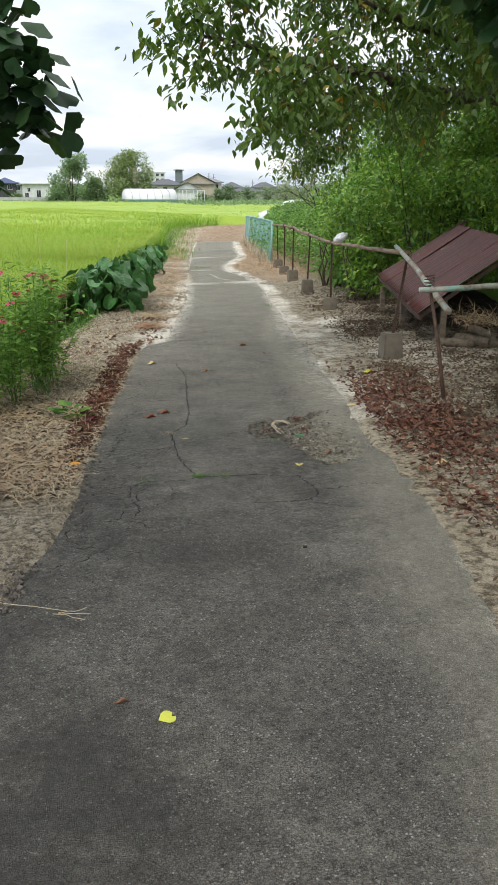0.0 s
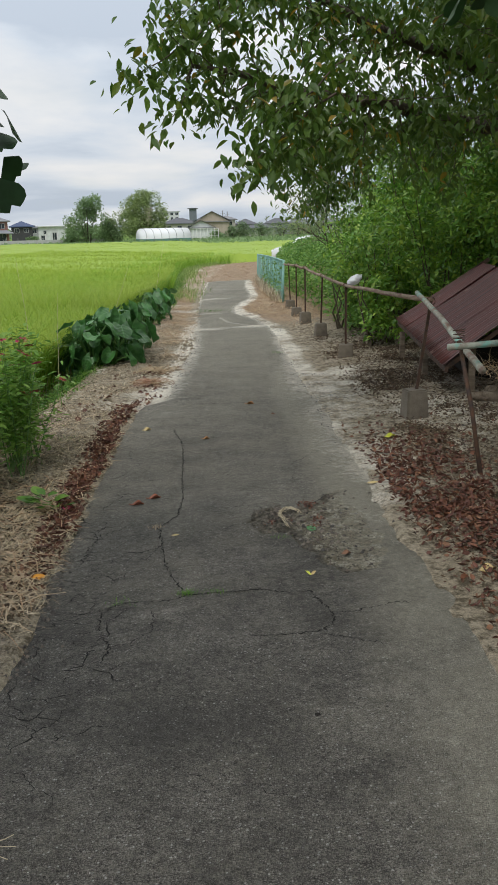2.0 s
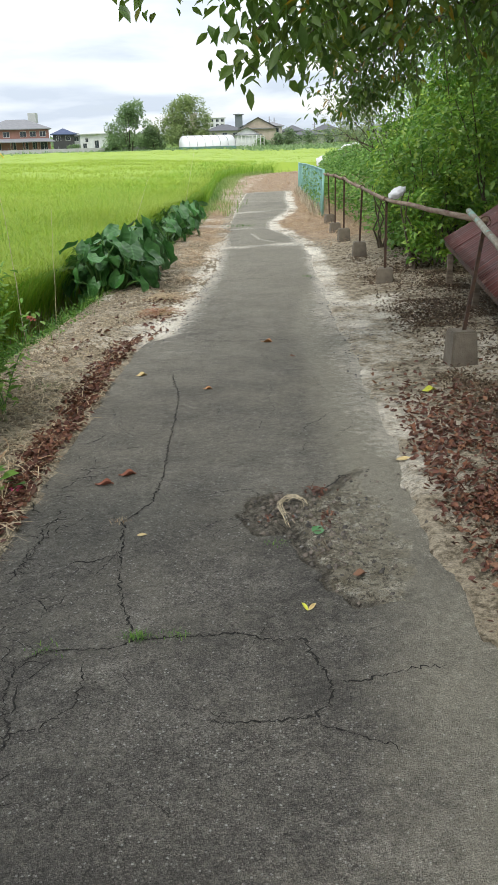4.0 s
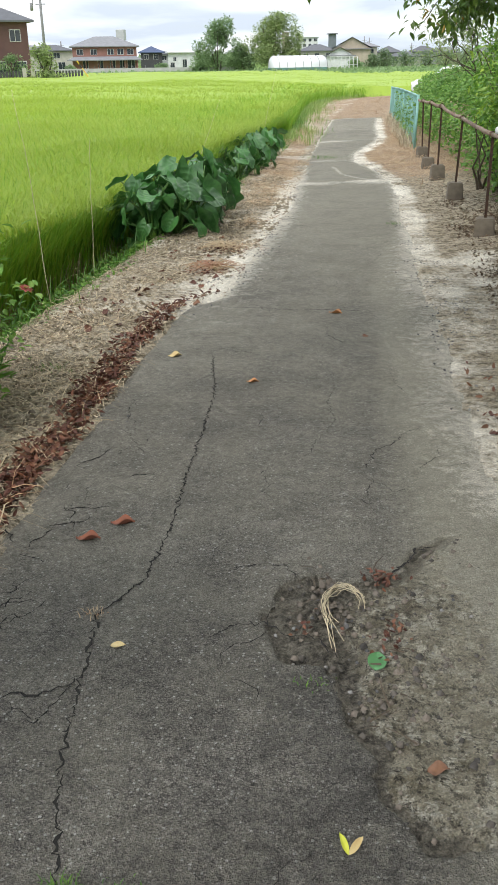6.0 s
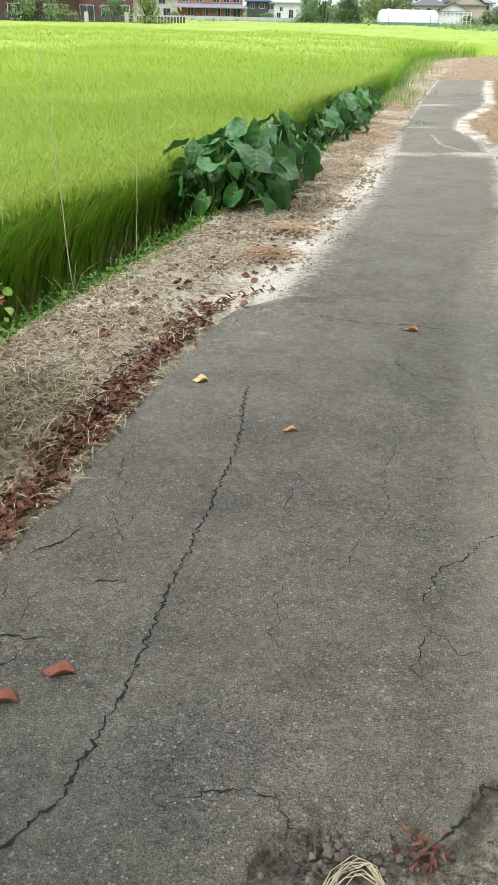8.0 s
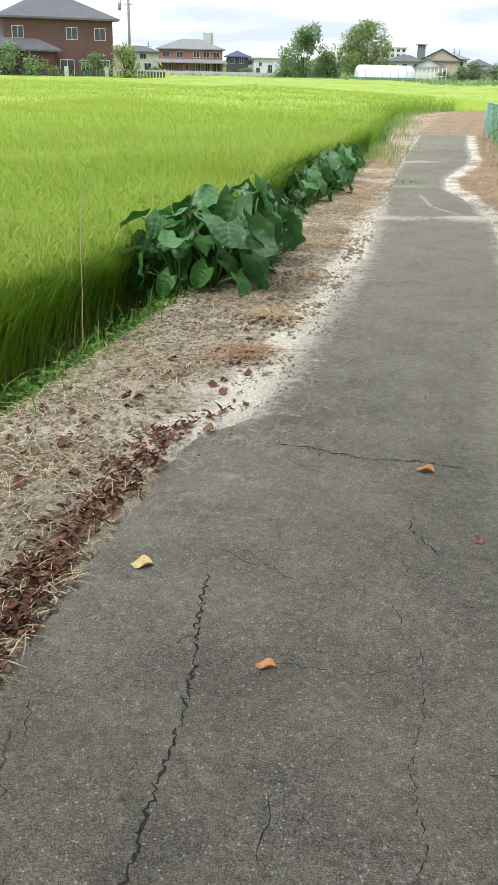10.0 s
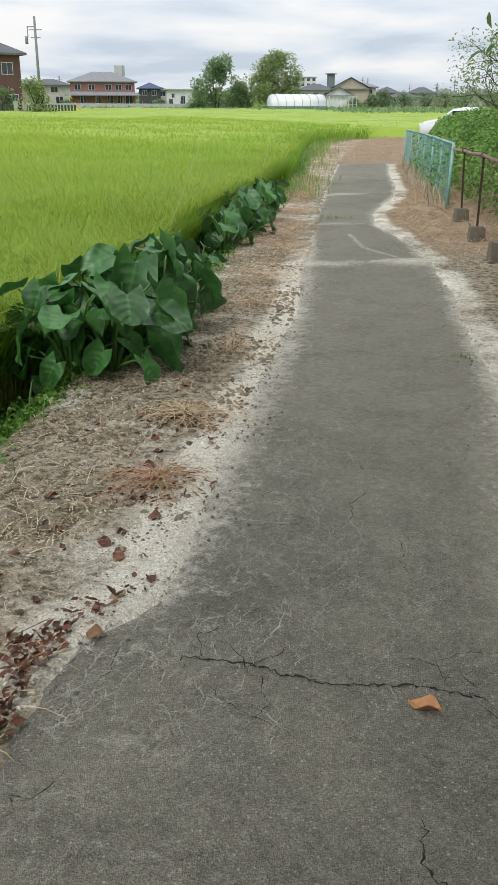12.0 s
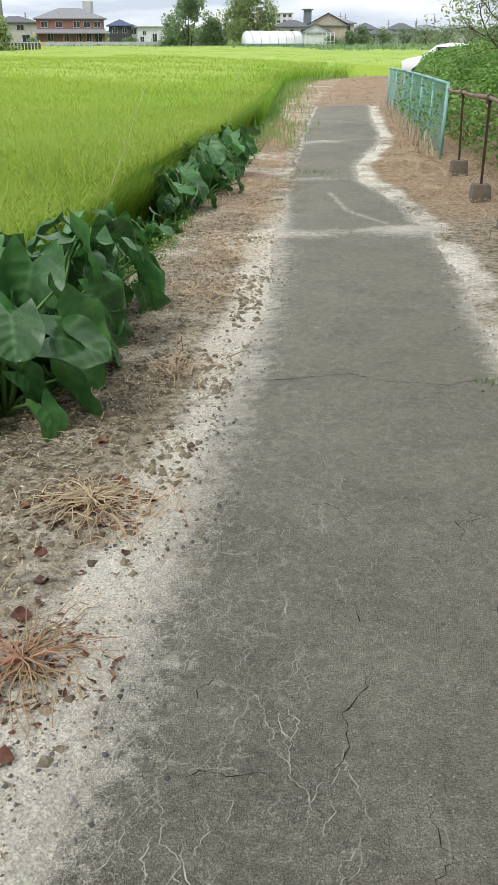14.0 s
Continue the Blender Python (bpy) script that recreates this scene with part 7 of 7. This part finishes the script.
def pole(az, d, h, rng):
    x, y = far(az, d)
    e = tagged(empty("utility_pole", x, y, -0.3), "grey concrete utility pole with cross arms", "utility pole", "utility poles")
    k = d / 118
    tube_ob("shaft", [(0, 0, 0), (0, 0, h)], [0.19, 0.13] if d < 150 else [0.2, 0.14], M_POLE, e, 10)
    for zz, w in ((h * 0.86, 0.8), (h * 0.78, 0.6)):
        part("cross_arm", box(-w, -.05, zz, w, .05, zz + 0.09), M_POLE, e)
    if d < 150:
        part("bracket", box(-1.0, -.04, h * 0.78, -0.92, .04, h * 0.9), M_POLE, e)
        part("bracket_arm", box(-1.0, -.04, h * 0.89, 0, .04, h * 0.9), M_POLE, e)
        tube_ob("transformer", [(-1.15, 0, h * 0.72), (-1.15, 0, h * 0.8)], 0.18, M_POLE, e, 10)


def build_greenhouse():
    x, y = far(-6.15, 141)
    e = tagged(empty("greenhouse", x, y, -0.35, 30), "long low greenhouse under white plastic film", "greenhouse")
    n = 12
    a = np.linspace(0, math.pi, n)
    film = paint("white_film", (0.86, 0.87, 0.88), 0.4, 0.97)
    side = paint("green_side_net", (0.16, 0.3, 0.26))
    w = 3.9
    V, F = [], []
    for yy in (-w, w):
        V += [(yy, -2.2 * math.cos(t), 0.8 + 1.65 * math.sin(t) ** 0.7) for t in a]
    F = [(i, i + 1, n + i + 1, n + i) for i in range(n - 1)]
    obj("film_roof", mesh_np("film_roof", np.array(V), [np.array(F), np.array([list(range(n))[::-1]]), np.array([list(range(n, 2 * n))])], True), film, e)
    part("side_wall", box(-w, -2.2, 0, w, 2.2, 0.8), side, e)
    for k in range(7):
        xx = -w + k * 2 * w / 6
        tube_ob("hoop", [(xx, -2.22, 0)] + [(xx, -2.23 * math.cos(t), 0.8 + 1.68 * math.sin(t) ** 0.7) for t in a], 0.025, M_POLE, e, 5)
    g = tagged(empty("hoop_house", *far(-3.35, 165), -0.35, 3.3), "bare pipe hoops of an uncovered greenhouse", "greenhouse")
    for k in range(8):
        xx = -2.4 + k * 0.68
        tube_ob("hoop", [(xx, -2.2, 0)] + [(xx, -2.2 * math.cos(t), 0.95 + 1.3 * math.sin(t)) for t in a] + [(xx, 2.2, 0)], 0.045, M_FRAME, g, 5)
    for yy, zz in ((-2.2, 0.95), (0, 2.25), (-1.5, 1.8)):
        tube_ob("purlin", [(-2.4, yy, zz), (2.4, yy, zz)], 0.04, M_FRAME, g, 5)


def far_tree(az, d, h, w, mat, label, rng, n=2600, name="field_tree", leaf=(0.2, 0.42)):
    x, y = far(az, d)
    e = tagged(empty(name, x, y, -0.3), label, "tree", "trees across the field")
    tubes, tips = [], []
    for k in range(4):
        a = rng.uniform(0, 6.28)
        tubes.append(tube(wobble((rng.normal(0, .15), 0, -0.1), (w * .25 * math.cos(a), w * .25 * math.sin(a), h * .8), 8, 0.06, rng), np.linspace(0.12, 0.03, 8), 6))
    V, F = join_tubes(tubes)
    obj("trunk", mesh_np("trunk", V, F, True), M_BARK, e)
    blobs = []
    for _ in range(46):
        zz = rng.uniform(0.06, 0.95)
        rr = w * 0.6 * (1 - (zz - 0.35) ** 2 * 1.5) * rng.uniform(0.05, 1.0)
        a = rng.uniform(0, 6.28)
        s = w * rng.uniform(0.1, 0.2)
        blobs.append((rr * math.cos(a), rr * math.sin(a), zz * h, s, s, s * 1.15))
    pos = bush_points(rng, int(n * 1.6), blobs)
    pos = pos[pos[:, 2] > 0]
    leaf_cloud("crown", mat, pos, LEAF, leaf, e, rng, -0.1)


def far_trees(rng):
    far_tree(-11.0, 150, 7.4, 7.0, M_FARLEAF, "pale green bushy tree across the paddy", rng, 5000)
    far_tree(-7.75, 148, 8.3, 8.2, M_FARLEAF2, "olive green bushy tree across the paddy", rng, 7000)
    far_tree(-9.5, 152, 4.0, 4.0, M_FARDARK, "low dark green bush between two trees", rng, 1500)
    far_tree(-6.4, 147, 3.4, 4.0, M_FARLEAF2, "low olive bush beside the greenhouse", rng, 1200)
    far_tree(-12.2, 150, 1.6, 2.5, M_FARLEAF, "low bush at the field's far edge", rng, 500)
    far_tree(-21.7, 90, 3.4, 3.2, M_FARLEAF2, "small yellow-green garden tree by the fence", rng, 1300, leaf=(0.14, 0.3))
    far_tree(-23.6, 94, 2.6, 2.2, M_FARLEAF, "small green garden shrub by the house", rng, 800, leaf=(0.14, 0.3))
    far_tree(-28.5, 92, 3.2, 4.0, M_FARLEAF, "rounded green garden bush", rng, 1200, leaf=(0.14, 0.3))
    far_tree(-26.6, 93, 1.8, 2.6, M_FARLEAF2, "rounded green garden bush", rng, 800, leaf=(0.14, 0.3))
    for az, d, h, w in ((-1.6, 170, 2.2, 3.5), (-0.9, 172, 3.0, 4.0), (0.3, 190, 2.6, 5), (1.6, 210, 2.6, 6), (2.7, 220, 3.0, 7), (3.9, 210, 3.2, 7), (5.2, 190, 3.6, 7), (6.8, 170, 4, 7), (-2.6, 176, 1.6, 3), (-14.4, 190, 1.2, 3), (-19.9, 160, 1.2, 2)):
        far_tree(az, d, h, w, M_FARDARK if h > 2 else M_FARLEAF, "dark green bush on the far side of the field", rng, 900, "far_bush")
    # low growth past the rice
    n = 16000
    a, d = np.radians(rng.uniform(-24, 14, n)), rng.uniform(108, 175, n)
    pos = np.stack([d * np.sin(a), 6.67 + d * np.cos(a), -0.35 + rng.random(n) * 0.45], -1)
    ob = leaf_cloud("far_undergrowth", M_FARLEAF, pos, DIAMOND, (0.2, 0.5), None, rng, -0.4)
    tagged(ob, "low green growth past the rice", "undergrowth", kind="stuff")
    n = 9000
    a, d = np.radians(rng.uniform(-40, 40, n)), rng.uniform(420, 700, n)
    pos = np.stack([d * np.sin(a), 6.67 + d * np.cos(a), rng.random(n) ** 1.6 * (3.0 + 2.2 * np.sin(a * 60) * np.sin(a * 23))], -1)
    ob = leaf_cloud("far_woods", M_FARDARK, pos, DIAMOND, (2.0, 4.5), None, rng, -0.2)
    tagged(ob, "hazy dark line of far trees and roofs", "woods", kind="stuff")


build_litter()
build_lone()
build_weeds()
build_taro()
build_zinnias()
build_overhang_tree()
build_ginkgo(-3.5, 1.0, [((2.6, [(-2.2, 4.2, 2.85), (-1.5, 4.3, 2.75), (-0.98, 4.35, 2.05)]), 3, [(-0.93, 4.35, 1.9, 28), (-1.05, 4.3, 2.08, 42), (-1.2, 4.35, 2.25, 44), (-1.15, 4.4, 1.9, 36), (-1.3, 4.3, 2.05, 40)]),
                         ((2.9, [(-2.0, 4.1, 3.0), (-1.35, 4.2, 2.6), (-1.24, 4.2, 1.7)]), 3, [(-1.28, 4.2, 1.62, 26), (-1.3, 4.25, 1.82, 26), (-1.12, 4.35, 2.42, 26), (-1.4, 4.3, 2.4, 40)])], 70)
build_ginkgo(3.6, 3.4, [((2.6, [(2.4, 4.3, 2.75), (1.7, 4.5, 2.7), (1.15, 4.6, 2.5)]), 4, [(1.2, 4.6, 2.42, 36), (1.35, 4.65, 2.3, 36), (1.05, 4.6, 2.5, 22)]),
                        ((2.9, [(2.4, 4.6, 2.9), (1.6, 4.9, 2.75), (1.35, 5.0, 2.45)]), 3, [(1.45, 4.9, 2.35, 40), (1.55, 4.8, 2.55, 40), (1.3, 4.8, 2.6, 30)])], 71)
build_bushes()
build_rail_fence()
build_wire_fence()
build_shelter()
build_car()
build_far()
